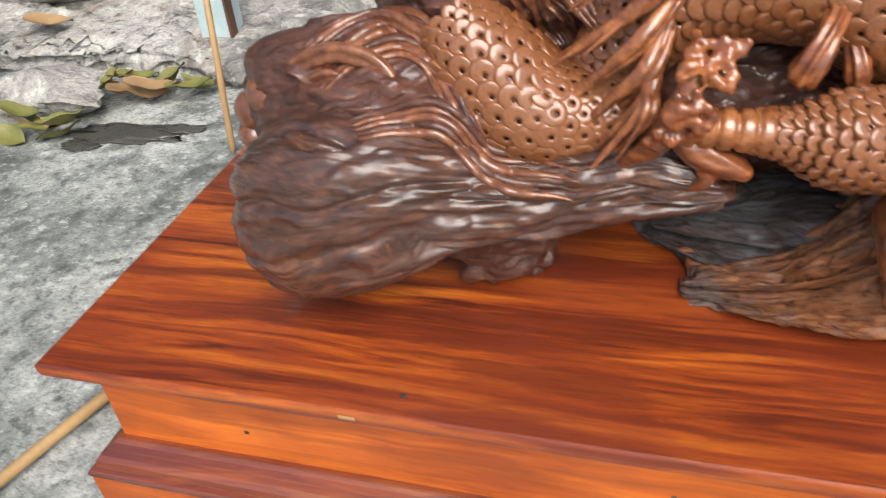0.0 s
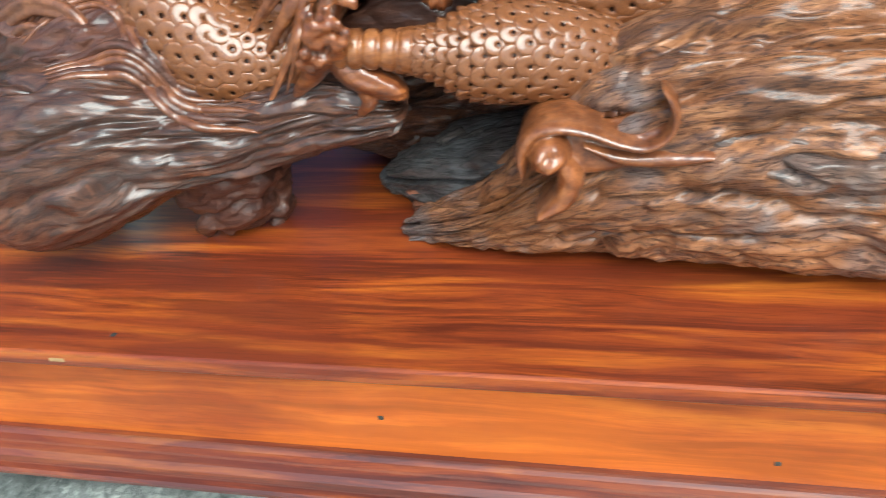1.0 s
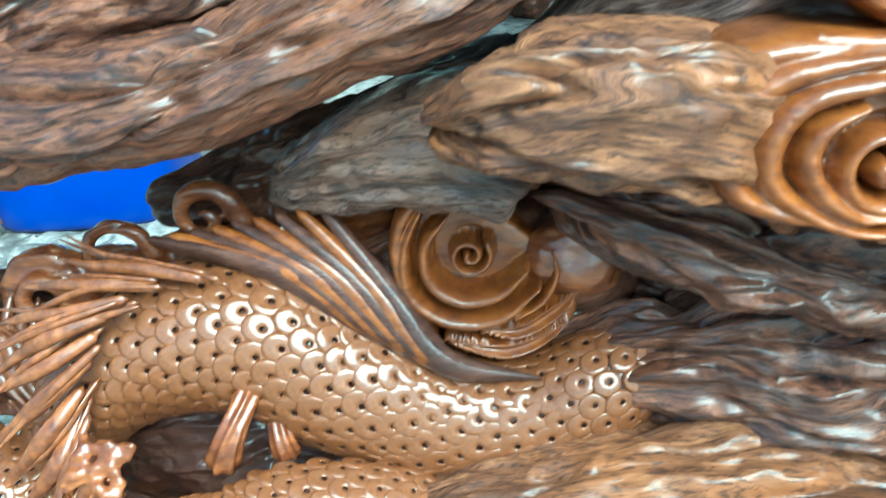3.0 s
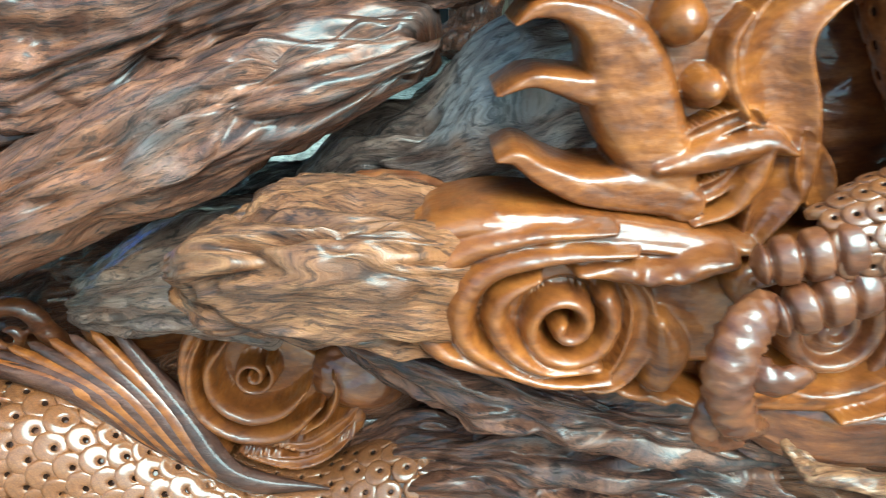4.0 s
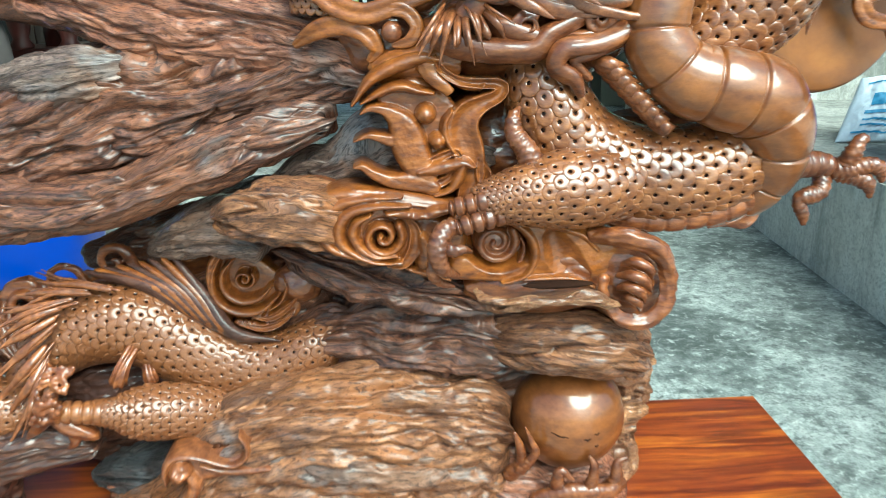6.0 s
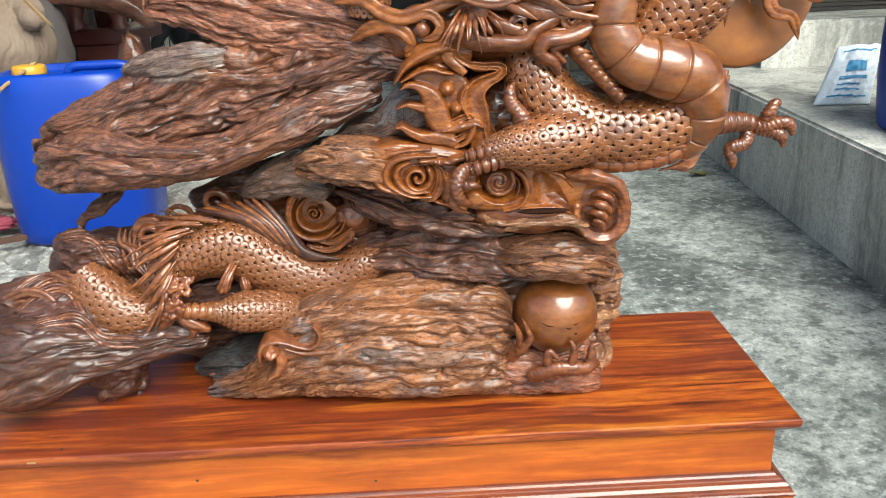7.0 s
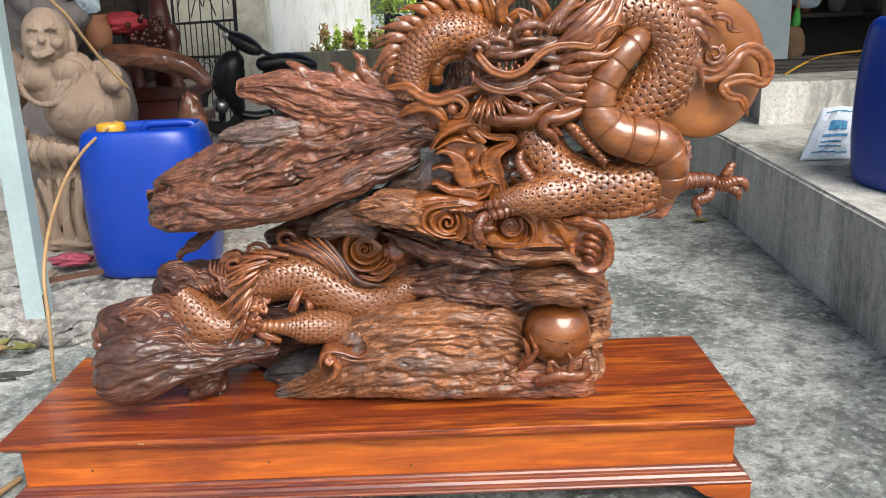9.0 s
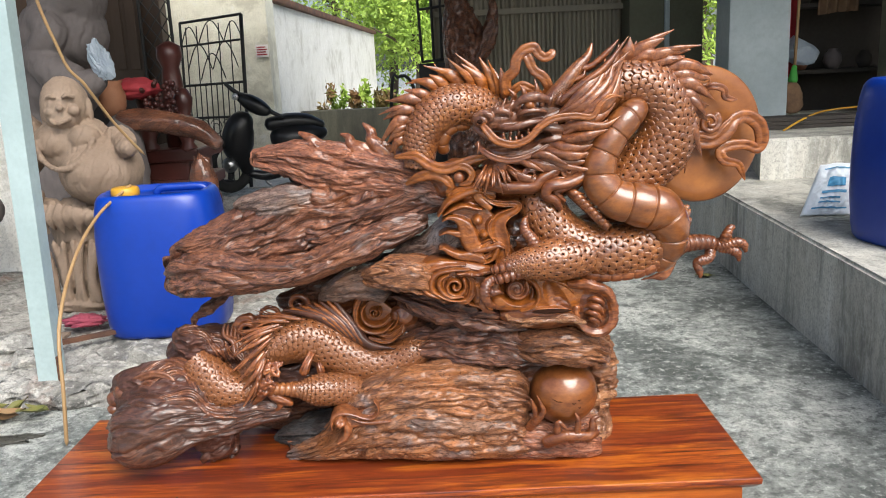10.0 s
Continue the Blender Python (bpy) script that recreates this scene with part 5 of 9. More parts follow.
slab_log("upper_log", [(0.491, 0.816, 0.500, 0.795, 0.240, 0.020), (0.554, 0.847, 0.556, 0.784, 0.235, 0.045), (0.622, 0.859, 0.624, 0.792, 0.235, 0.050), (0.687, 0.852, 0.691, 0.813, 0.240, 0.030)], M_FIBRE_GREY, "grey weathered hump on the trunk's top", 91, 0.8, 0.5)
log("upper_log", [(0.452, 0.24, 0.616, 0.021), (0.408, 0.25, 0.579, 0.013), (0.371, 0.26, 0.546, 0.011), (0.343, 0.26, 0.514, 0.016), (0.31, 0.26, 0.49, 0.017)], M_LOG_DARK, 110, 60, 0.3, "thin dark root stem", seed=77)
slab_log("upper_log", [(0.842, 0.680, 0.837, 0.658, 0.230, 0.020), (0.876, 0.712, 0.866, 0.660, 0.220, 0.035), (0.925, 0.737, 0.908, 0.664, 0.200, 0.045), (0.961, 0.777, 0.958, 0.665, 0.185, 0.050), (1.012, 0.789, 1.006, 0.661, 0.175, 0.050), (1.062, 0.750, 1.060, 0.657, 0.175, 0.040), (1.120, 0.740, 1.120, 0.670, 0.180, 0.030)], M_FIBRE_GREY, "rough grey-blue weathered root wood behind the flames", 79, 0.9, 1.0)
log("upper_log", [(0.899, 0.26, 0.635, 0.04), (0.981, 0.25, 0.688, 0.059), (1.048, 0.24, 0.741, 0.065), (1.09, 0.24, 0.818, 0.058), (1.116, 0.22, 0.871, 0.051)], M_LOG_DARK, 120, 80, 0.18, seed=83)
for k, pts in enumerate((
    [(0.786, 0.235, 0.895, 0.023), (0.736, 0.232, 0.913, 0.026), (0.695, 0.235, 0.938, 0.018), (0.672, 0.242, 0.959, 0.012), (0.647, 0.25, 0.973, 0.003)],
    [(0.843, 0.225, 0.901, 0.02), (0.791, 0.222, 0.922, 0.023), (0.767, 0.228, 0.943, 0.014), (0.76, 0.235, 0.958, 0.009), (0.742, 0.24, 0.966, 0.003)],
    [(0.882, 0.215, 0.901, 0.019), (0.843, 0.212, 0.923, 0.02), (0.816, 0.218, 0.949, 0.014), (0.812, 0.225, 0.971, 0.01), (0.795, 0.23, 0.989, 0.003)],
    [(0.736, 0.225, 0.894, 0.013), (0.686, 0.222, 0.904, 0.015), (0.635, 0.235, 0.923, 0.012), (0.594, 0.25, 0.934, 0.004)],
    [(0.565, 0.26, 0.924, 0.013), (0.631, 0.245, 0.902, 0.018), (0.737, 0.22, 0.902, 0.015), (0.84, 0.2, 0.904, 0.013), (0.94, 0.17, 0.886, 0.015), (1.026, 0.14, 0.898, 0.01), (1.074, 0.12, 0.919, 0.004)],
    [(0.865, 0.21, 0.916, 0.013), (0.909, 0.19, 0.904, 0.015), (0.958, 0.165, 0.888, 0.014), (1.013, 0.14, 0.891, 0.011), (1.062, 0.12, 0.918, 0.005)],
)):
    strand(pts, M_MANE, 0.7, "flame", rings=44, segs=14)

# ball in its niche
ball_c = Vector((1.222, 0.155, 0.362))
put("ball", blob(ball_c, (0.077, 0.072, 0.077), 40, 56, 0.012, 2.0, 3), M_BELLY, carving, "polished orange wooden ball with short cracks")
for x, z, slant, long in ((-0.45, 0.10, -0.25, 0.30), (0.10, -0.02, 0.0, 0.14), (0.28, 0.05, 0.1, 0.10), (0.30, -0.18, 0.05, 0.08)):
    crack = []
    for f in np.linspace(0, 1, 7):
        d = Vector((x + long * f, 0, z + slant * long * f + 0.012 * math.sin(9 * f)))
        d.y = -math.sqrt(max(0.05, 1 - d.x ** 2 - d.z ** 2))
        crack.append((ball_c.x + d.x * 0.077, ball_c.y + d.y * 0.0722, ball_c.z + d.z * 0.077, 0.0011 * math.sin(math.pi * (0.08 + 0.84 * f))))
    put("crack", tube(crack, 16, 6), M_HOLE_SHADE, carving)
for k, pts in enumerate((
    [(1.136, 0.12, 0.287, 0.013), (1.151, 0.1, 0.323, 0.008), (1.148, 0.09, 0.352, 0.006), (1.14, 0.085, 0.376, 0.002)],
    [(1.147, 0.1, 0.307, 0.009), (1.167, 0.085, 0.343, 0.006), (1.162, 0.082, 0.363, 0.004), (1.153, 0.08, 0.386, 0.001)],
    [(1.203, 0.1, 0.272, 0.013), (1.197, 0.085, 0.3, 0.009), (1.201, 0.08, 0.319, 0.006), (1.217, 0.078, 0.305, 0.003)],
    [(1.223, 0.1, 0.264, 0.013), (1.24, 0.085, 0.291, 0.009), (1.244, 0.08, 0.322, 0.006), (1.237, 0.08, 0.339, 0.002)],
    [(1.263, 0.11, 0.257, 0.014), (1.278, 0.1, 0.289, 0.01), (1.28, 0.1, 0.314, 0.006), (1.293, 0.1, 0.321, 0.003)],
    [(1.165, 0.1, 0.26, 0.015), (1.214, 0.085, 0.283, 0.013), (1.266, 0.09, 0.278, 0.011), (1.292, 0.11, 0.277, 0.008)],
)):
    strand(pts, M_CARVED, 0.8, "claw", rings=26, segs=12)

# -- small creature in the lower left
slab_log("root_end", [(0.171, 0.339, 0.172, 0.286, 0.160, 0.030), (0.214, 0.387, 0.191, 0.253, 0.150, 0.065), (0.275, 0.408, 0.246, 0.238, 0.145, 0.080), (0.337, 0.404, 0.318, 0.257, 0.150, 0.075), (0.389, 0.384, 0.381, 0.285, 0.160, 0.060), (0.449, 0.370, 0.449, 0.297, 0.170, 0.050), (0.522, 0.380, 0.524, 0.319, 0.170, 0.040), (0.590, 0.369, 0.587, 0.332, 0.160, 0.022)], M_FIBRE_ROOT, "dark hollowed root end at the carving's tail", 101, 0.62, 0.9)
log("root_end", [(0.151, 0.24, 0.357, 0.027), (0.204, 0.215, 0.38, 0.05), (0.279, 0.2, 0.391, 0.063), (0.355, 0.19, 0.392, 0.056), (0.438, 0.18, 0.392, 0.036)], M_ROOT, 130, 90, 0.18, seed=93)
log("root_end", [(0.405, 0.18, 0.350, 0.046), (0.402, 0.190, 0.295, 0.052), (0.396, 0.205, 0.245, 0.046), (0.390, 0.215, 0.214, 0.042)], M_ROOT, 80, 70, 0.18, seed=95)
log("root_end", [(0.277, 0.28, 0.432, 0.029), (0.35, 0.28, 0.457, 0.049), (0.446, 0.28, 0.453, 0.057), (0.526, 0.28, 0.419, 0.043)], M_ROOT, 80, 70, 0.2, seed=97)
log("root_end", [(0.305, 0.265, 0.508, 0.02), (0.336, 0.25, 0.497, 0.034), (0.385, 0.24, 0.482, 0.037), (0.447, 0.23, 0.468, 0.025)], M_ROOT, 80, 60, 0.24, seed=98)
MASS.setdefault(("root_end", M_ROOT.name), []).append(tube([(0.154, 0.23, 0.379, 0.015), (0.181, 0.215, 0.398, 0.026), (0.216, 0.2, 0.414, 0.032), (0.257, 0.185, 0.418, 0.031), (0.295, 0.18, 0.413, 0.02)], 40, 30, bark(0.10, seed=99)))
MASS[("root_end", M_ROOT.name)].append(blob((0.286, 0.155, 0.424), (0.018, 0.014, 0.016), 14, 18, 0.05))

log("root_end", [(0.482, 0.275, 0.382, 0.029), (0.554, 0.265, 0.387, 0.043), (0.637, 0.26, 0.381, 0.045), (0.719, 0.26, 0.371, 0.039)], M_ROOT, 80, 60, 0.2, seed=96)
NECK = [(0.371, 0.2, 0.457, 0.031), (0.403, 0.185, 0.422, 0.047), (0.441, 0.18, 0.392, 0.047), (0.489, 0.185, 0.387, 0.036), (0.519, 0.19, 0.403, 0.028)]
neck = put("creature_neck", tube(core(NECK), 60, 40), M_ROOT, carving)
scales(neck, NECK, 0.0104, 100, 1)
SNAKE = [(0.486, 0.21, 0.408, 0.031), (0.526, 0.22, 0.459, 0.041), (0.584, 0.225, 0.489, 0.052), (0.651, 0.225, 0.488, 0.057), (0.711, 0.22, 0.456, 0.057), (0.771, 0.215, 0.43, 0.049), (0.835, 0.21, 0.431, 0.042), (0.888, 0.21, 0.457, 0.037), (0.924, 0.235, 0.474, 0.027)]
snake = put("creature_body", tube(core(SNAKE), 110, 48), M_ROOT, carving, "golden-brown scaled body of the small creature")
scales(snake, SNAKE, 0.0106, 112, 1, skip=lambda u, th: u > 0.985)
THIGH = [(0.778, 0.2, 0.361, 0.025), (0.741, 0.165, 0.383, 0.032), (0.701, 0.15, 0.394, 0.037), (0.656, 0.14, 0.398, 0.034), (0.627, 0.135, 0.402, 0.02), (0.601, 0.135, 0.404, 0.015)]
thigh = put("creature_leg", tube(core(THIGH), 60, 40), M_ROOT, carving)
scales(thigh, THIGH, 0.0106, 105, -1)
put("creature_shin", tube([(0.625, 0.135, 0.402, 0.017), (0.588, 0.128, 0.408, 0.015), (0.547, 0.125, 0.412, 0.015)], 60, 24, ringed(0.16, 0.0125)), M_SCALE, carving, "shin cut with dark rings")
paw = [tube([(0.568, 0.135, 0.471, 0.008), (0.561, 0.125, 0.454, 0.009), (0.555, 0.12, 0.436, 0.011), (0.546, 0.12, 0.414, 0.012), (0.532, 0.125, 0.391, 0.009), (0.509, 0.135, 0.371, 0.004)], 60, 24),
       tube([(0.549, 0.13, 0.402, 0.01), (0.567, 0.13, 0.388, 0.014), (0.585, 0.13, 0.38, 0.013), (0.597, 0.13, 0.374, 0.01), (0.6, 0.135, 0.364, 0.003)], 40, 22, bark(0.2, 9, 2, 21)),
       tube([(0.573, 0.13, 0.38, 0.01), (0.573, 0.13, 0.366, 0.008), (0.559, 0.135, 0.351, 0.003)], 30, 16, bark(0.2, 9, 2, 22))]
rng = random.Random(7)
spine = spline([(0.575, 0.12, 0.477), (0.569, 0.108, 0.462), (0.565, 0.1, 0.447), (0.556, 0.1, 0.425), (0.541, 0.108, 0.401)], 120)[0]
for k in range(80):
    q = spine[rng.randrange(120)]
    paw.append(blob(q + np.array([rng.uniform(-0.017, 0.017), rng.uniform(0, 0.006), rng.uniform(-0.003, 0.003)]), (0.0052, 0.004, 0.0052), 8, 10, 0.0))
fuse("creature_paw", paw, M_CARVED, carving, "beaded paw of the small creature", 0.0016, 1, 10, 0.0016, 88, 0.8)
for pts in (
    [(0.626, 0.155, 0.43, 0.013), (0.634, 0.15, 0.447, 0.01), (0.641, 0.155, 0.463, 0.008), (0.647, 0.17, 0.475, 0.008), (0.649, 0.19, 0.483, 0.01)],
    [(0.667, 0.17, 0.423, 0.01), (0.665, 0.17, 0.44, 0.008), (0.661, 0.18, 0.453, 0.006), (0.658, 0.19, 0.461, 0.008)],
):
    put("leg_stub", tube(pts, 50, 34, lambda s, th, R: R * (1 + 0.13 * np.cos(7 * th + 2 * np.sin(s * 60)) + 0.45 * (fbm(s * 50, np.cos(th) * 2 + 5, np.sin(th) * 2 + 5, 3, 5) - 0.5)), 0.9), M_CARVED, carving)
# mane over the small creature's back
for pts in (
    [(0.627, 0.185, 0.552, 0.003), (0.582, 0.19, 0.56, 0.005), (0.551, 0.2, 0.558, 0.004), (0.521, 0.21, 0.561, 0.001)],
    [(0.599, 0.18, 0.55, 0.003), (0.558, 0.18, 0.554, 0.005), (0.529, 0.19, 0.55, 0.004), (0.497, 0.2, 0.545, 0.001)],
    [(0.581, 0.175, 0.546, 0.003), (0.545, 0.17, 0.54, 0.005), (0.512, 0.18, 0.533, 0.004), (0.477, 0.19, 0.523, 0.001)],
    [(0.568, 0.17, 0.537, 0.003), (0.535, 0.16, 0.529, 0.005), (0.507, 0.165, 0.514, 0.004), (0.472, 0.175, 0.489, 0.001)],
    [(0.558, 0.17, 0.524, 0.004), (0.528, 0.155, 0.51, 0.005), (0.502, 0.16, 0.497, 0.004), (0.468, 0.17, 0.479, 0.001)],
    [(0.553, 0.165, 0.51, 0.004), (0.521, 0.15, 0.487, 0.006), (0.493, 0.155, 0.465, 0.004), (0.453, 0.165, 0.435, 0.001)],
    [(0.542, 0.165, 0.489, 0.004), (0.521, 0.145, 0.465, 0.006), (0.495, 0.15, 0.438, 0.004), (0.46, 0.16, 0.406, 0.001)],
    [(0.537, 0.165, 0.473, 0.004), (0.525, 0.14, 0.445, 0.006), (0.5, 0.145, 0.417, 0.004), (0.474, 0.155, 0.386, 0.001)],
    [(0.531, 0.165, 0.457, 0.004), (0.531, 0.135, 0.433, 0.006), (0.512, 0.14, 0.404, 0.004), (0.486, 0.15, 0.371, 0.001)],
    [(0.528, 0.16, 0.438, 0.003), (0.533, 0.13, 0.419, 0.005), (0.519, 0.135, 0.394, 0.003), (0.496, 0.15, 0.365, 0.001)],
):
    strand(pts, M_MANE, 0.5, rings=32, kin=2)
for i in range(9):
    f = i / 8
    a = Vector((0.579, 0.22, 0.568)).lerp(Vector((0.7, 0.215, 0.589)), f)
    m1 = Vector((0.659, 0.205, 0.553)).lerp(Vector((0.741, 0.195, 0.536)), f)
    m2 = Vector((0.711, 0.195, 0.521)).lerp(Vector((0.776, 0.18, 0.49)), f)
    b = Vector((0.748, 0.19, 0.482)).lerp(Vector((0.839, 0.185, 0.471)), f)
    strand([(*a, 0.003), (*m1, 0.0095), (*m2, 0.0095), (*b, 0.001)], M_GOLD if i % 2 else M_ROOT, 0.6, rings=36)
swirl = Relief(0.69, 0.90, 0.46, 0.61, 0.215)
swirl.cut("flat", 0, 0.005, [(0.778, 0.578, 0.0188), (0.792, 0.552, 0.0352), (0.824, 0.525, 0.0329), (0.846, 0.511, 0.0188)])
swirl.cut("round", 0.006, 0.018, [(0.77, 0.495, 0.0014), (0.754, 0.529, 0.0042), (0.75, 0.561, 0.0061), (0.76, 0.588, 0.0061), (0.784, 0.604, 0.0028)])
swirl.cut("round", 0.01, 0.018, [(0.77, 0.594, 0.0019), (0.756, 0.564, 0.0047), (0.757, 0.532, 0.0061), (0.78, 0.512, 0.007), (0.812, 0.512, 0.0061), (0.839, 0.534, 0.0024)])
swirl.cut("round", 0.014, 0.018, [(0.784, 0.587, 0.0019), (0.769, 0.566, 0.0047), (0.771, 0.542, 0.0061), (0.79, 0.528, 0.0066), (0.814, 0.532, 0.0052), (0.832, 0.549, 0.0019)])
swirl.cut("scoop", 0.008, 0.018, [(0.777, 0.496, 0.0014), (0.808, 0.487, 0.0052), (0.832, 0.49, 0.0052), (0.856, 0.505, 0.0019)])
swirl.cut("scoop", 0.008, 0.018, [(0.801, 0.502, 0.0014), (0.827, 0.501, 0.0052), (0.851, 0.516, 0.0047), (0.863, 0.528, 0.0014)])
swirl.cut("round", 0.012, 0.014, [(0.823, 0.512, 0.0014), (0.841, 0.524, 0.0033), (0.85, 0.542, 0.0028), (0.848, 0.556, 0.0009)])
swirl.cut("cut", 0, 0.012, [(0.797, 0.557, 0.015)])
swirl.cut("spiral", 0.01, 0.016, [(0.796, 0.558, 0.0141)])
swirl.build("swirl", M_GOLD, "golden carved swirl of nested crescents", 11)
scroll("scroll", (0.713, 0.24, 0.592), 0.024, 1.8, 2.0, -1, 0.0085, 0.02, M_CARVED)
MASS[("cloud", M_CARVED.name)].append(blob((0.707, 0.26, 0.575), (0.05, 0.03, 0.04), 18, 24, 0.1))
MASS[("cloud", M_CARVED.name)].append(blob((0.863, 0.215, 0.545), (0.035, 0.025, 0.03), 18, 24, 0.1))
scroll("scroll", (0.483, 0.25, 0.516), 0.029, 1.9, 1.0, 1, 0.0105, 0.02, M_CARVED, tail=[(0.506, 0.26, 0.428, 0.01), (0.52, 0.255, 0.478, 0.013)])
scroll("scroll", (0.481, 0.26, 0.513), 0.040, 0.8, 0.2, 1, 0.008, 0.0, M_CARVED)
scroll("scroll", (0.538, 0.255, 0.543), 0.025, 1.3, 0.0, 1, 0.0095, 0.01, M_CARVED, tail=[(0.576, 0.265, 0.481, 0.01), (0.569, 0.26, 0.518, 0.012)])
MASS[("cloud", M_CARVED.name)].append(blob((0.518, 0.285, 0.491), (0.06, 0.03, 0.05), 18, 24, 0.1))
scroll("scroll", (0.609, 0.255, 0.57), 0.022, 1.3, 0.0, 1, 0.0085, 0.01, M_CARVED, tail=[(0.647, 0.265, 0.513, 0.01), (0.64, 0.26, 0.55, 0.011)])
MASS[("cloud", M_CARVED.name)].append(blob((0.604, 0.28, 0.517), (0.06, 0.03, 0.04), 18, 24, 0.1))
log("driftwood_log", [(0.658, 0.3, 0.544, 0.031), (0.73, 0.285, 0.541, 0.048), (0.798, 0.28, 0.526, 0.055), (0.866, 0.26, 0.523, 0.045), (0.907, 0.23, 0.528, 0.026)], M_LOG, 120, 90, 0.2, seed=41)

# curled lip on the bottom log
curl = Relief(0.66, 0.95, 0.25, 0.42, 0.108)
curl.cut("flat", 0, 0.012, [(0.711, 0.339, 0.019), (0.732, 0.337, 0.0209), (0.767, 0.342, 0.019), (0.795, 0.358, 0.0152)])
curl.cut("cut", 0, 0.014, [(0.735, 0.368, 0.0114), (0.762, 0.367, 0.0182), (0.785, 0.366, 0.0137)])
curl.cut("round", 0.008, 0.016, [(0.694, 0.32, 0.0023), (0.694, 0.341, 0.0057), (0.706, 0.356, 0.0065), (0.723, 0.359, 0.0061), (0.744, 0.355, 0.0053), (0.764, 0.347, 0.0053), (0.782, 0.344, 0.0049), (0.797, 0.353, 0.0042), (0.8, 0.37, 0.0038), (0.792, 0.386, 0.0023)])
curl.cut("bumps", 0.01, 0.026, [(0.708, 0.337, 0.0099), (0.715, 0.34, 0.0144)])
curl.cut("round", 0.004, 0.02, [(0.721, 0.337, 0.0068), (0.728, 0.319, 0.0106), (0.723, 0.3, 0.0091), (0.705, 0.287, 0.0038)])
curl.cut("round", 0.004, 0.014, [(0.739, 0.344, 0.0023), (0.766, 0.333, 0.0068), (0.801, 0.332, 0.0076), (0.841, 0.335, 0.0023)])
curl.build("root_curl", M_MANE, "smooth curled lip and knob on the log", 13)

# -- middle spirals and paw
def band(pts, material=M_GOLD, name="cloud_band", flat=0.7, rings=60, segs=18):
    MASS.setdefault(("cloud", material.name), []).append(tube(pts, rings, segs, groove, flat))


roll = Relief(0.86, 1.10, 0.575, 0.71, 0.108)
roll.cut("flat", 0, 0.022, [(0.893, 0.666, 0.0235), (0.93, 0.661, 0.0338), (0.972, 0.652, 0.0367), (1.015, 0.643, 0.0357), (1.058, 0.635, 0.0273)])
roll.cut("round", 0.012, 0.018, [(0.923, 0.692, 0.0066), (0.951, 0.693, 0.0094), (0.998, 0.686, 0.0103), (1.045, 0.679, 0.0094), (1.073, 0.676, 0.0047)])
roll.cut("round", 0.012, 0.016, [(0.947, 0.697, 0.0024), (0.913, 0.688, 0.0056), (0.897, 0.669, 0.0066), (0.896, 0.649, 0.0056), (0.906, 0.633, 0.0024)])
roll.cut("round", 0.018, 0.018, [(1.007, 0.691, 0.0024), (0.97, 0.69, 0.0056), (0.939, 0.684, 0.008), (0.919, 0.67, 0.0089), (0.914, 0.651, 0.0089), (0.924, 0.632, 0.0075), (0.946, 0.622, 0.0056), (0.965, 0.618, 0.0024)])
roll.cut("round", 0.021, 0.018, [(1.016, 0.681, 0.0028), (0.974, 0.68, 0.0061), (0.948, 0.674, 0.0075), (0.935, 0.659, 0.0085), (0.935, 0.64, 0.0075), (0.949, 0.626, 0.0056), (0.975, 0.614, 0.0042), (1.006, 0.613, 0.0019)])
roll.cut("round", 0.024, 0.016, [(0.971, 0.671, 0.0024), (0.955, 0.662, 0.0056), (0.95, 0.648, 0.007), (0.958, 0.632, 0.0061), (0.975, 0.622, 0.0052), (1.0, 0.622, 0.0028)])
roll.cut("round", 0.014, 0.012, [(0.952, 0.7, 0.0019), (0.989, 0.695, 0.0038), (1.026, 0.688, 0.0042), (1.062, 0.681, 0.0028)])
roll.cut("round", 0.018, 0.014, [(0.97, 0.687, 0.0019), (0.998, 0.684, 0.0033), (1.026, 0.68, 0.0038), (1.059, 0.674, 0.0024)])
roll.cut("bumps", 0.022, 0.018, [(0.99, 0.673, 0.0038), (1.011, 0.671, 0.0075), (1.03, 0.669, 0.0066), (1.046, 0.673, 0.008), (1.061, 0.675, 0.0056)])
roll.cut("round", 0.006, 0.03, [(1.03, 0.642, 0.0075), (1.035, 0.623, 0.015), (1.031, 0.61, 0.0113)])
roll.cut("scoop", 0.02, 0.014, [(1.01, 0.669, 0.0024), (1.021, 0.652, 0.0066), (1.02, 0.629, 0.008), (1.008, 0.61, 0.0061), (0.989, 0.607, 0.0019)])
roll.cut("bumps", 0.004, 0.02, [(0.989, 0.612, 0.0028), (1.013, 0.602, 0.0052), (1.038, 0.593, 0.0061), (1.061, 0.586, 0.0038)])
roll.cut("cut", 0, 0.024, [(0.984, 0.643, 0.0235)])
roll.cut("spiral", 0.02, 0.018, [(0.984, 0.644, 0.0235)])
roll.build("cloud_roll", M_GOLD, "orange carved cloud roll with a deep spiral", 3)
# recess with a dark spiral boss
face = Relief(1.05, 1.29, 0.55, 0.69, 0.108)
face.cut("flat", 0, 0.03, [(1.074, 0.658, 0.0141), (1.117, 0.641, 0.0376), (1.162, 0.628, 0.0399), (1.202, 0.618, 0.0399), (1.243, 0.608, 0.0329)])
face.cut("flat", 0, 0.026, [(1.078, 0.6, 0.0188), (1.123, 0.598, 0.0211), (1.173, 0.595, 0.0211), (1.229, 0.587, 0.0211)])
face.cut("cut", 0, 0.038, [(1.091, 0.647, 0.0197), (1.115, 0.628, 0.0348), (1.145, 0.624, 0.0226)])
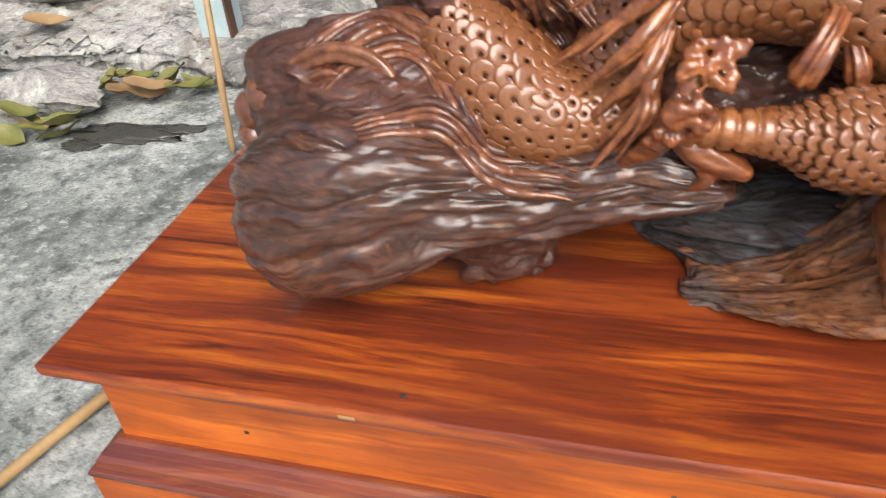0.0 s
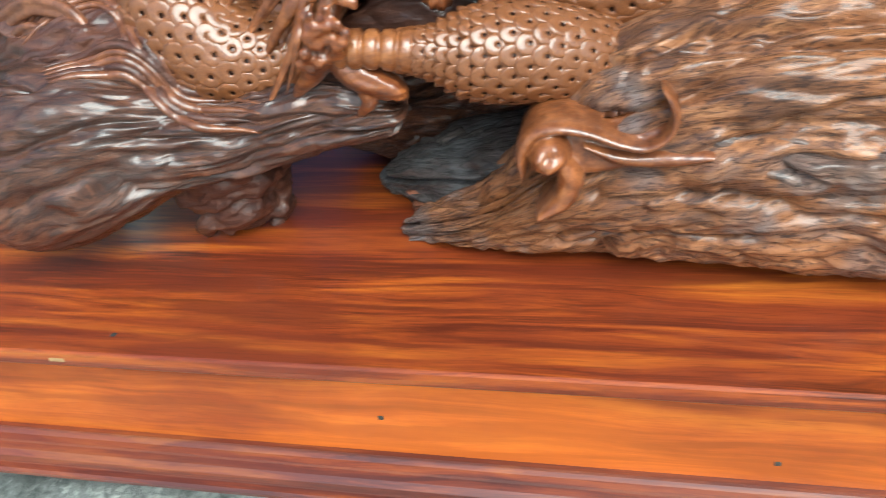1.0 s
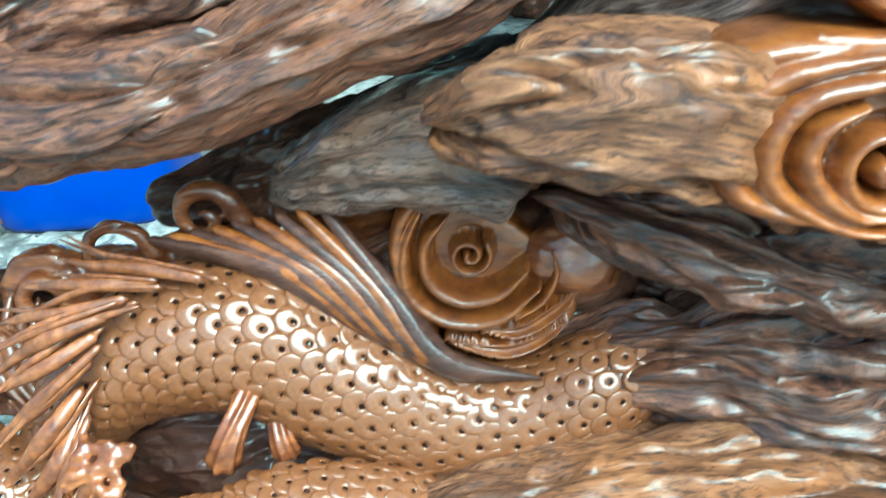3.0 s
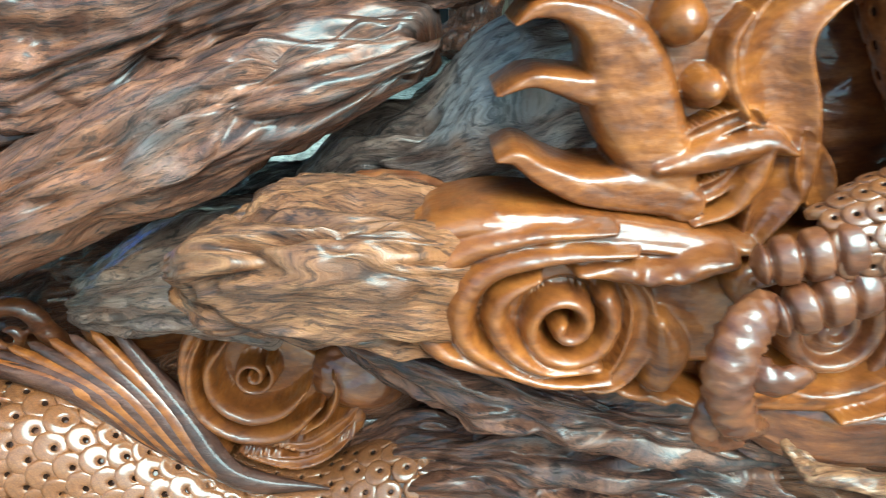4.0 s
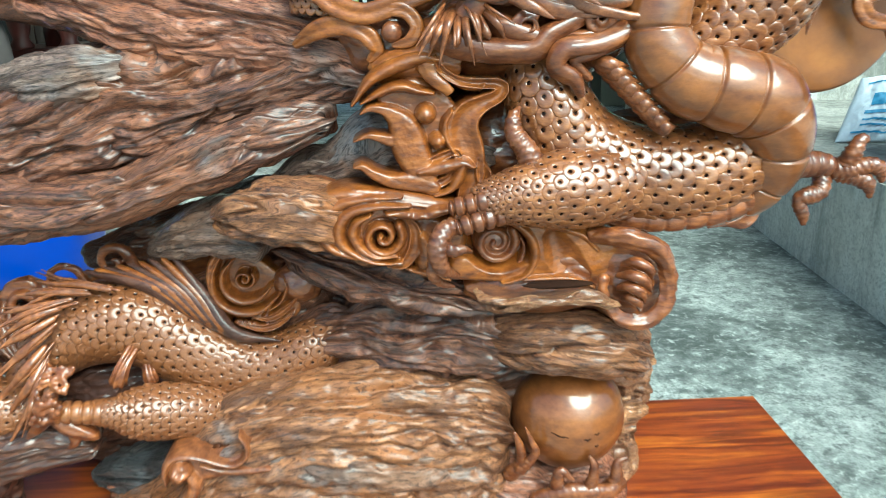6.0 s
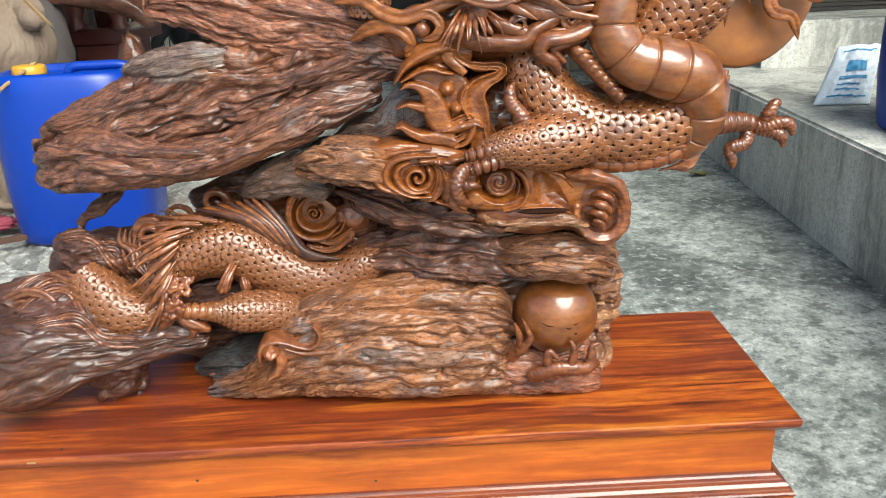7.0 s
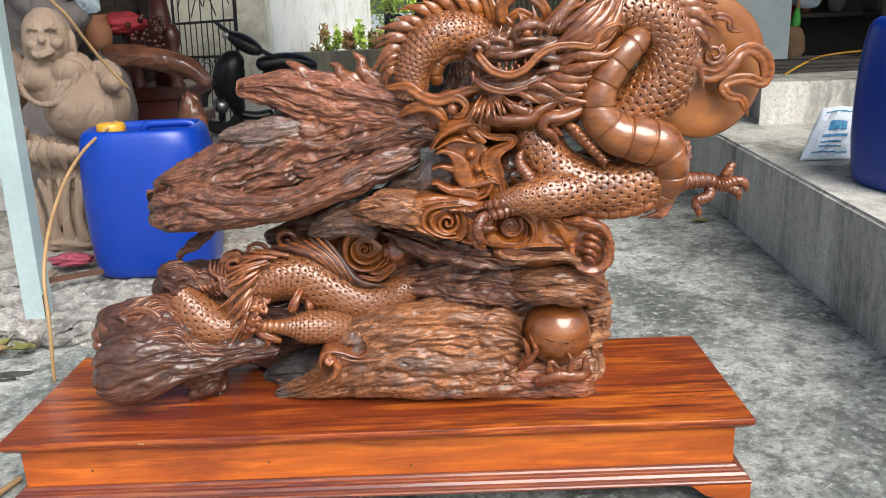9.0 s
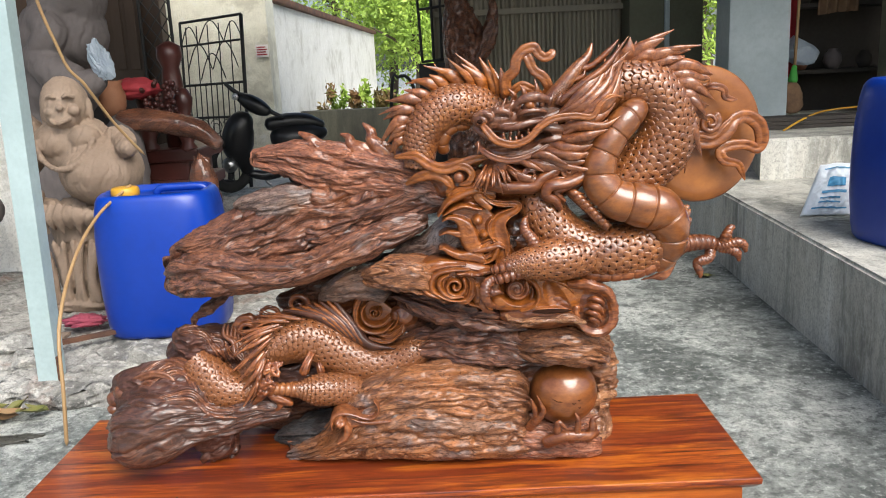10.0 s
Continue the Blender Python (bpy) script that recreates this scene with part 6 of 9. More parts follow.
face.cut("round", 0.022, 0.014, [(1.074, 0.661, 0.0028), (1.095, 0.665, 0.0047), (1.134, 0.657, 0.0056), (1.158, 0.636, 0.0061), (1.162, 0.61, 0.0056), (1.15, 0.59, 0.0038), (1.123, 0.582, 0.0019)])
face.cut("cut", 0, 0.012, [(1.184, 0.635, 0.0141), (1.197, 0.61, 0.0211), (1.219, 0.588, 0.0118)])
face.cut("round", 0.022, 0.012, [(1.143, 0.585, 0.0019), (1.178, 0.586, 0.0038), (1.209, 0.584, 0.0038), (1.235, 0.571, 0.0019)])
face.cut("round", 0.022, 0.012, [(1.147, 0.656, 0.0028), (1.181, 0.65, 0.0047), (1.216, 0.639, 0.0047), (1.237, 0.619, 0.0028)])
face.build("cloud_face", M_GOLD, "smooth orange carved face with a round hollow", 5)
boss = Relief(1.075, 1.17, 0.575, 0.67, 0.108, 0.0009)
boss.cut("round", 0, 0.024, [(1.116, 0.63, 0.0273)])
boss.cut("spiral", 0.012, 0.016, [(1.116, 0.631, 0.0254)])
boss.cut("round", 0.01, 0.01, [(1.143, 0.643, 0.0014), (1.151, 0.619, 0.0038), (1.139, 0.595, 0.0042), (1.114, 0.589, 0.0019)])
boss.build("boss", M_CARVED, "dark carved spiral boss in a hollow", 7)
MASS.setdefault(("cloud", M_CARVED.name), []).append(blob((1.175, 0.115, 0.568), (0.10, 0.04, 0.04), 24, 34, 0.08, 3.0, 67))
# scroll at the right end
band([(1.222, 0.08, 0.638, 0.009), (1.266, 0.055, 0.640, 0.013), (1.302, 0.055, 0.624, 0.013), (1.319, 0.06, 0.586, 0.013), (1.316, 0.06, 0.552, 0.012), (1.293, 0.06, 0.532, 0.012), (1.260, 0.055, 0.540, 0.011), (1.240, 0.055, 0.568, 0.009), (1.240, 0.06, 0.596, 0.007)], M_CARVED, rings=110)
for k, (a, b, c, d) in enumerate((((1.262, 0.066, 0.604), (1.274, 0.048, 0.612), (1.290, 0.046, 0.604), (1.298, 0.058, 0.588)), ((1.256, 0.066, 0.590), (1.268, 0.042, 0.598), (1.284, 0.040, 0.592), (1.296, 0.054, 0.574)), ((1.258, 0.066, 0.574), (1.266, 0.044, 0.584), (1.280, 0.040, 0.578), (1.290, 0.054, 0.560)), ((1.264, 0.068, 0.560), (1.270, 0.050, 0.568), (1.280, 0.048, 0.562), (1.286, 0.058, 0.548)))):
    strand([(*a, 0.003), (*b, 0.0068), (*c, 0.0062), (*d, 0.002)], M_CARVED, 0.8, "fold_ridge", rings=30, segs=14)
MASS.setdefault(("cloud", M_CARVED.name), []).append(blob((1.279, 0.108, 0.576), (0.050, 0.044, 0.064), 24, 30, 0.05, 3.0, 64))
# lips of the slit
log("driftwood_log", [(1.082, 0.06, 0.585, 0.009), (1.11, 0.045, 0.569, 0.013), (1.162, 0.035, 0.572, 0.012), (1.225, 0.04, 0.571, 0.011), (1.26, 0.05, 0.556, 0.006)], M_LOG_PALE, 120, 60, 0.25, seed=58, strands=5)
# solid near-black body painted as the shade of an open slit
put("slit", blob((1.186, 0.056, 0.586), (0.042, 0.010, 0.0042), 14, 30, 0.1, 4.0, 65), M_HOLE_SHADE, carving, "near-black body standing in for the shaded slit between the lips")

# -- orange flames under the head
flames = Relief(0.945, 1.14, 0.67, 0.86, 0.115, 0.0010)
flames.cut("flat", 0, 0.008, [(0.998, 0.794, 0.0162), (1.026, 0.793, 0.0297), (1.048, 0.769, 0.0324), (1.062, 0.739, 0.0281), (1.076, 0.709, 0.0216)])
flames.cut("flat", 0.004, 0.022, [(1.042, 0.696, 0.0106), (1.029, 0.721, 0.0188), (1.019, 0.744, 0.0223), (1.014, 0.764, 0.0194), (1.005, 0.778, 0.0129), (0.99, 0.788, 0.007), (0.975, 0.79, 0.0047), (0.964, 0.784, 0.0012)])
flames.cut("flat", 0.004, 0.02, [(1.021, 0.752, 0.0141), (0.998, 0.753, 0.0088), (0.983, 0.757, 0.0059), (0.971, 0.759, 0.0041), (0.955, 0.753, 0.0012)])
flames.cut("flat", 0.006, 0.021, [(1.046, 0.697, 0.0082), (1.02, 0.704, 0.0123), (0.995, 0.707, 0.0094), (0.975, 0.716, 0.007), (0.964, 0.724, 0.0053), (0.954, 0.724, 0.0018)])
flames.cut("round", 0.012, 0.018, [(1.028, 0.716, 0.0047), (1.047, 0.719, 0.0094), (1.064, 0.722, 0.0094), (1.08, 0.725, 0.0076), (1.092, 0.72, 0.0024)])
flames.cut("round", 0.012, 0.018, [(1.08, 0.723, 0.0047), (1.074, 0.707, 0.0082), (1.064, 0.694, 0.0047), (1.046, 0.688, 0.0024)])
flames.cut("scoop", 0.012, 0.014, [(1.032, 0.69, 0.0024), (1.043, 0.698, 0.0053), (1.059, 0.705, 0.0053), (1.069, 0.715, 0.0024)])
flames.cut("scoop", 0.006, 0.022, [(1.078, 0.679, 0.0073), (1.089, 0.706, 0.016), (1.086, 0.736, 0.0197), (1.08, 0.763, 0.0189), (1.086, 0.781, 0.016), (1.102, 0.792, 0.0109), (1.118, 0.799, 0.0087), (1.126, 0.808, 0.008), (1.119, 0.814, 0.0073), (1.096, 0.815, 0.0066), (1.073, 0.819, 0.0058), (1.055, 0.832, 0.0051), (1.05, 0.847, 0.0029)])
flames.cut("scoop", 0.01, 0.016, [(1.098, 0.728, 0.0029), (1.104, 0.708, 0.0106), (1.11, 0.693, 0.007), (1.119, 0.685, 0.0024)])
flames.cut("round", 0.004, 0.02, [(0.965, 0.795, 0.0018), (0.98, 0.803, 0.0047), (0.998, 0.811, 0.0059), (1.013, 0.813, 0.0065), (1.031, 0.808, 0.0053), (1.047, 0.805, 0.0029)])
flames.cut("round", 0.008, 0.018, [(1.067, 0.784, 0.0029), (1.06, 0.771, 0.0053), (1.061, 0.754, 0.0059), (1.069, 0.738, 0.0029)])
flames.cut("round", 0.01, 0.022, [(1.038, 0.782, 0.0123)])
flames.cut("round", 0.008, 0.022, [(1.051, 0.751, 0.0106)])
flames.cut("scoop", 0.012, 0.016, [(1.033, 0.723, 0.0018), (1.047, 0.73, 0.0053), (1.069, 0.738, 0.0047), (1.077, 0.734, 0.0018)])
flames.cut("round", 0.002, 0.02, [(0.955, 0.793, 0.0024), (0.977, 0.82, 0.007), (1.005, 0.835, 0.0094), (1.037, 0.844, 0.0082), (1.055, 0.841, 0.0035)])
flames.cut("round", 0.002, 0.018, [(1.05, 0.832, 0.0024), (1.077, 0.814, 0.0053), (1.098, 0.809, 0.0047), (1.105, 0.813, 0.0024)])
flames.build("cloud_flame", M_GOLD, "orange carved flame tongues and winding ribbons", 9)
for pts in (
    [(0.974, 0.14, 0.824, 0.016), (1.004, 0.12, 0.835, 0.02), (1.046, 0.11, 0.84, 0.019), (1.081, 0.1, 0.834, 0.011)],
    [(1.049, 0.13, 0.886, 0.012), (1.041, 0.11, 0.853, 0.015), (1.045, 0.1, 0.83, 0.013), (1.068, 0.095, 0.803, 0.007)],
):
    strand(pts, M_GOLD, 0.5, "flame", rings=56, segs=16)
MASS.setdefault(("cloud", M_CARVED.name), []).append(blob((1.000, 0.165, 0.862), (0.060, 0.035, 0.045), 24, 32, 0.12, 3.0, 49))
for pts in (
    [(0.866, 0.150, 0.918, 0.004), (0.910, 0.135, 0.920, 0.010), (0.943, 0.125, 0.900, 0.012), (0.974, 0.118, 0.892, 0.012), (1.009, 0.115, 0.901, 0.011), (1.041, 0.112, 0.911, 0.009), (1.072, 0.110, 0.914, 0.003)],
    [(0.887, 0.160, 0.856, 0.004), (0.917, 0.140, 0.874, 0.011), (0.949, 0.130, 0.880, 0.012), (0.972, 0.125, 0.871, 0.011), (0.985, 0.125, 0.853, 0.009), (0.974, 0.130, 0.838, 0.003)],
    [(0.978, 0.130, 0.884, 0.005), (0.998, 0.116, 0.896, 0.008), (1.020, 0.112, 0.893, 0.0085), (1.031, 0.110, 0.877, 0.008), (1.022, 0.110, 0.862, 0.007), (1.002, 0.115, 0.857, 0.003)],
):
    put("cloud_ribbon", tube(pts, 90, 22, ribbon, 0.7), M_GOLD, carving, "wavy carved cloud ribbon")
put("bead", blob((1.003, 0.115, 0.872), (0.012, 0.010, 0.012), 14, 18, 0.02), M_CARVED, carving)

# -- great dragon: body, belly, legs
LOOP = [(0.918, 0.17, 0.897, 0.032), (0.923, 0.17, 0.942, 0.038), (0.94, 0.17, 0.981, 0.043), (0.973, 0.17, 1.011, 0.047), (1.017, 0.17, 1.021, 0.047), (1.062, 0.18, 1.009, 0.045), (1.105, 0.19, 0.982, 0.042)]
loop = put("dragon_loop", tube(core(LOOP), 90, 48), M_ROOT, carving, "arched golden-brown scaled coil of the body")
scales(loop, LOOP, 0.0085, 108, 1, True)
put("loop_belly", tube([(0.975, 0.175, 0.917, 0.013), (0.972, 0.165, 0.945, 0.0145), (0.984, 0.160, 0.969, 0.0150), (1.010, 0.160, 0.980, 0.0145), (1.034, 0.165, 0.974, 0.012)], 120, 24, ringed(0.10, 0.026)), M_BELLY, carving, "smooth ringed underside of the coil")
BACK = [(1.249, 0.17, 0.957, 0.037), (1.296, 0.16, 1.015, 0.047), (1.354, 0.15, 1.046, 0.052), (1.412, 0.145, 1.036, 0.057), (1.45, 0.14, 0.985, 0.06), (1.438, 0.14, 0.919, 0.063), (1.389, 0.145, 0.867, 0.06), (1.332, 0.16, 0.831, 0.053)]
back = put("dragon_back", tube(core(BACK), 120, 52), M_ROOT, carving, "scaled neck and back of the dragon")
scales(back, BACK, 0.0115, 112, 1, True, lift=1.0)
LOWER = [(1.172, 0.14, 0.842, 0.042), (1.181, 0.125, 0.792, 0.049), (1.214, 0.12, 0.738, 0.054), (1.274, 0.115, 0.705, 0.057), (1.341, 0.115, 0.699, 0.058), (1.403, 0.12, 0.713, 0.055), (1.446, 0.125, 0.747, 0.048), (1.454, 0.13, 0.787, 0.038)]
lower = put("dragon_body", tube(core(LOWER), 120, 52), M_ROOT, carving, "scaled lower body of the dragon")
scales(lower, LOWER, 0.0115, 112, -1, True)
BELLY = [(1.389, 0.115, 1.008, 0.018), (1.362, 0.092, 0.99, 0.028), (1.325, 0.082, 0.953, 0.031), (1.296, 0.076, 0.904, 0.033), (1.293, 0.072, 0.856, 0.036), (1.325, 0.07, 0.819, 0.04), (1.373, 0.072, 0.804, 0.045), (1.419, 0.078, 0.787, 0.047), (1.445, 0.085, 0.738, 0.037), (1.436, 0.1, 0.686, 0.028), (1.407, 0.11, 0.657, 0.018)]
put("dragon_belly", tube(BELLY, 420, 44, ringed(0.09, 0.046)), M_BELLY, carving, "smooth ringed belly plates of the dragon")
put("belly_edge", tube([(1.446, 0.1, 0.7, 0.015), (1.403, 0.095, 0.666, 0.018), (1.341, 0.09, 0.653, 0.016), (1.281, 0.09, 0.653, 0.014), (1.233, 0.09, 0.666, 0.009)], 120, 20, ringed(0.12, 0.024)), M_CARVED, carving)
FORELEG = [(1.257, 0.09, 0.697, 0.042), (1.2, 0.07, 0.697, 0.046), (1.151, 0.06, 0.694, 0.037), (1.112, 0.055, 0.69, 0.026), (1.091, 0.052, 0.687, 0.018)]
foreleg = put("dragon_foreleg", tube(core(FORELEG), 60, 44), M_ROOT, carving)
scales(foreleg, FORELEG, 0.0108, 110, 1, True)
put("dragon_shin", tube([(1.138, 0.052, 0.697, 0.013), (1.098, 0.042, 0.692, 0.012), (1.058, 0.045, 0.684, 0.010)], 130, 24, ringed(0.34, 0.0125)), M_CARVED, carving, "shin cut with dark rings")
for pts in (
    [(1.069, 0.045, 0.667, 0.01), (1.052, 0.03, 0.661, 0.011), (1.044, 0.022, 0.643, 0.011), (1.05, 0.025, 0.621, 0.009), (1.068, 0.04, 0.606, 0.004)],
    [(1.052, 0.03, 0.647, 0.009), (1.061, 0.02, 0.643, 0.007), (1.073, 0.02, 0.644, 0.005), (1.083, 0.03, 0.638, 0.002)],
    [(1.045, 0.03, 0.632, 0.008), (1.039, 0.03, 0.615, 0.007), (1.047, 0.04, 0.599, 0.005), (1.064, 0.05, 0.59, 0.002)],
):
    strand(pts, M_CARVED, 0.85, "toe", rings=30, segs=16)
put("dragon_shin", tube([(1.132, 0.048, 0.678, 0.012), (1.093, 0.038, 0.671, 0.012), (1.064, 0.038, 0.662, 0.01)], 130, 24, ringed(0.34, 0.0125)), M_CARVED, carving, "shin cut with dark rings")
strand([(1.158, 0.065, 0.717, 0.018), (1.149, 0.065, 0.742, 0.013), (1.136, 0.07, 0.761, 0.011), (1.135, 0.075, 0.779, 0.008), (1.143, 0.08, 0.79, 0.002)], M_CARVED, 0.9, "elbow_spur", rings=30, segs=16)
for i in range(9):
    f = i / 8
    a = Vector((1.232, 0.085, 0.829)).lerp(Vector((1.303, 0.08, 0.758)), f)
    b = Vector((1.255, 0.07, 0.854)).lerp(Vector((1.31, 0.065, 0.787)), f)
    strand([(*(a + Vector((-0.012, 0.012, 0.010))), 0.005), (*(a.lerp(b, 0.4) + Vector((-0.004, -0.012, -0.004))), 0.0085), (*(b + Vector((0.006, 0, -0.022))), 0.001)], M_MANE, 0.5, rings=30, segs=16)
# right hind leg with open claws
HIND = [(1.419, 0.16, 0.688, 0.031), (1.458, 0.175, 0.682, 0.026), (1.49, 0.19, 0.683, 0.023)]
hind = put("dragon_hindleg", tube(core(HIND), 40, 32), M_ROOT, carving)
scales(hind, HIND, 0.008, 100, 1, True)
put("dragon_shin", tube([(1.479, 0.185, 0.683, 0.02), (1.521, 0.2, 0.687, 0.019), (1.56, 0.21, 0.685, 0.017), (1.585, 0.215, 0.678, 0.015)], 70, 24, ringed(0.16, 0.0155)), M_CARVED, carving, "shin cut with dark rings")
for pts in (
    [(1.577, 0.215, 0.678, 0.015), (1.596, 0.21, 0.681, 0.014), (1.602, 0.2, 0.701, 0.012), (1.61, 0.2, 0.717, 0.009), (1.62, 0.2, 0.719, 0.005)],
    [(1.577, 0.215, 0.678, 0.015), (1.604, 0.205, 0.677, 0.014), (1.628, 0.2, 0.684, 0.011), (1.642, 0.2, 0.676, 0.01), (1.647, 0.2, 0.66, 0.004)],
    [(1.585, 0.215, 0.673, 0.014), (1.61, 0.205, 0.668, 0.012), (1.627, 0.2, 0.658, 0.011), (1.633, 0.2, 0.639, 0.003)],
    [(1.572, 0.215, 0.673, 0.014), (1.565, 0.205, 0.649, 0.012), (1.545, 0.2, 0.644, 0.012), (1.535, 0.2, 0.639, 0.009), (1.543, 0.2, 0.62, 0.009), (1.546, 0.2, 0.604, 0.003)],
):
    strand(pts, M_CARVED, 0.9, "claw", rings=30, segs=14)
for i in range(5):
    strand([(1.475, 0.18, 0.665, 0.008), (*(Vector((1.464, 0.175, 0.643)) + Vector((0.004 * i, 0.004 * i, 0))), 0.007), (*(Vector((1.442, 0.17, 0.624)) + Vector((0.003 * i, 0, -0.002 * i))), 0.005), (*(Vector((1.401, 0.165, 0.615)) + Vector((0.006 * i, 0.004 * i, 0.002 * (i % 2)))), 0.001)], M_CARVED, 0.8, "leg_tassel")

# -- dragon: head
head_forms = [
    tube([(1.046, 0.1, 0.981, 0.014), (1.068, 0.1, 0.989, 0.024), (1.101, 0.105, 0.992, 0.03), (1.141, 0.115, 0.998, 0.035), (1.183, 0.125, 0.995, 0.04), (1.232, 0.14, 0.986, 0.043), (1.283, 0.155, 0.986, 0.041)], 90, 40, bark(0.10, 8, 2.5, 103)),
    tube([(1.059, 0.1, 0.932, 0.007), (1.084, 0.09, 0.922, 0.014), (1.125, 0.09, 0.918, 0.018), (1.173, 0.1, 0.924, 0.023), (1.229, 0.12, 0.936, 0.027)], 60, 30, bark(0.14, 9, 2.5, 105)),
    tube([(1.063, 0.085, 0.938, 0.004), (1.084, 0.08, 0.941, 0.007), (1.113, 0.085, 0.94, 0.008), (1.156, 0.1, 0.946, 0.008)], 40, 18),
    blob((1.053, 0.082, 0.994), (0.019, 0.017, 0.016), 20, 24, 0.14, 3.0, 6),
    tube([(1.035, 0.09, 0.985, 0.004), (1.042, 0.078, 1.001, 0.007), (1.058, 0.07, 1.008, 0.008), (1.073, 0.068, 1, 0.007), (1.071, 0.068, 0.989, 0.005)], 40, 12),
    tube([(1.069, 0.08, 1.002, 0.005), (1.086, 0.074, 1.011, 0.008), (1.104, 0.072, 1.008, 0.007), (1.115, 0.075, 0.998, 0.005)], 30, 12),
    tube([(1.115, 0.085, 1.009, 0.005), (1.134, 0.07, 1.029, 0.009), (1.164, 0.07, 1.035, 0.011), (1.199, 0.082, 1.025, 0.006)], 40, 14),
    tube([(1.123, 0.085, 0.997, 0.005), (1.142, 0.07, 1.006, 0.006), (1.168, 0.07, 1.007, 0.006), (1.189, 0.08, 1.001, 0.004)], 40, 12),
    tube([(1.085, 0.085, 0.976, 0.006), (1.113, 0.072, 0.976, 0.008), (1.148, 0.072, 0.983, 0.009), (1.183, 0.082, 0.985, 0.007)], 40, 14),
    tube([(1.154, 0.085, 0.966, 0.007), (1.182, 0.075, 0.972, 0.011), (1.212, 0.08, 0.966, 0.011), (1.236, 0.09, 0.952, 0.006)], 40, 14),
    tube([(1.166, 0.09, 0.941, 0.007), (1.194, 0.078, 0.948, 0.009), (1.224, 0.085, 0.948, 0.009), (1.249, 0.095, 0.939, 0.005)], 40, 14),
    tube([(1.037, 0.095, 0.982, 0.006), (1.052, 0.08, 0.966, 0.007), (1.074, 0.072, 0.953, 0.007), (1.112, 0.068, 0.944, 0.007), (1.147, 0.07, 0.95, 0.007), (1.174, 0.075, 0.967, 0.007), (1.207, 0.085, 0.985, 0.007), (1.248, 0.09, 0.994, 0.006), (1.286, 0.095, 0.99, 0.004)], 90, 14),
    tube([(1.045, 0.1, 0.949, 0.004), (1.062, 0.085, 0.928, 0.006), (1.088, 0.08, 0.911, 0.007), (1.123, 0.08, 0.903, 0.006), (1.165, 0.09, 0.906, 0.004)], 60, 12),
]
for k in range(9):
    f = k / 8
    q = Vector((1.076, 0.078, 1.004)).lerp(Vector((1.207, 0.085, 1.016)), f)
    head_forms.append(tube([(*q, 0.006), (*(q + Vector((0.004, -0.008, 0.012))), 0.005), (*(q + Vector((0.012, -0.004, 0.026 + 0.006 * (k % 2)))), 0.001)], 20, 8))
fuse("head", head_forms, M_HEAD, carving, "carved dragon head with open jaws", 0.0016, 1, 15, 0.0022, 90, 1.0)
put("whisker", tube([(1.053, 0.066, 0.986, 0.006), (1.066, 0.058, 0.968, 0.0085), (1.082, 0.054, 0.952, 0.0085), (1.114, 0.052, 0.943, 0.008), (1.145, 0.052, 0.953, 0.0075), (1.171, 0.054, 0.977, 0.0075), (1.199, 0.056, 0.991, 0.0075), (1.240, 0.058, 0.994, 0.007), (1.275, 0.058, 0.991, 0.0065), (1.291, 0.058, 1.014, 0.006), (1.312, 0.060, 1.029, 0.005), (1.336, 0.064, 1.029, 0.0008)], 130, 18, ribbon, 0.7), M_GOLD, carving, "long orange whisker sweeping back from the snout")
put("lower_lip", tube([(1.040, 0.090, 0.947, 0.003), (1.056, 0.076, 0.929, 0.0065), (1.078, 0.070, 0.916, 0.007), (1.114, 0.070, 0.909, 0.007), (1.157, 0.074, 0.920, 0.006), (1.191, 0.080, 0.938, 0.003)], 70, 16, ribbon, 0.8), M_CARVED, carving)
# near-black bump painted as the nostril's shade
put("nostril", blob((1.049, 0.064, 0.991), (0.0062, 0.004, 0.0045), 12, 16, 0.05), M_HOLE_SHADE, carving)
for x, z, k in ((1.043, 0.952, 1.5), (1.097, 0.957, 1.0), (1.108, 0.958, 0.8), (1.120, 0.959, 0.9), (1.132, 0.961, 0.7), (1.146, 0.966, 0.6)):
    strand([(x, 0.062, z, 0.0036), (x + 0.001, 0.056, z - 0.008 * k, 0.0028), (x - 0.002, 0.056, z - 0.017 * k, 0.0005)], M_MANE, 0.9, "tooth", rings=10, segs=8)
for pts in ([(1.151, 0.070, 0.914, 0.004), (1.179, 0.056, 0.919, 0.008), (1.225, 0.055, 0.896, 0.0008)], [(1.188, 0.068, 0.922, 0.004), (1.235, 0.054, 0.914, 0.009), (1.268, 0.056, 0.917, 0.0008)], [(1.221, 0.066, 0.943, 0.004), (1.262, 0.050, 0.953, 0.009), (1.306, 0.052, 0.964, 0.0008)], [(1.128, 0.072, 0.906, 0.004), (1.150, 0.060, 0.898, 0.006), (1.176, 0.060, 0.884, 0.0008)]):
    strand(pts, M_MANE, 0.35, "cheek_blade", rings=30, segs=16)
put("eye", blob((1.151, 0.07, 1.019), (0.010, 0.009, 0.009), 16, 20, 0.03), M_GOLD, carving)
for x, tooth in ((890, 1.0), (903, 0.6), (917, 0.8), (934, 0.5)):
    a, b = Vector((1.093, 0.077, 0.965)), Vector((1.152, 0.083, 0.972))
    f = (x - 888) / 50
    q = a.lerp(b, f)
    strand([(*q, 0.0045), (*(q + Vector((0.001, -0.003, -0.008 * tooth))), 0.0035), (*(q + Vector((-0.003, -0.001, -0.019 * tooth))), 0.0006)], M_CARVED, 0.9, "tooth", rings=10, segs=8)
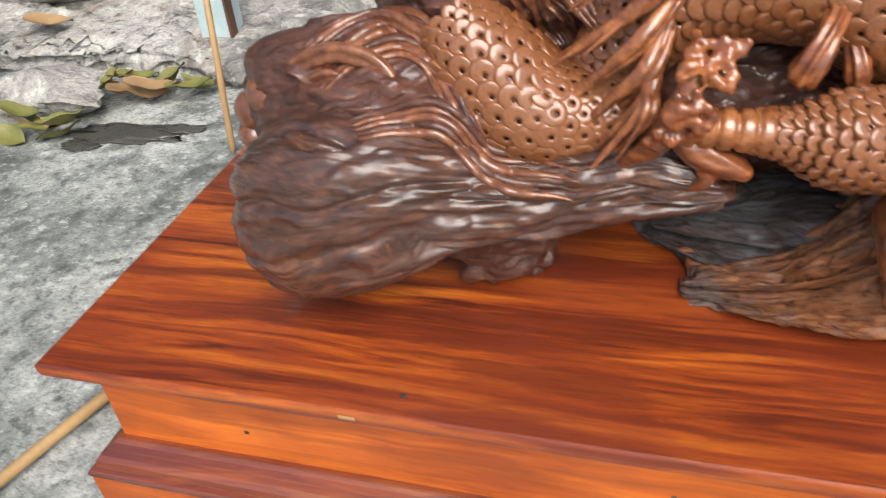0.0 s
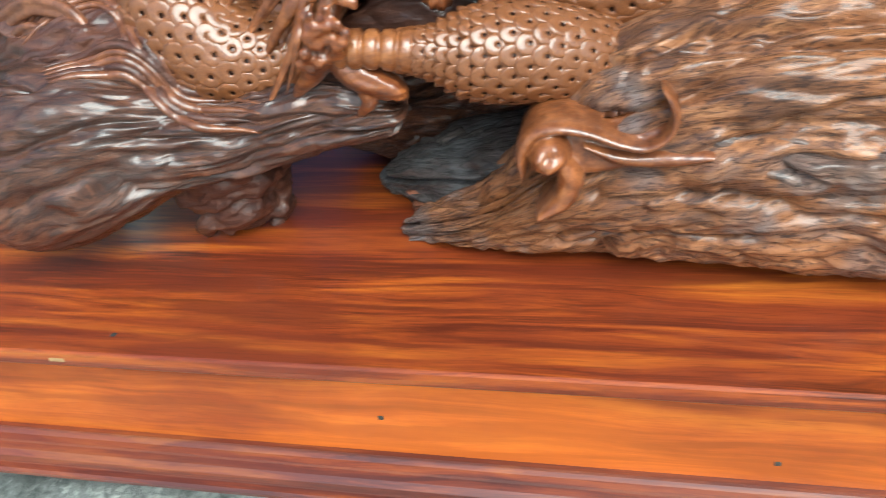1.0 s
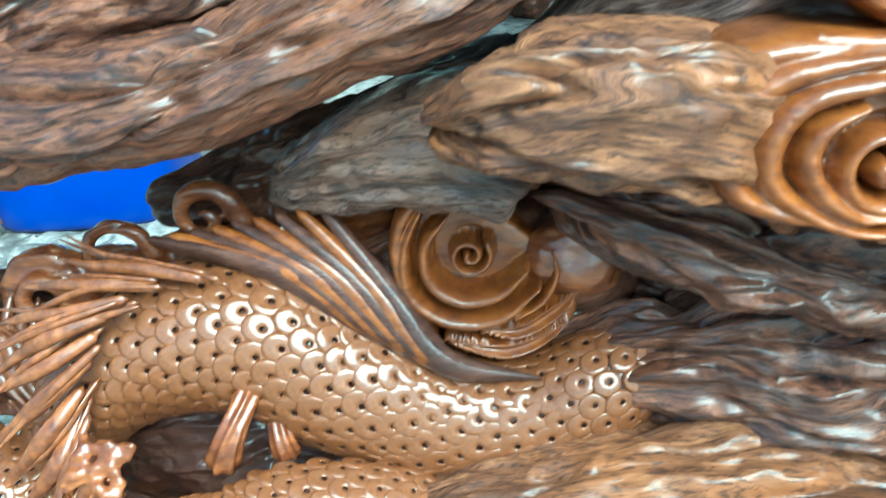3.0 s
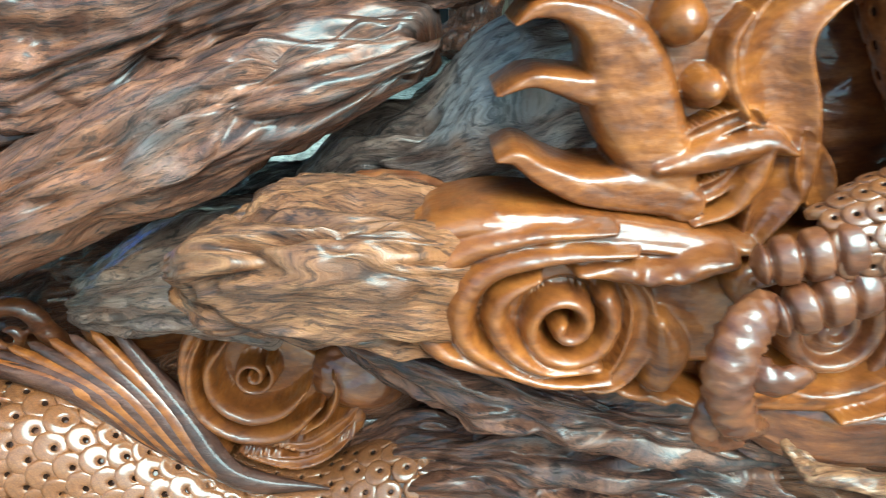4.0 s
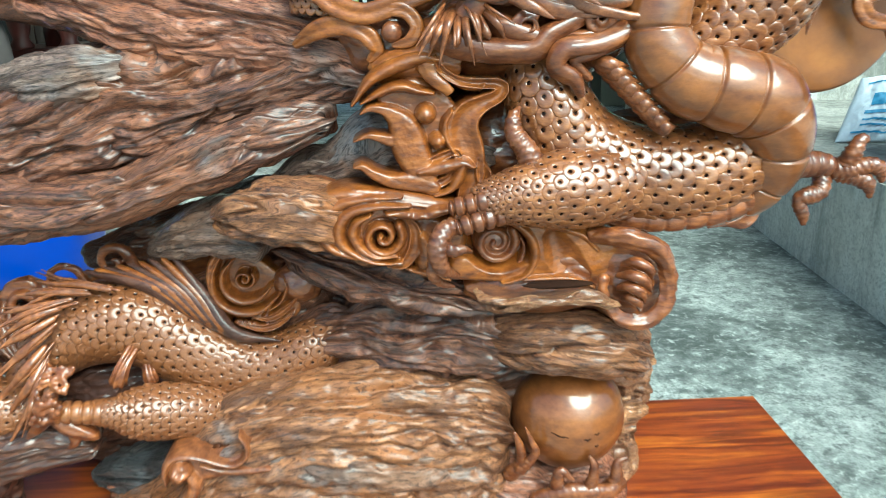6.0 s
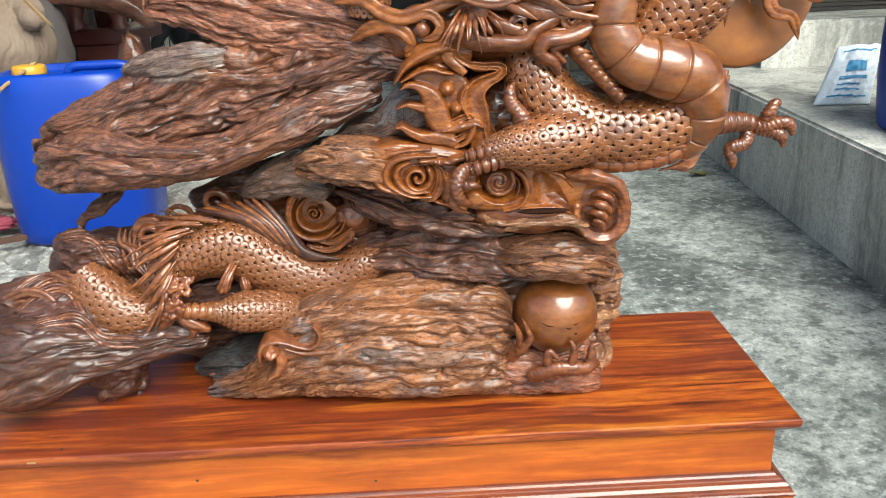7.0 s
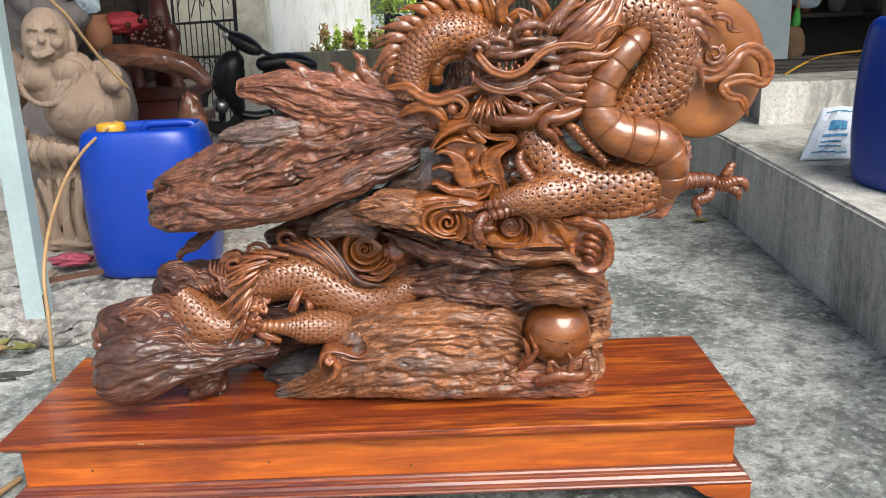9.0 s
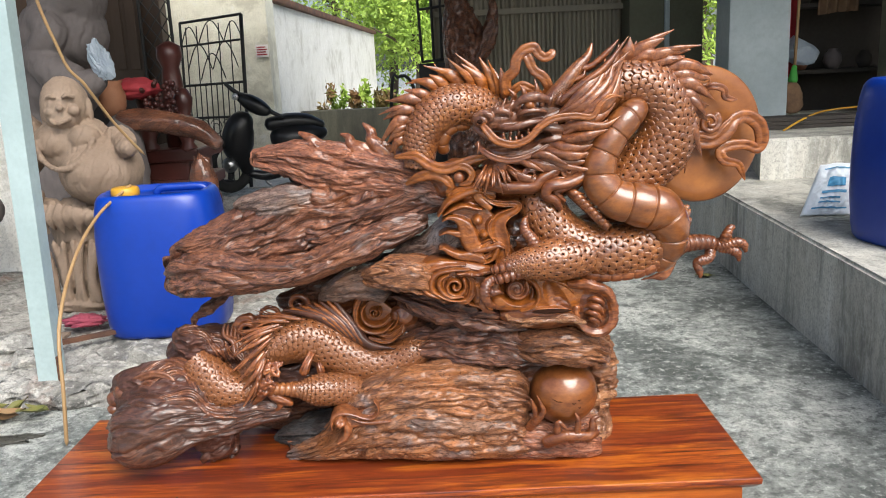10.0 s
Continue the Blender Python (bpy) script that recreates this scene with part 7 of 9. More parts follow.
HORN = [(1.172, 0.11, 0.993, 0.016), (1.195, 0.105, 1.022, 0.017), (1.224, 0.105, 1.053, 0.016), (1.253, 0.11, 1.086, 0.013), (1.277, 0.115, 1.111, 0.008), (1.287, 0.12, 1.136, 0.002)]
horn = put("horn", tube(HORN, 70, 24, bark(0.10, 12, 3, 107)), M_CARVED, carving, "scaly carved horn")
scales(horn, HORN, 0.0062, 90, 1, True, hi=0.75)
for pts in (
    [(1.253, 0.11, 1.086, 0.01), (1.281, 0.105, 1.089, 0.007), (1.315, 0.105, 1.116, 0.006), (1.339, 0.11, 1.14, 0.001)],
    [(1.234, 0.105, 1.06, 0.008), (1.262, 0.1, 1.069, 0.006), (1.269, 0.1, 1.083, 0.001)],
    [(1.208, 0.09, 1.017, 0.009), (1.26, 0.085, 1.054, 0.009), (1.307, 0.09, 1.087, 0.007), (1.357, 0.1, 1.145, 0.001)],
):
    strand(pts, M_CARVED, 0.8, "horn_branch", rings=36, segs=12)
# long locks sweeping back from the head
for k, (a, m1, m2, b) in enumerate((
    ((1.207, 0.085, 0.983, 0.005), (1.268, 0.07, 1.015, 0.008), (1.31, 0.08, 1.052, 0.007), (1.326, 0.1, 1.093, 0.001)),
    ((1.214, 0.09, 0.993, 0.005), (1.259, 0.08, 1.037, 0.008), (1.295, 0.09, 1.072, 0.006), (1.32, 0.1, 1.107, 0.001)),
    ((1.223, 0.08, 0.971, 0.005), (1.29, 0.065, 1.008, 0.008), (1.321, 0.075, 1.034, 0.006), (1.341, 0.09, 1.081, 0.001)),
    ((1.223, 0.08, 0.959, 0.005), (1.267, 0.065, 0.981, 0.007), (1.296, 0.068, 0.991, 0.006), (1.327, 0.08, 1.015, 0.001)),
    ((1.211, 0.08, 0.948, 0.005), (1.243, 0.062, 0.947, 0.007), (1.277, 0.06, 0.955, 0.006), (1.314, 0.07, 0.964, 0.001)),
    ((1.189, 0.085, 0.943, 0.005), (1.221, 0.068, 0.929, 0.007), (1.255, 0.062, 0.928, 0.006), (1.28, 0.065, 0.934, 0.001)),
    ((1.177, 0.085, 0.93, 0.005), (1.21, 0.07, 0.916, 0.007), (1.243, 0.065, 0.912, 0.006), (1.279, 0.068, 0.92, 0.001)),
    ((1.153, 0.085, 0.922, 0.005), (1.192, 0.07, 0.905, 0.007), (1.232, 0.065, 0.899, 0.006), (1.276, 0.068, 0.901, 0.001)),
    ((1.136, 0.085, 0.915, 0.005), (1.169, 0.07, 0.897, 0.006), (1.203, 0.068, 0.891, 0.005), (1.238, 0.07, 0.891, 0.001)),
    ((1.212, 0.08, 0.968, 0.004), (1.255, 0.06, 0.974, 0.006), (1.299, 0.055, 0.972, 0.004), (1.334, 0.06, 0.989, 0.001)),
    ((1.231, 0.09, 0.998, 0.005), (1.277, 0.085, 1.036, 0.007), (1.313, 0.095, 1.074, 0.005), (1.362, 0.11, 1.116, 0.001)),
    ((1.25, 0.1, 1.008, 0.005), (1.297, 0.1, 1.052, 0.007), (1.328, 0.11, 1.09, 0.005), (1.342, 0.12, 1.131, 0.001)),
)):
    strand([(*p[:3], p[3] * w) for p, w in zip((a, m1, m2, b), (1.3, 1.75, 1.55, 1))], M_MANE, 0.38, rings=40, segs=18, kin=1)
# crest and locks on the neck
for k, (a, m1, b) in enumerate((
    ((1.334, 0.14, 1.086, 0.006), (1.361, 0.13, 1.114, 0.008), (1.367, 0.13, 1.144, 0.001)),
    ((1.352, 0.14, 1.092, 0.007), (1.396, 0.13, 1.122, 0.009), (1.438, 0.13, 1.138, 0.001)),
    ((1.363, 0.14, 1.087, 0.006), (1.401, 0.125, 1.106, 0.008), (1.433, 0.13, 1.115, 0.001)),
    ((1.381, 0.14, 1.081, 0.007), (1.43, 0.125, 1.106, 0.009), (1.492, 0.13, 1.113, 0.001)),
    ((1.399, 0.14, 1.076, 0.006), (1.442, 0.125, 1.092, 0.008), (1.48, 0.13, 1.1, 0.001)),
    ((1.426, 0.13, 1.066, 0.007), (1.481, 0.12, 1.081, 0.01), (1.54, 0.13, 1.06, 0.001)),
    ((1.435, 0.12, 1.056, 0.007), (1.479, 0.11, 1.061, 0.008), (1.532, 0.13, 1.051, 0.001)),
    ((1.444, 0.11, 1.044, 0.007), (1.488, 0.1, 1.043, 0.009), (1.538, 0.12, 1.011, 0.001)),
    ((1.45, 0.11, 1.027, 0.007), (1.484, 0.1, 1.02, 0.009), (1.524, 0.12, 0.994, 0.001)),
    ((1.46, 0.11, 1.012, 0.007), (1.494, 0.1, 0.999, 0.01), (1.527, 0.12, 0.966, 0.001)),
    ((1.462, 0.11, 0.998, 0.006), (1.485, 0.1, 0.988, 0.008), (1.511, 0.12, 0.957, 0.001)),
    ((1.467, 0.11, 0.98, 0.007), (1.484, 0.1, 0.953, 0.01), (1.509, 0.12, 0.903, 0.001)),
    ((1.466, 0.11, 0.957, 0.006), (1.474, 0.1, 0.94, 0.008), (1.49, 0.12, 0.911, 0.001)),
    ((1.463, 0.11, 0.939, 0.007), (1.47, 0.1, 0.907, 0.009), (1.47, 0.12, 0.867, 0.001)),
    ((1.454, 0.11, 0.922, 0.006), (1.455, 0.1, 0.9, 0.007), (1.453, 0.12, 0.87, 0.001)),
    ((1.449, 0.11, 0.911, 0.007), (1.438, 0.1, 0.883, 0.009), (1.424, 0.12, 0.85, 0.001)),
    ((1.44, 0.11, 0.896, 0.006), (1.421, 0.105, 0.876, 0.007), (1.403, 0.12, 0.855, 0.001)),
)):
    strand([(*p[:3], p[3] * w) for p, w in zip((a, m1, b), (1.1, 1.6, 1))], M_MANE, 0.32, rings=36, segs=18, kin=1)
# spines on the coil, and locks at its left foot
for k, (a, m1, b) in enumerate((
    ((1.092, 0.17, 1.022, 0.008), (1.086, 0.16, 1.061, 0.009), (1.056, 0.16, 1.119, 0.001)),
    ((1.066, 0.17, 1.033, 0.008), (1.057, 0.16, 1.071, 0.009), (1.018, 0.16, 1.107, 0.001)),
    ((1.042, 0.17, 1.048, 0.007), (1.034, 0.16, 1.075, 0.008), (1.008, 0.16, 1.102, 0.001)),
    ((1.021, 0.17, 1.054, 0.008), (0.998, 0.16, 1.082, 0.009), (0.956, 0.16, 1.102, 0.001)),
    ((0.997, 0.17, 1.053, 0.007), (0.973, 0.16, 1.071, 0.008), (0.95, 0.16, 1.088, 0.001)),
    ((0.978, 0.17, 1.047, 0.008), (0.949, 0.16, 1.069, 0.008), (0.911, 0.17, 1.078, 0.001)),
    ((0.96, 0.17, 1.036, 0.007), (0.93, 0.16, 1.049, 0.007), (0.894, 0.17, 1.058, 0.001)),
    ((0.944, 0.17, 1.024, 0.008), (0.906, 0.16, 1.039, 0.008), (0.863, 0.17, 1.038, 0.001)),
    ((0.924, 0.17, 1.009, 0.008), (0.889, 0.16, 1.016, 0.008), (0.845, 0.18, 0.997, 0.001)),
    ((0.911, 0.17, 0.991, 0.008), (0.879, 0.16, 0.993, 0.008), (0.837, 0.18, 0.951, 0.001)),
    ((0.905, 0.17, 0.976, 0.007), (0.877, 0.16, 0.968, 0.008), (0.851, 0.18, 0.946, 0.001)),
    ((0.899, 0.17, 0.957, 0.007), (0.876, 0.16, 0.949, 0.007), (0.857, 0.18, 0.923, 0.001)),
    ((1.109, 0.16, 1.029, 0.008), (1.106, 0.15, 1.06, 0.008), (1.1, 0.15, 1.095, 0.001)),
)):
    strand([(*p[:3], p[3] * w) for p, w in zip((a, m1, b), (1.1, 1.35, 1))], M_GOLD if k < 6 else M_MANE, 0.4, "spine", rings=30, segs=16, kin=1)
# scroll above the head
put("cloud_ribbon", tube([(1.111, 0.12, 1.037, 0.01), (1.109, 0.115, 1.07, 0.011), (1.125, 0.11, 1.087, 0.011), (1.13, 0.11, 1.109, 0.011), (1.145, 0.11, 1.127, 0.011), (1.166, 0.11, 1.132, 0.011), (1.175, 0.11, 1.119, 0.01), (1.188, 0.11, 1.111, 0.01), (1.202, 0.11, 1.117, 0.009), (1.205, 0.115, 1.128, 0.005)], 110, 24, ribbon, 0.55), M_GOLD, carving, "looping carved cloud ribbon")
put("cloud_ribbon", tube([(1.145, 0.115, 1.125, 0.01), (1.154, 0.11, 1.111, 0.01), (1.165, 0.11, 1.087, 0.01), (1.185, 0.11, 1.071, 0.011), (1.195, 0.115, 1.049, 0.01), (1.183, 0.12, 1.031, 0.007)], 80, 24, ribbon, 0.55), M_GOLD, carving)
put("cloud_ribbon", tube([(1.113, 0.12, 1.039, 0.009), (1.138, 0.11, 1.057, 0.009), (1.159, 0.11, 1.049, 0.009), (1.183, 0.12, 1.036, 0.007)], 60, 24, ribbon, 0.55), M_GOLD, carving)
for pts in ([(1.117, 0.1, 1.019, 0.005), (1.122, 0.09, 1.038, 0.005), (1.111, 0.09, 1.052, 0.001)], [(1.14, 0.095, 1.025, 0.005), (1.142, 0.085, 1.044, 0.005), (1.134, 0.09, 1.06, 0.001)], [(1.163, 0.095, 1.029, 0.005), (1.168, 0.085, 1.049, 0.005), (1.164, 0.09, 1.07, 0.001)]):
    strand(pts, M_MANE, 0.6, "brow_lock")
# beard and cloud band under the jaw
for k in range(8):
    f = k / 7
    a = Vector((1.062, 0.09, 0.895)).lerp(Vector((1.097, 0.09, 0.898)), f)
    b = Vector((1.021, 0.08, 0.839)).lerp(Vector((1.133, 0.075, 0.853)), f) + Vector((0, 0, -0.012 * math.sin(3.1 * f)))
    strand([(*a, 0.004), (*(a.lerp(b, 0.5) + Vector((0, -0.018, 0.006 * (k % 3)))), 0.0042), (*(a.lerp(b, 0.7 + 0.15 * (k % 3))), 0.0006)], M_MANE, 0.6, "beard_lock", kin=1)
for pts in (
    [(1.045, 0.1, 0.868, 0.01), (1.069, 0.085, 0.861, 0.014), (1.11, 0.075, 0.852, 0.014), (1.156, 0.07, 0.853, 0.013), (1.174, 0.07, 0.869, 0.011), (1.21, 0.075, 0.885, 0.009)],
    [(1.095, 0.095, 0.888, 0.01), (1.122, 0.08, 0.877, 0.013), (1.151, 0.075, 0.867, 0.013), (1.18, 0.075, 0.861, 0.009), (1.209, 0.075, 0.864, 0.009), (1.239, 0.075, 0.869, 0.007)],
    [(1.269, 0.08, 0.893, 0.007), (1.255, 0.07, 0.869, 0.011), (1.225, 0.065, 0.856, 0.012), (1.19, 0.065, 0.852, 0.012), (1.182, 0.068, 0.834, 0.011), (1.202, 0.07, 0.82, 0.009), (1.211, 0.075, 0.8, 0.005)],
    [(1.256, 0.075, 0.859, 0.007), (1.22, 0.068, 0.848, 0.009), (1.202, 0.07, 0.839, 0.007), (1.22, 0.075, 0.818, 0.004)],
    [(1.089, 0.09, 0.922, 0.014), (1.094, 0.085, 0.901, 0.017), (1.082, 0.085, 0.884, 0.012)],
):
    strand(pts, M_CARVED, 0.75, "cloud_band", rings=50, segs=16)
scroll("scroll", (1.148, 0.075, 0.875), 0.017, 2.0, 0.5, 1, 0.006, 0.012, M_CARVED)
scroll("scroll", (1.226, 0.075, 0.883), 0.018, 2.0, 2.5, -1, 0.006, 0.012, M_CARVED)
MASS.setdefault(("cloud", M_CARVED.name), []).append(blob((1.16, 0.16, 0.864), (0.13, 0.06, 0.06), 24, 36, 0.12, 3.0, 53))
MASS.setdefault(("cloud", M_CARVED.name), []).append(blob((1.25, 0.18, 0.919), (0.13, 0.06, 0.08), 24, 36, 0.12, 3.0, 55))
MASS.setdefault(("cloud", M_CARVED.name), []).append(blob((1.161, 0.2, 0.704), (0.09, 0.05, 0.13), 24, 36, 0.12, 3.0, 57))
MASS.setdefault(("cloud", M_CARVED.name), []).append(blob((1.352, 0.2, 0.708), (0.15, 0.05, 0.06), 24, 36, 0.12, 3.0, 59))

# -- round disc behind the neck
disc_c = Vector((1.543, 0.215, 0.929))
prof = [(0.0005, -0.016), (0.12, -0.016), (0.140, -0.0155), (0.143, -0.015), (0.148, -0.011), (0.150, -0.004), (0.150, 0.004), (0.148, 0.011), (0.143, 0.015), (0.12, 0.016), (0.0005, 0.016)]
dv, df, du = lathe(prof, 96)
m = Matrix.Translation(disc_c) @ pose(0, 0, 0, 0, 0, 18) @ pose(0, 0, 0, 90, 0, 0)
dv = np.array([m @ Vector(v) for v in dv])
put("disc", (dv, df, du), M_DISC, carving, "smooth round wooden disc with soft grain")
put("cloud_ribbon", tube([(1.5, 0.175, 0.942, 0.01), (1.523, 0.17, 0.919, 0.014), (1.556, 0.17, 0.918, 0.016), (1.584, 0.17, 0.938, 0.016), (1.603, 0.175, 0.961, 0.014), (1.633, 0.185, 0.966, 0.015), (1.66, 0.19, 0.948, 0.016), (1.671, 0.195, 0.917, 0.015), (1.662, 0.195, 0.895, 0.012), (1.632, 0.19, 0.905, 0.012), (1.596, 0.185, 0.904, 0.012), (1.575, 0.18, 0.894, 0.012), (1.585, 0.18, 0.873, 0.011), (1.615, 0.185, 0.864, 0.009), (1.627, 0.19, 0.848, 0.008), (1.637, 0.195, 0.824, 0.001)], 150, 28, ribbon, 0.55), M_GOLD, carving, "looping carved cloud ribbon on the disc")
put("cloud_ribbon", tube([(1.518, 0.17, 0.905, 0.002), (1.509, 0.165, 0.925, 0.008), (1.528, 0.165, 0.934, 0.009), (1.554, 0.165, 0.93, 0.008), (1.58, 0.165, 0.953, 0.006), (1.603, 0.175, 0.971, 0.003)], 80, 26, ribbon, 0.55), M_GOLD, carving)
put("cloud_ribbon", tube([(1.535, 0.175, 1.027, 0.004), (1.553, 0.17, 1.035, 0.008), (1.577, 0.175, 1.027, 0.008), (1.584, 0.18, 1.01, 0.008), (1.605, 0.185, 1.004, 0.004), (1.612, 0.185, 1.006, 0.001)], 60, 26, ribbon, 0.55), M_CARVED, carving)
scroll("scroll", (1.545, 0.165, 0.96), 0.022, 1.8, 1.0, -1, 0.0065, 0.012, M_MANE)
scroll("scroll", (1.534, 0.165, 1.048), 0.014, 1.5, 1.0, 1, 0.005, 0.01, M_MANE)

# -- melt the masses of wood and cloud
LABELS = {"driftwood_log": "split and weathered driftwood log", "upper_log": "dark driftwood trunk jutting out over the carving", "root_end": "dark hollowed root end with wavy carved hair", "backing_log": "dark filler wood added behind the carving", "cloud": "carved cloud scrolls and flames"}
TILTS = {M_LOG.name: 20, M_LOG_PALE.name: 3, M_LOG_DARK.name: 12, M_LOG_GREY.name: 28}
for k, ((mass, mat), pieces) in enumerate(MASS.items()):
    material = bpy.data.materials[mat]
    if mass == "cloud":
        fuse("cloud_carving", pieces, material, carving, LABELS[mass], 0.0022, 1, 5, 0.0026, 70 + k, 0.7)
    elif mass == "root_end":
        fuse(mass, pieces, material, carving, LABELS[mass], 0.0024, 2, 12, 0.0066, 40 + k, 0.9)
    else:
        fuse(mass, pieces, material, carving, LABELS[mass], 0.0025, 3, TILTS.get(mat, 10), 0.0135 if mass == "upper_log" else 0.0105, 40 + k, 0.6)


# -- hair and raised fibres that lie on the wood
def skin(*names):
    verts, quads, base = [], [], 0
    for ob in carving.children:
        if ob.name.split(".")[0] in names:
            p = np.empty(len(ob.data.vertices) * 3)
            ob.data.vertices.foreach_get("co", p)
            verts.append(p.reshape(-1, 3))
            quads += [[v + base for v in face.vertices] for face in ob.data.polygons]
            base += len(ob.data.vertices)
    return BVHTree.FromPolygons(np.vstack(verts).tolist(), quads)


def lay(tree, pts, way, jump=0.014):
    """Drops points along a direction on to a skin; stops where it falls away."""
    way, out = Vector(way).normalized(), []
    for p in pts:
        hit = tree.ray_cast(Vector(p) - way * 0.5, way, 1.2)[0]
        if hit is None or (out and (hit - out[-1]).length > jump):
            break
        out.append(hit)
    return out


root_skin = skin("root_end")
rng = random.Random(12)
for k, (bundle, n, wide) in enumerate((
    (((0.236, 0.19, 0.434), (0.326, 0.17, 0.488), (0.382, 0.16, 0.461), (0.424, 0.14, 0.362)), 6, 0.020),
    (((0.253, 0.17, 0.413), (0.315, 0.16, 0.456), (0.369, 0.15, 0.444), (0.416, 0.13, 0.374)), 5, 0.018),
    (((0.29, 0.15, 0.388), (0.365, 0.13, 0.407), (0.413, 0.13, 0.37), (0.479, 0.13, 0.358)), 5, 0.018),
    (((0.294, 0.2, 0.484), (0.35, 0.19, 0.482), (0.385, 0.17, 0.454), (0.403, 0.16, 0.427)), 5, 0.020),
    (((0.319, 0.25, 0.515), (0.365, 0.24, 0.525), (0.415, 0.22, 0.496), (0.465, 0.19, 0.454)), 5, 0.022),
    (((0.377, 0.24, 0.51), (0.429, 0.22, 0.502), (0.457, 0.2, 0.469), (0.486, 0.18, 0.448)), 5, 0.018),
)):
    for j in range(n):
        side = ((j + 0.5) / n - 0.5) * 2 * wide
        base = spline([(*p, 0) for p in bundle], 34)[0][:, :3]
        f = np.linspace(0, 1, 34)
        d = np.gradient(base, axis=0)
        across = np.stack([-d[:, 2], d[:, 1] * 0, d[:, 0]], 1)
        across /= np.linalg.norm(across, axis=1)[:, None] + 1e-9
        wave = 0.0042 * np.sin(f * 13 + 0.5 * k + 0.25 * j) * np.sin(np.pi * f)
        q = lay(root_skin, base + across * (side * (0.5 + 0.7 * f) + wave)[:, None], (-0.40, 0.85, -0.34), 0.03)
        if len(q) > 8:
            r = rng.uniform(0.0036, 0.0056)
            put("hair_lock", tube([(*p, r * max(0.10, math.sin(math.pi * (i + 0.5) / len(q)) ** 0.6)) for i, p in enumerate(q)], len(q) * 2, 10, groove), M_HEAD if (k + j) % 3 else M_ROOT, carving)
# face of the small creature: snout, brow and wavy locks
put("snout", joined([blob((0.172, 0.205, 0.372), (0.024, 0.024, 0.022), 18, 24, 0.08, 3, 3), blob((0.196, 0.195, 0.392), (0.026, 0.024, 0.022), 18, 24, 0.08, 3, 4), blob((0.166, 0.200, 0.350), (0.018, 0.020, 0.014), 16, 20, 0.08, 3, 5)]), M_HEAD, carving)
for pts, r in (
    (((0.206, 0.192, 0.404), (0.236, 0.172, 0.428), (0.276, 0.162, 0.446), (0.311, 0.158, 0.441), (0.328, 0.152, 0.423), (0.315, 0.148, 0.409), (0.300, 0.150, 0.414)), 0.0085),
    (((0.216, 0.186, 0.392), (0.246, 0.166, 0.414), (0.274, 0.156, 0.428), (0.298, 0.152, 0.424)), 0.0065),
    (((0.318, 0.190, 0.450), (0.343, 0.170, 0.438), (0.361, 0.158, 0.424), (0.387, 0.146, 0.420), (0.403, 0.140, 0.396)), 0.0070),
    (((0.271, 0.215, 0.448), (0.313, 0.200, 0.460), (0.348, 0.182, 0.452), (0.366, 0.172, 0.434), (0.392, 0.156, 0.430)), 0.0075),
    (((0.330, 0.150, 0.403), (0.350, 0.142, 0.412), (0.368, 0.140, 0.408), (0.384, 0.138, 0.398), (0.396, 0.136, 0.384)), 0.0060),
    (((0.222, 0.172, 0.379), (0.262, 0.150, 0.392), (0.300, 0.140, 0.394), (0.336, 0.136, 0.386), (0.372, 0.136, 0.376)), 0.0065),
):
    n = len(pts) - 1
    put("brow_lock", tube([(*p, r * (0.45 if i == 0 else 0.15 if i == n else 1.0)) for i, p in enumerate(pts)], 70, 18, ribbon, 0.8), M_HEAD, carving)
# wavy locks between the stem and the scrolls
for j in range(6):
    o = Vector((0.008 * j, 0.002 * j, -0.004 * j))
    strand([(*(Vector(p) + o), r) for p, r in (((0.437, 0.235, 0.537), 0.002), ((0.436, 0.22, 0.514), 0.005), ((0.458, 0.21, 0.497), 0.0055), ((0.463, 0.2, 0.475), 0.005), ((0.482, 0.19, 0.456), 0.001))], M_HEAD, 0.7, "neck_lock", rings=36)

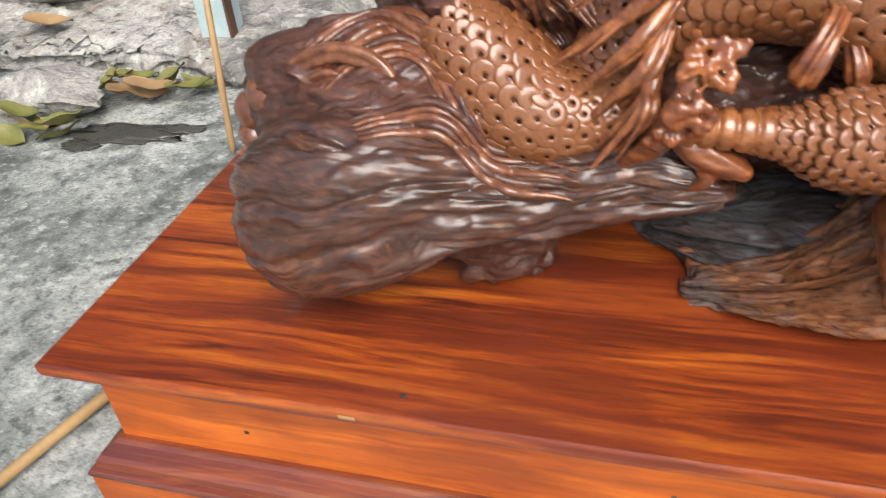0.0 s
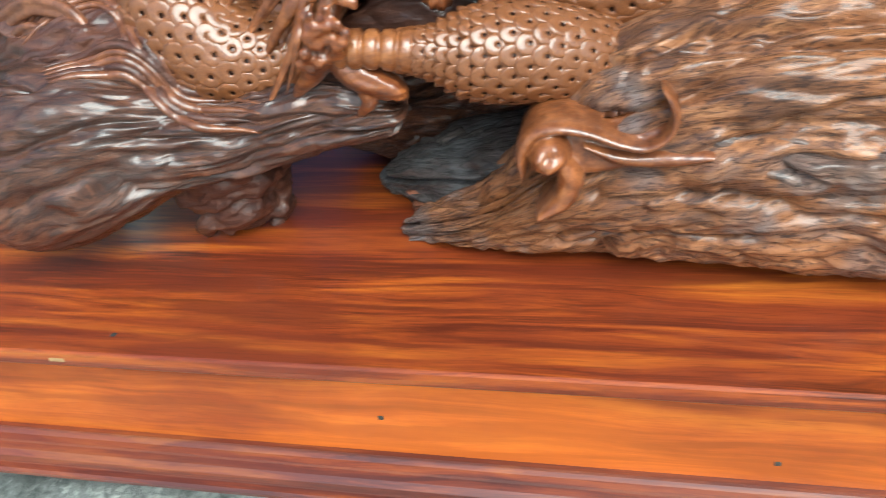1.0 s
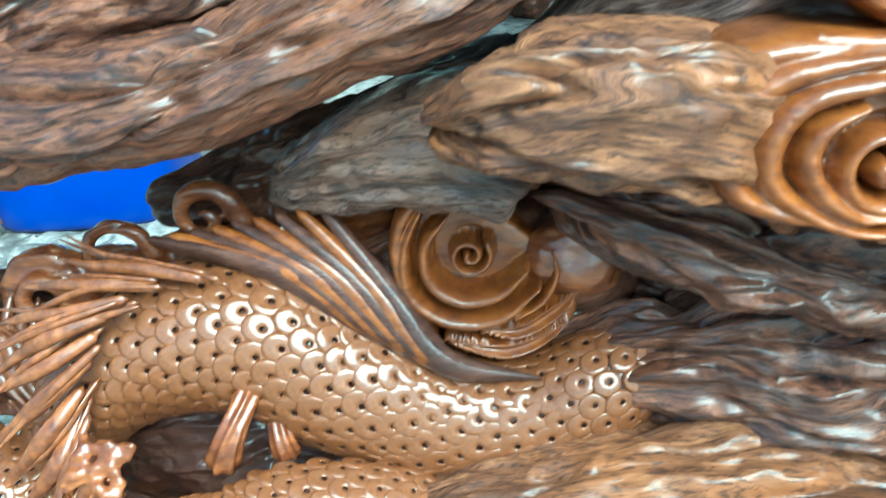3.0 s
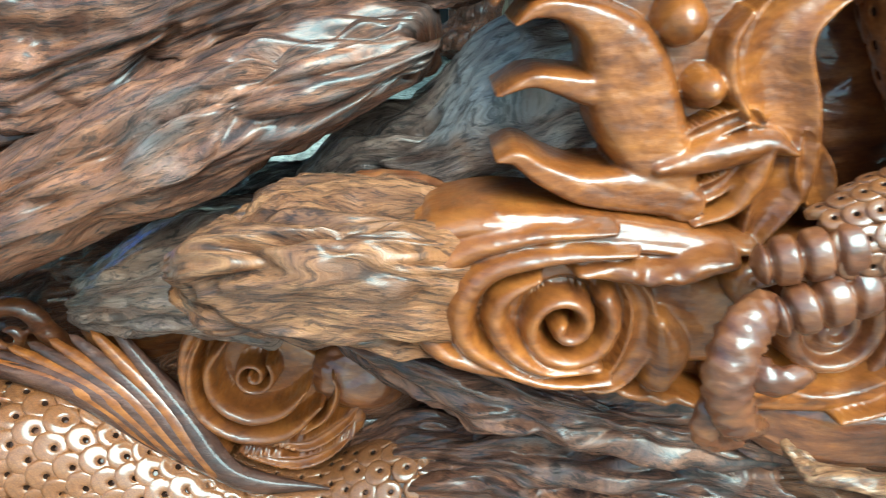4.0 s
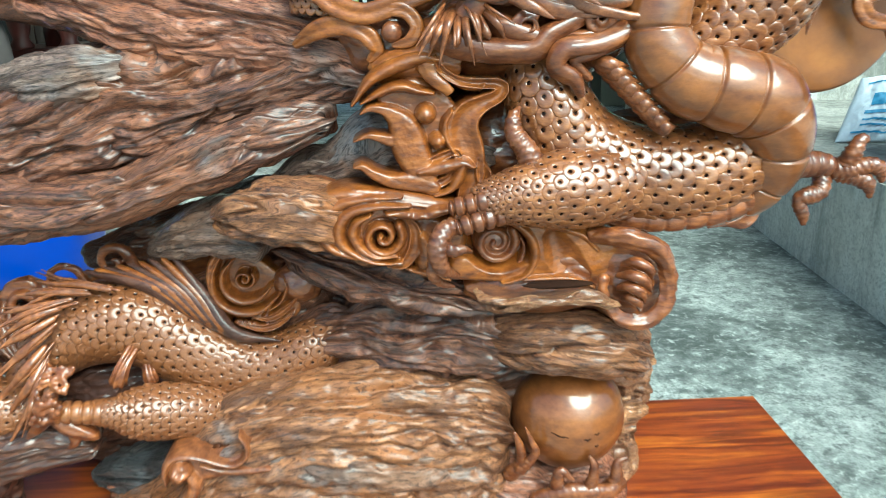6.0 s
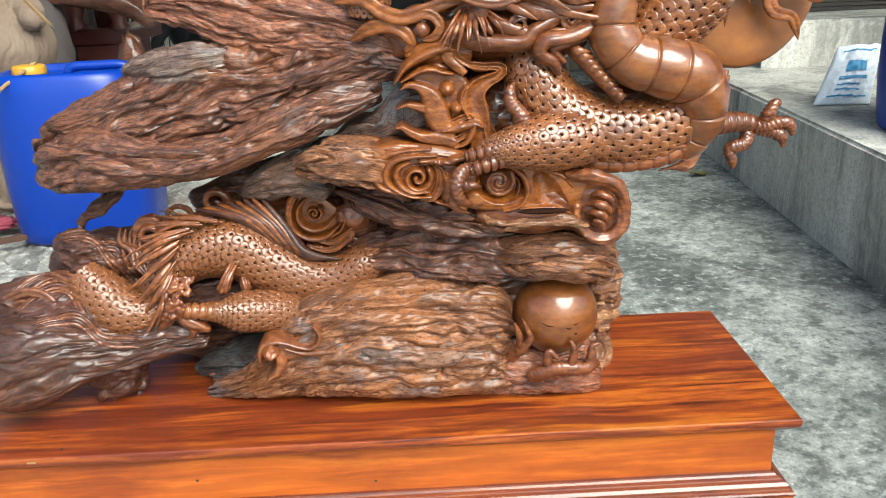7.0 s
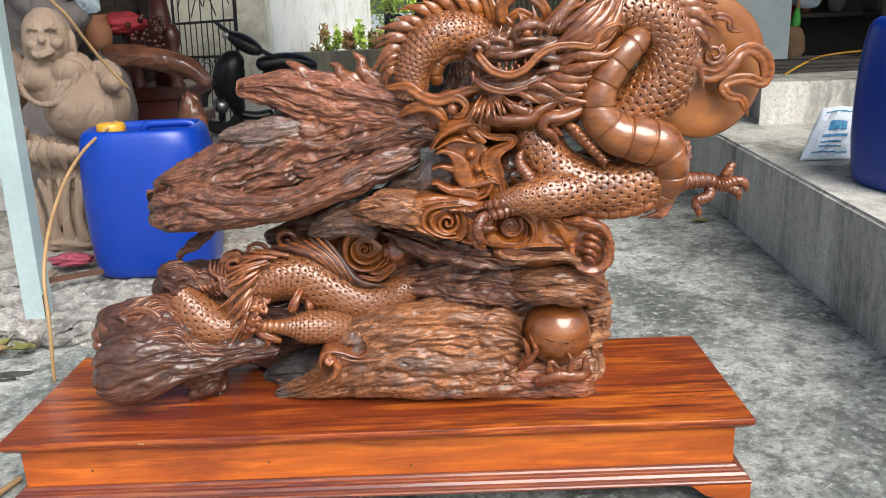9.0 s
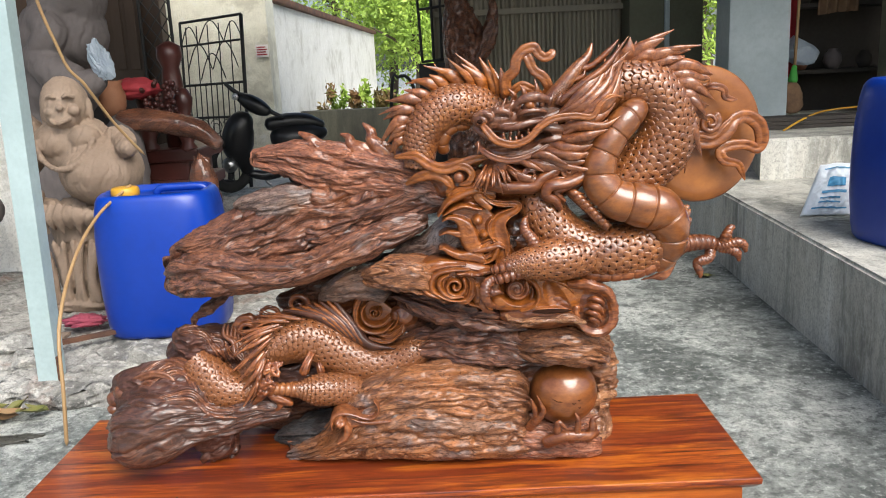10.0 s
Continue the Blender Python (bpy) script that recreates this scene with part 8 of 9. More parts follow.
# ---- stored carvings and furniture on the ledge ----
def plain_statue(name, label, at, s, material, arms=True, seed=0):
    """A round-bellied seated figure as one plain mesh: rock foot, folded legs, belly, chest, head."""
    x, y, z = at
    P = lambda dx, dy, dz: (x + dx * s, y + dy * s, z + dz * s)
    pieces = [blob(P(-0.09, 0.0, 0.05), (0.16 * s, 0.12 * s, 0.05 * s), 20, 30, 0.16, 3.5, seed, 0.12),
              blob(P(-0.09, 0.0, 0.22), (0.11 * s, 0.09 * s, 0.22 * s), 20, 30, 0.12, 4.5, seed + 1, 0.10),
              blob(P(-0.06, 0.0, 0.36), (0.14 * s, 0.10 * s, 0.14 * s), 20, 30, 0.10, 4.5, seed + 1, 0.10),
              blob(P(-0.17, -0.05, 0.44), (0.06 * s, 0.06 * s, 0.06 * s), 16, 20, 0.2, 4, seed + 2, 0.2),
              blob(P(0.055, -0.03, 0.60), (0.165 * s, 0.155 * s, 0.145 * s), 24, 32, 0.03, 2, seed + 4),
              blob(P(-0.055, 0.0, 0.705), (0.165 * s, 0.12 * s, 0.12 * s), 20, 28, 0.06, 3, seed + 5, 0.04),
              blob(P(-0.10, -0.085, 0.715), (0.07 * s, 0.05 * s, 0.055 * s), 16, 20, 0.03, 3, seed + 5),
              blob(P(0.025, -0.085, 0.735), (0.065 * s, 0.05 * s, 0.05 * s), 16, 20, 0.03, 3, seed + 5),
              blob(P(-0.055, -0.035, 0.865), (0.092 * s, 0.095 * s, 0.112 * s), 22, 28, 0.02, 2, seed + 6),
              blob(P(-0.045, -0.075, 0.822), (0.068 * s, 0.058 * s, 0.052 * s), 18, 22, 0.02, 2, seed + 6),
              blob(P(-0.03, -0.138, 0.858), (0.017 * s, 0.016 * s, 0.015 * s), 10, 12, 0.05, 2, seed),
              blob(P(-0.078, -0.112, 0.842), (0.030 * s, 0.022 * s, 0.022 * s), 12, 14, 0.02, 2, seed),
              blob(P(0.012, -0.108, 0.845), (0.028 * s, 0.022 * s, 0.022 * s), 12, 14, 0.02, 2, seed),
              tube([(*P(-0.095, -0.112, 0.890), 0.006 * s), (*P(-0.066, -0.130, 0.902), 0.010 * s), (*P(-0.038, -0.132, 0.893), 0.007 * s)], 16, 10),
              tube([(*P(-0.022, -0.132, 0.894), 0.007 * s), (*P(0.002, -0.126, 0.904), 0.010 * s), (*P(0.024, -0.106, 0.892), 0.006 * s)], 16, 10),
              tube([(*P(-0.082, -0.122, 0.812), 0.006 * s), (*P(-0.045, -0.140, 0.798), 0.010 * s), (*P(0.006, -0.126, 0.815), 0.006 * s)], 20, 10),
              blob(P(-0.148, -0.02, 0.83), (0.014 * s, 0.022 * s, 0.055 * s), 12, 14, 0.05, 2, seed),
              blob(P(0.037, -0.02, 0.84), (0.012 * s, 0.02 * s, 0.05 * s), 12, 14, 0.05, 2, seed)]
    # petals of cloth hanging from the belt
    for k in range(9):
        f = k / 8
        a, b, c = P(-0.19 + 0.29 * f, -0.09 - 0.06 * math.sin(3.1 * f), 0.475 + 0.02 * math.sin(5 * f)), P(-0.20 + 0.29 * f, -0.12 - 0.04 * math.sin(3.1 * f), 0.43), P(-0.19 + 0.27 * f, -0.10 - 0.03 * math.sin(3.1 * f), 0.375 - 0.02 * (k % 2))
        pieces.append(tube([(*a, 0.016 * s), (*b, 0.024 * s), (*c, 0.007 * s)], 16, 12, None, 0.6))
    # the folds of the robe
    for k in range(7):
        a = P(-0.18 + 0.030 * k, -0.09, 0.05)
        b = P(-0.17 + 0.026 * k + 0.02 * (k % 2), -0.10, 0.18)
        c = P(-0.19 + 0.040 * k, -0.11, 0.34)
        pieces.append(tube([(*a, 0.014 * s), (*b, 0.017 * s), (*c, 0.013 * s)], 16, 12, bark(0.15, 5, 2, seed + k)))
    if arms:
        for pts in (((-0.19, 0, 0.72), (-0.25, -0.03, 0.62), (-0.23, -0.10, 0.53), (-0.15, -0.13, 0.52)), ((0.10, 0, 0.74), (0.17, -0.06, 0.71), (0.20, -0.12, 0.69), (0.24, -0.14, 0.70)), ((-0.20, 0.02, 0.74), (-0.26, 0.02, 0.80), (-0.25, -0.02, 0.86))):
            pieces.append(tube([(*P(*p), (0.055 - 0.008 * i) * s) for i, p in enumerate(pts)], 30, 18, bark(0.15, 5, 2, seed + 9)))
        for k in range(22):
            a = math.pi * (0.08 + 0.84 * k / 21)
            pieces.append(blob(P(-0.035 - 0.115 * math.cos(a), -0.105 - 0.075 * math.sin(a), 0.765 - 0.14 * math.sin(a)), (0.0135 * s,) * 3, 8, 10, 0.05))
    return tagged(fuse(name, pieces, material, None, "", 0.0045, 1, 75, 0.0035, seed, 0.9), label, "statue")


plain_statue("statue", "raw pale wooden statue of a round-bellied seated figure", Vector((-0.603, 2, 0.072)), 1.09, M_STATUE, True, 5)
big = [blob((-1.091, 2.85, 1.071), (0.20, 0.17, 0.20), 24, 32, 0.10, 2.5, 8, 0.03), blob((-1.026, 2.85, 1.357), (0.24, 0.20, 0.20), 24, 32, 0.08, 2.5, 9, 0.03),
       blob((-1.187, 2.85, 0.553), (0.22, 0.20, 0.50), 24, 32, 0.10, 2.5, 10, 0.05), blob((-0.975, 2.85, 1.534), (0.20, 0.2, 0.2), 24, 32, 0.10, 2.5, 11, 0.03), blob((-1.278, 2.85, -0.027), (0.30, 0.24, 0.12), 20, 30, 0.10, 2.5, 12, 0.05),
       tube([(-1.146, 2.75, 1.28, 0.088), (-0.985, 2.62, 1.158, 0.097), (-0.841, 2.6, 1.095, 0.083), (-0.754, 2.65, 1.147, 0.051)], 40, 20), tube([(-1.114, 2.75, 1.477, 0.074), (-0.998, 2.65, 1.355, 0.085), (-1.131, 2.7, 1.221, 0.067)], 40, 20)]
tagged(fuse("statue", big, M_STATUE_GREY, None, "", 0.009, 2, 80, 0.006, 3), "large dusty grey wooden statue wrapped at the top", "statue")
plain_statue("statue", "smaller dark unfinished wooden statue on the ledge", Vector((-1.401, 2.4, 0.075)), 0.72, M_STATUE_GREY, False, 25)
tagged(put("wrap_film", rock((-0.74, 2.6, 1.197), (0.055, 0.05, 0.10), 31, faces_n=24, rough=0.2), M_TARP, smooth=False), "crumpled pale blue plastic film", "plastic film")

altar = thing("carved_cabinet", (-0.688, 3.2, 0.166), "dark red lacquered carved cabinet with turned posts", "cabinet")
def slab_between(name, lo, hi, depth, material, parent, bevel=0.015, label=""):
    return part(name, box((lo[0], lo[1], hi[2]), (hi[0], lo[1] + depth, lo[2]), bevel), material, parent, label)
slab_between("body", (-0.838, 3.2, 0.467), (-0.662, 3.2, -0.634), 0.5, M_MAHOGANY, altar)
slab_between("shelf", (-0.847, 3.15, 0.519), (-0.476, 3.15, 0.447), 0.55, M_MAHOGANY, altar)
slab_between("top", (-0.846, 3.15, 0.699), (-0.476, 3.15, 0.622), 0.55, M_MAHOGANY, altar)
slab_between("drawer", (-0.787, 3.18, 0.627), (-0.546, 3.18, 0.507), 0.5, M_MAHOGANY, altar)
for u in (0.0, 1.0):
    q = Vector((-0.765, 3.2, 0.69)).lerp(Vector((-0.542, 3.2, 0.679)), u)
    put("turned_post", lathe([(0.05, 0.0), (0.055, 0.02), (0.035, 0.05), (0.05, 0.10), (0.055, 0.16), (0.035, 0.22), (0.05, 0.27), (0.055, 0.31), (0.03, 0.36), (0.001, 0.37)], 24, q), M_MAHOGANY, altar)
beam = put("carved_beam", tube([(-0.829, 2.9, 0.898, 0.051), (-0.659, 2.9, 0.884, 0.06), (-0.476, 2.9, 0.851, 0.06), (-0.356, 2.9, 0.805, 0.053), (-0.266, 2.9, 0.716, 0.033)], 60, 30, bark(0.2, 6, 2, 7)), M_LOG_DARK)
tagged(beam, "dark carved wooden beam lying across the cabinet", "carving")
chairback = put("chair_back", lathe([(0.07, 0.0), (0.075, 0.2), (0.06, 0.42), (0.05, 0.5), (0.075, 0.56), (0.07, 0.62), (0.02, 0.65)], 24, (-0.641, 3.35, 0.668)), M_MAHOGANY)
chairback.parent = altar
chairback.matrix_parent_inverse = Matrix.Translation(-altar.location)
tagged(chairback, "rounded dark red back post")
pot = put("clay_pot", lathe([(0.05, 0.0), (0.07, 0.06), (0.075, 0.12), (0.055, 0.18), (0.065, 0.20), (0.055, 0.20)], 28, (-0.871, 3, 0.906)), M_CARDBOARD)
tagged(pot, "terracotta pot standing among the carvings", "pot")
tagged(put("red_cloth", blob((-0.773, 3.1, 1.055), (0.14, 0.10, 0.06), 20, 30, 0.3, 4, 33, 0.3), M_RED), "crumpled red cloth on the cabinet", "cloth")
rng = random.Random(4)
beads = []
for k in range(70):
    q = Vector((-0.626, 3.05, 1.012)) + Vector((rng.uniform(-0.09, 0.09), rng.uniform(-0.06, 0.06), rng.uniform(-0.12, 0.08)))
    beads.append(blob(q, (0.014, 0.014, 0.014), 8, 10, 0.05))
tagged(put("bead_heap", joined(beads), M_MAHOGANY), "heap of shiny dark wooden beads", "beads", kind="stuff")
tagged(put("wood_block", blob((-0.293, 2.6, 0.442), (0.08, 0.07, 0.27), 24, 30, 0.2, 4, 35, 0.2), M_LOG_DARK), "rough brown wood offcut with bark", "wood block")
tagged(put("wood_block", blob((-0.804, 2.9, 0.623), (0.12, 0.12, 0.30), 24, 30, 0.12, 4, 36, 0.1), M_STATUE_GREY), "tall grey-brown wood offcut", "wood block")
# near-black box; the dim space behind the statues is put into its colour
store = tagged(part("dark_rack", box((-1.717, 3.6, 0.131), Vector((-1.087, 3.6, 0.1)) + Vector((0, 0.4, 1.0)), 0.02), M_DARK), "wooden rack behind the statues, dimness put into its colour", "rack")

# added white board; its colour stands in for daylight through an opening
board = tagged(part("white_board", box((Vector((-1.702, 2.75, 0.685)).x, 2.75, 0.10), Vector((-1.248, 2.75, 1.342)) + Vector((0, 0.02, 0)), 0.004), M_WHITEWALL), "white board added in place of a bright opening to daylight", "board")
door_at = Vector((-2.241, 6.5, 1.015))
shed_door = thing("panelled_door", (door_at.x, 6.5, 0), "dark brown panelled door with an iron lattice", "door")
x0, x1, x2 = door_at.x, Vector((-1.924, 6.5, 1)).x, Vector((-1.614, 6.5, 0.985)).x
part("leaf_board", box((x0, 6.5, 0.0), (x1, 6.54, 2.25), 0.004), M_DOOR, shed_door)
for k in range(4):
    part("panel", box((x0 + 0.05 + (x1 - x0 - 0.04) * 0.5 * (k % 2), 6.48, 0.25 + 0.95 * (k // 2)), (x0 + 0.01 + (x1 - x0 - 0.04) * 0.5 * (k % 2 + 1), 6.499, 1.05 + 0.95 * (k // 2)), 0.008), M_DOOR, shed_door)
for k in range(9):
    for flip in (0, 1):
        xa, xb = (x1 + 0.02, x2) if flip else (x2, x1 + 0.02)
        put("lattice_bar", rod((xa, 6.47 + 0.008 * flip, 0.5 + 0.16 * k), (xb, 6.47 + 0.008 * flip, 0.9 + 0.16 * k), 0.006, 6), M_IRON, shed_door)
for x in (x1 + 0.02, x2):
    put("upright", rod((x, 6.47, 0.0), (x, 6.47, 2.3), 0.016, 8), M_IRON, shed_door)
# rubble, rags and leaves by the ledge
for k, (c, size) in enumerate((((-0.775, 0.885, 0.045), (0.135, 0.080, 0.062)), ((-0.15, 1.28, 0.075), (0.11, 0.07, 0.06)), ((0.06, 1.33, 0.07), (0.12, 0.06, 0.05)), ((-0.75, 1.42, 0.115), (0.10, 0.07, 0.035)), ((-1.1, 1.36, 0.12), (0.12, 0.08, 0.06)), ((-0.3, 1.24, 0.05), (0.09, 0.05, 0.05)), ((-0.62, 1.3, 0.09), (0.08, 0.05, 0.04)), ((0.22, 1.3, 0.06), (0.08, 0.06, 0.06)), ((-1.35, 1.2, 0.05), (0.13, 0.08, 0.06)))):
    tagged(put("stone", rock(c, size, 70 + k), M_RUBBLE, smooth=False), "rough grey-beige broken stone", "stone", "rubble stones")
tagged(put("rag", blob((-0.557, 1.62, 0.141), (0.085, 0.05, 0.022), 24, 34, 0.5, 6, 81, 0.8), M_PINK), "crumpled pink rag on the ledge", "rag")
plank = part("plank", box((-0.30, -0.035, 0), (0.30, 0.035, 0.014), 0.002, pose(-0.86, 1.45, 0.12, 0, 0, 4)), M_STATUE)
tagged(plank, "grey weathered plank on the ledge", "plank")
plank = part("plank", box((-0.16, -0.012, 0), (0.16, 0.012, 0.018), 0.002, pose(-0.46, 1.42, 0.125, 0, 0, 32)), M_RUST)
tagged(plank, "thin brown stick on the ledge", "stick")


def leaf(at, size, turn, material, label, curl=0.35, seed=0):
    """A pointed leaf with a bent blade and a rib."""
    rng = random.Random(seed)
    n = 9
    verts, faces = [], []
    m = pose(*at, rng.uniform(-28, 28), rng.uniform(-24, 24), turn)
    for i in range(n):
        f = i / (n - 1)
        w = size * 0.24 * math.sin(math.pi * min(1, 0.04 + 0.96 * f ** 0.8))
        z = size * curl * (f - 0.5) ** 2 + 0.004
        for sgn in (-1, -0.5, 0, 0.5, 1):
            verts.append(m @ Vector((size * (f - 0.5), sgn * w, z + abs(sgn) * w * 0.35 + 0.003 * math.sin(9 * f + sgn))))
    for i in range(n - 1):
        for j in range(4):
            faces.append((i * 5 + j, i * 5 + j + 1, i * 5 + j + 6, i * 5 + j + 5))
    k = len(verts)
    verts += [v + Vector((0, 0, -0.0012)) for v in verts]
    faces += [tuple(v + k for v in f)[::-1] for f in faces]
    return tagged(put("leaf", (np.array([tuple(v) for v in verts]), faces, None), material), label, "leaf", "fallen leaves")


rng = random.Random(9)
for k in range(19):
    x, y = (rng.uniform(-0.66, -0.44), rng.uniform(0.91, 1.00)) if k < 13 else (rng.uniform(-0.84, -0.62), rng.uniform(0.75, 0.80))
    leaf((x, y, 0.018 + rng.uniform(0, 0.03)), rng.uniform(0.06, 0.12), rng.uniform(0, 360), M_LEAF if k % 3 else M_DRYLEAF, "fallen yellow-green leaf on the floor" if k % 3 else "dry brown fallen leaf on the floor", 0.5, k)
for c, size, seed in (((-0.535, 0.80, -0.001), (0.12, 0.040, 0.0035), 5), ((-0.60, 0.745, -0.001), (0.04, 0.02, 0.003), 6), ((-0.42, 0.83, -0.001), (0.05, 0.020, 0.003), 7)):
    tagged(put("wet_patch", blob(c, size, 16, 60, 0.7, 3.0, seed), M_WET), "dark wet patch on the concrete floor", "stain", "wet patches")
leaf((-0.78, 0.755, 0.006), 0.10, 170, M_LEAF, "fallen yellow-green leaf on the floor", 0.4, 31)
leaf((-0.655, 0.765, 0.006), 0.10, 30, M_LEAF, "fallen yellow-green leaf on the floor", 0.4, 32)
leaf((-0.97, 1.17, 0.085), 0.13, 10, M_DRYLEAF, "dry brown leaf on the stone ledge", 0.3, 33)
leaf((2.25, 2.35, 0.003), 0.10, 5, M_LEAF, "yellow-green leaf on the concrete floor", 0.2, 34)

# ---- platform things ----
bag = thing("plastic_sack", (2.62, 1.86, 0.385), "crumpled white plastic sack with blue print on the platform", "sack")
sack_turn = Matrix.Translation((2.615, 1.88, 0.386)) @ pose(0, 0, 0, -26, 0, -6)
u, v = np.meshgrid(np.linspace(0, 1, 44), np.linspace(0, 1, 40))
wide, lean = 0.105 * (1 - 0.22 * v), 0.085 * v
swell = 0.050 * (np.sin(np.pi * u) ** 0.55) * (np.sin(np.pi * (0.04 + 0.93 * v)) ** 0.6) + 0.004
folds = 0.030 * (fbm(u * 5, v * 4, u * 0, 3, 91) - 0.5) + 0.010 * (ridged(fbm(u * 9, v * 9, u * 0, 2, 95)) - 0.6)
rim = np.minimum(1, 8 * np.minimum(np.minimum(u, 1 - u), np.minimum(v, 1 - v)))
face = np.stack([(2 * u - 1) * wide + lean, -swell * 0.8 - folds * rim, 0.235 * v + 0.012 * (fbm(u * 6, u * 0, u * 0, 2, 97) - 0.5) * v], -1).reshape(-1, 3)
rear = face * np.array([1, -0.6, 1]) + np.array([0, 0.004, 0])
n = len(face)
q = [(b * 44 + a, b * 44 + a + 1, (b + 1) * 44 + a + 1, (b + 1) * 44 + a) for b in range(39) for a in range(43)]
edge = [b * 44 for b in range(40)] + [39 * 44 + a for a in range(1, 44)] + [b * 44 + 43 for b in range(38, -1, -1)] + [a for a in range(42, 0, -1)]
side = [(edge[k], edge[(k + 1) % len(edge)], n + edge[(k + 1) % len(edge)], n + edge[k]) for k in range(len(edge))]
bv = np.array([sack_turn @ Vector(w) for w in np.vstack([face, rear])])
put("sack_body", (bv, q + [tuple(w + n for w in f)[::-1] for f in q] + side, None), M_BAG, bag)
for u0, u1, v0, v1 in ((0.14, 0.86, 0.10, 0.125), (0.14, 0.86, 0.86, 0.885), (0.30, 0.70, 0.52, 0.70), (0.24, 0.76, 0.38, 0.43), (0.24, 0.66, 0.29, 0.32), (0.24, 0.70, 0.21, 0.24)):
    a, b, c, d = (int(round(w)) for w in (u0 * 43, u1 * 43, v0 * 39, v1 * 39))
    d = max(d, c + 1)
    grid = [[Vector(bv[r * 44 + k]) + Vector((0, -0.003, 0.0015)) for k in range(a, b + 1)] for r in range(c, d + 1)]
    w = b - a + 1
    put("print_bar", (np.array([tuple(p) for row in grid for p in row]), [(r * w + k, r * w + k + 1, (r + 1) * w + k + 1, (r + 1) * w + k) for r in range(d - c) for k in range(w - 1)], None), M_PRINT, bag, "blue printed bar")
boards = thing("board_stack", (3.3, 3.6, 0.615), "stack of dark boards on the upper step", "boards")
for k in range(3):
    part("board", box((-0.45, -0.10, 0), (0.45, 0.10, 0.022), 0.002, pose(3.25 + 0.02 * k, 3.55, 0.617 + 0.024 * k, 0, 0, 3 - 2 * k)), M_DARK, boards)
mat_roll = put("rolled_mat", tube([(3.62, 3.5, 0.665, 0.045), (3.85, 3.5, 0.67, 0.048), (4.1, 3.5, 0.665, 0.044)], 40, 24, bark(0.1, 5, 2, 3), 0.8), M_GREY_RAG)
tagged(mat_roll, "faded pinkish grey rolled mat on the step", "mat")
broom = thing("broom", (3.62, 4.6, 0.615), "broom with green binding leaning by the wall", "broom")
put("bristles", tube([(3.56, 4.55, 0.625, 0.10), (3.58, 4.57, 0.75, 0.085), (3.60, 4.6, 0.86, 0.04)], 30, 30, bark(0.2, 3, 6, 2), 0.45), M_STRAW, broom)
put("binding", tube([(3.595, 4.6, 0.84, 0.042), (3.61, 4.62, 0.92, 0.026), (3.62, 4.63, 0.98, 0.016)], 20, 18), M_BROOM, broom, "green plastic binding")
put("stick", rod((3.62, 4.63, 0.96), (3.70, 4.78, 1.75), 0.011), M_CANE, broom)
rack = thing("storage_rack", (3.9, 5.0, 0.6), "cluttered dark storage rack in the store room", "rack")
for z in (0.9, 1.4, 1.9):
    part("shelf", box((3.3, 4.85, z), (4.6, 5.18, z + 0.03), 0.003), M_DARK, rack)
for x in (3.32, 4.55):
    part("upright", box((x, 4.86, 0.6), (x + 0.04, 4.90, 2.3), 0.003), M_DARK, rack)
tagged(put("red_cloth", drape((3.50, 0.75), (3.72, 1.75), 4.80, 3, 3), M_RED), "hanging dull red cloth on the rack", "cloth")
tagged(put("grey_sack", rock((3.691, 4.75, 1.071), (0.12, 0.09, 0.12), 96, faces_n=22), M_TARP, smooth=False), "crumpled silver-white plastic sack", "sack")
tagged(put("hanging_cloth", drape((3.86, 1.35), (4.16, 2.2), 4.80, 4, 9), M_STRAW), "brown work cloth hanging from the rack", "cloth")
for k, (at, m, sz) in enumerate((((3.8, 4.95, 0.93), M_CARDBOARD, 0.06), ((4.05, 4.95, 0.93), M_STATUE_GREY, 0.07), ((4.3, 4.95, 0.93), M_DARK, 0.06), ((3.8, 4.95, 1.43), M_DARK, 0.07), ((4.35, 4.95, 1.43), M_DARK, 0.08))):
    tagged(put("stored_pot", lathe([(sz * 0.6, 0), (sz, sz * 0.8), (sz * 0.9, sz * 1.6), (sz * 0.5, sz * 2.0), (sz * 0.55, sz * 2.2)], 24, at), m), "small dark stored pot on the rack", "pot", "stored pots")
hose("yellow_cable", [(3.0, 3.3, 0.62), (3.2, 3.45, 0.68), (3.45, 3.7, 0.70), (3.7, 3.65, 0.72), (3.95, 3.8, 0.70), (4.2, 4.0, 0.62)], 0.006, "yellow cable lying over the boards", M_YELLOW)

stump_forms = [tube([(1.16, 5.4, 0.061, 0.198), (1.215, 5.4, 0.692, 0.167), (1.184, 5.4, 1.118, 0.186), (1.132, 5.4, 1.442, 0.147), (1.118, 5.4, 1.758, 0.079)], 60, 30, bark(0.3, 3, 2, 71)),
               tube([(1.2, 5.35, 1.071, 0.107), (1.357, 5.3, 1.291, 0.077), (1.411, 5.3, 1.513, 0.044), (1.391, 5.3, 1.735, 0.019)], 40, 20, bark(0.3, 3, 2, 72)), tube([(1.175, 5.35, 0.932, 0.097), (1.064, 5.3, 1.215, 0.068), (1.055, 5.3, 1.441, 0.039), (1.086, 5.3, 1.706, 0.019)], 40, 20, bark(0.3, 3, 2, 73))]
foot_at = Vector((1.17, 5.4, 0.061))
stump_forms.append(blob((foot_at.x, foot_at.y, 0.12), (0.3, 0.25, 0.16), 20, 28, 0.2, 3, 74))
stump_forms.append(tube([(foot_at.x, foot_at.y, 0.05, 0.2), (foot_at.x, foot_at.y, 0.2, 0.19), (*foot_at, 0.17)], 20, 20))
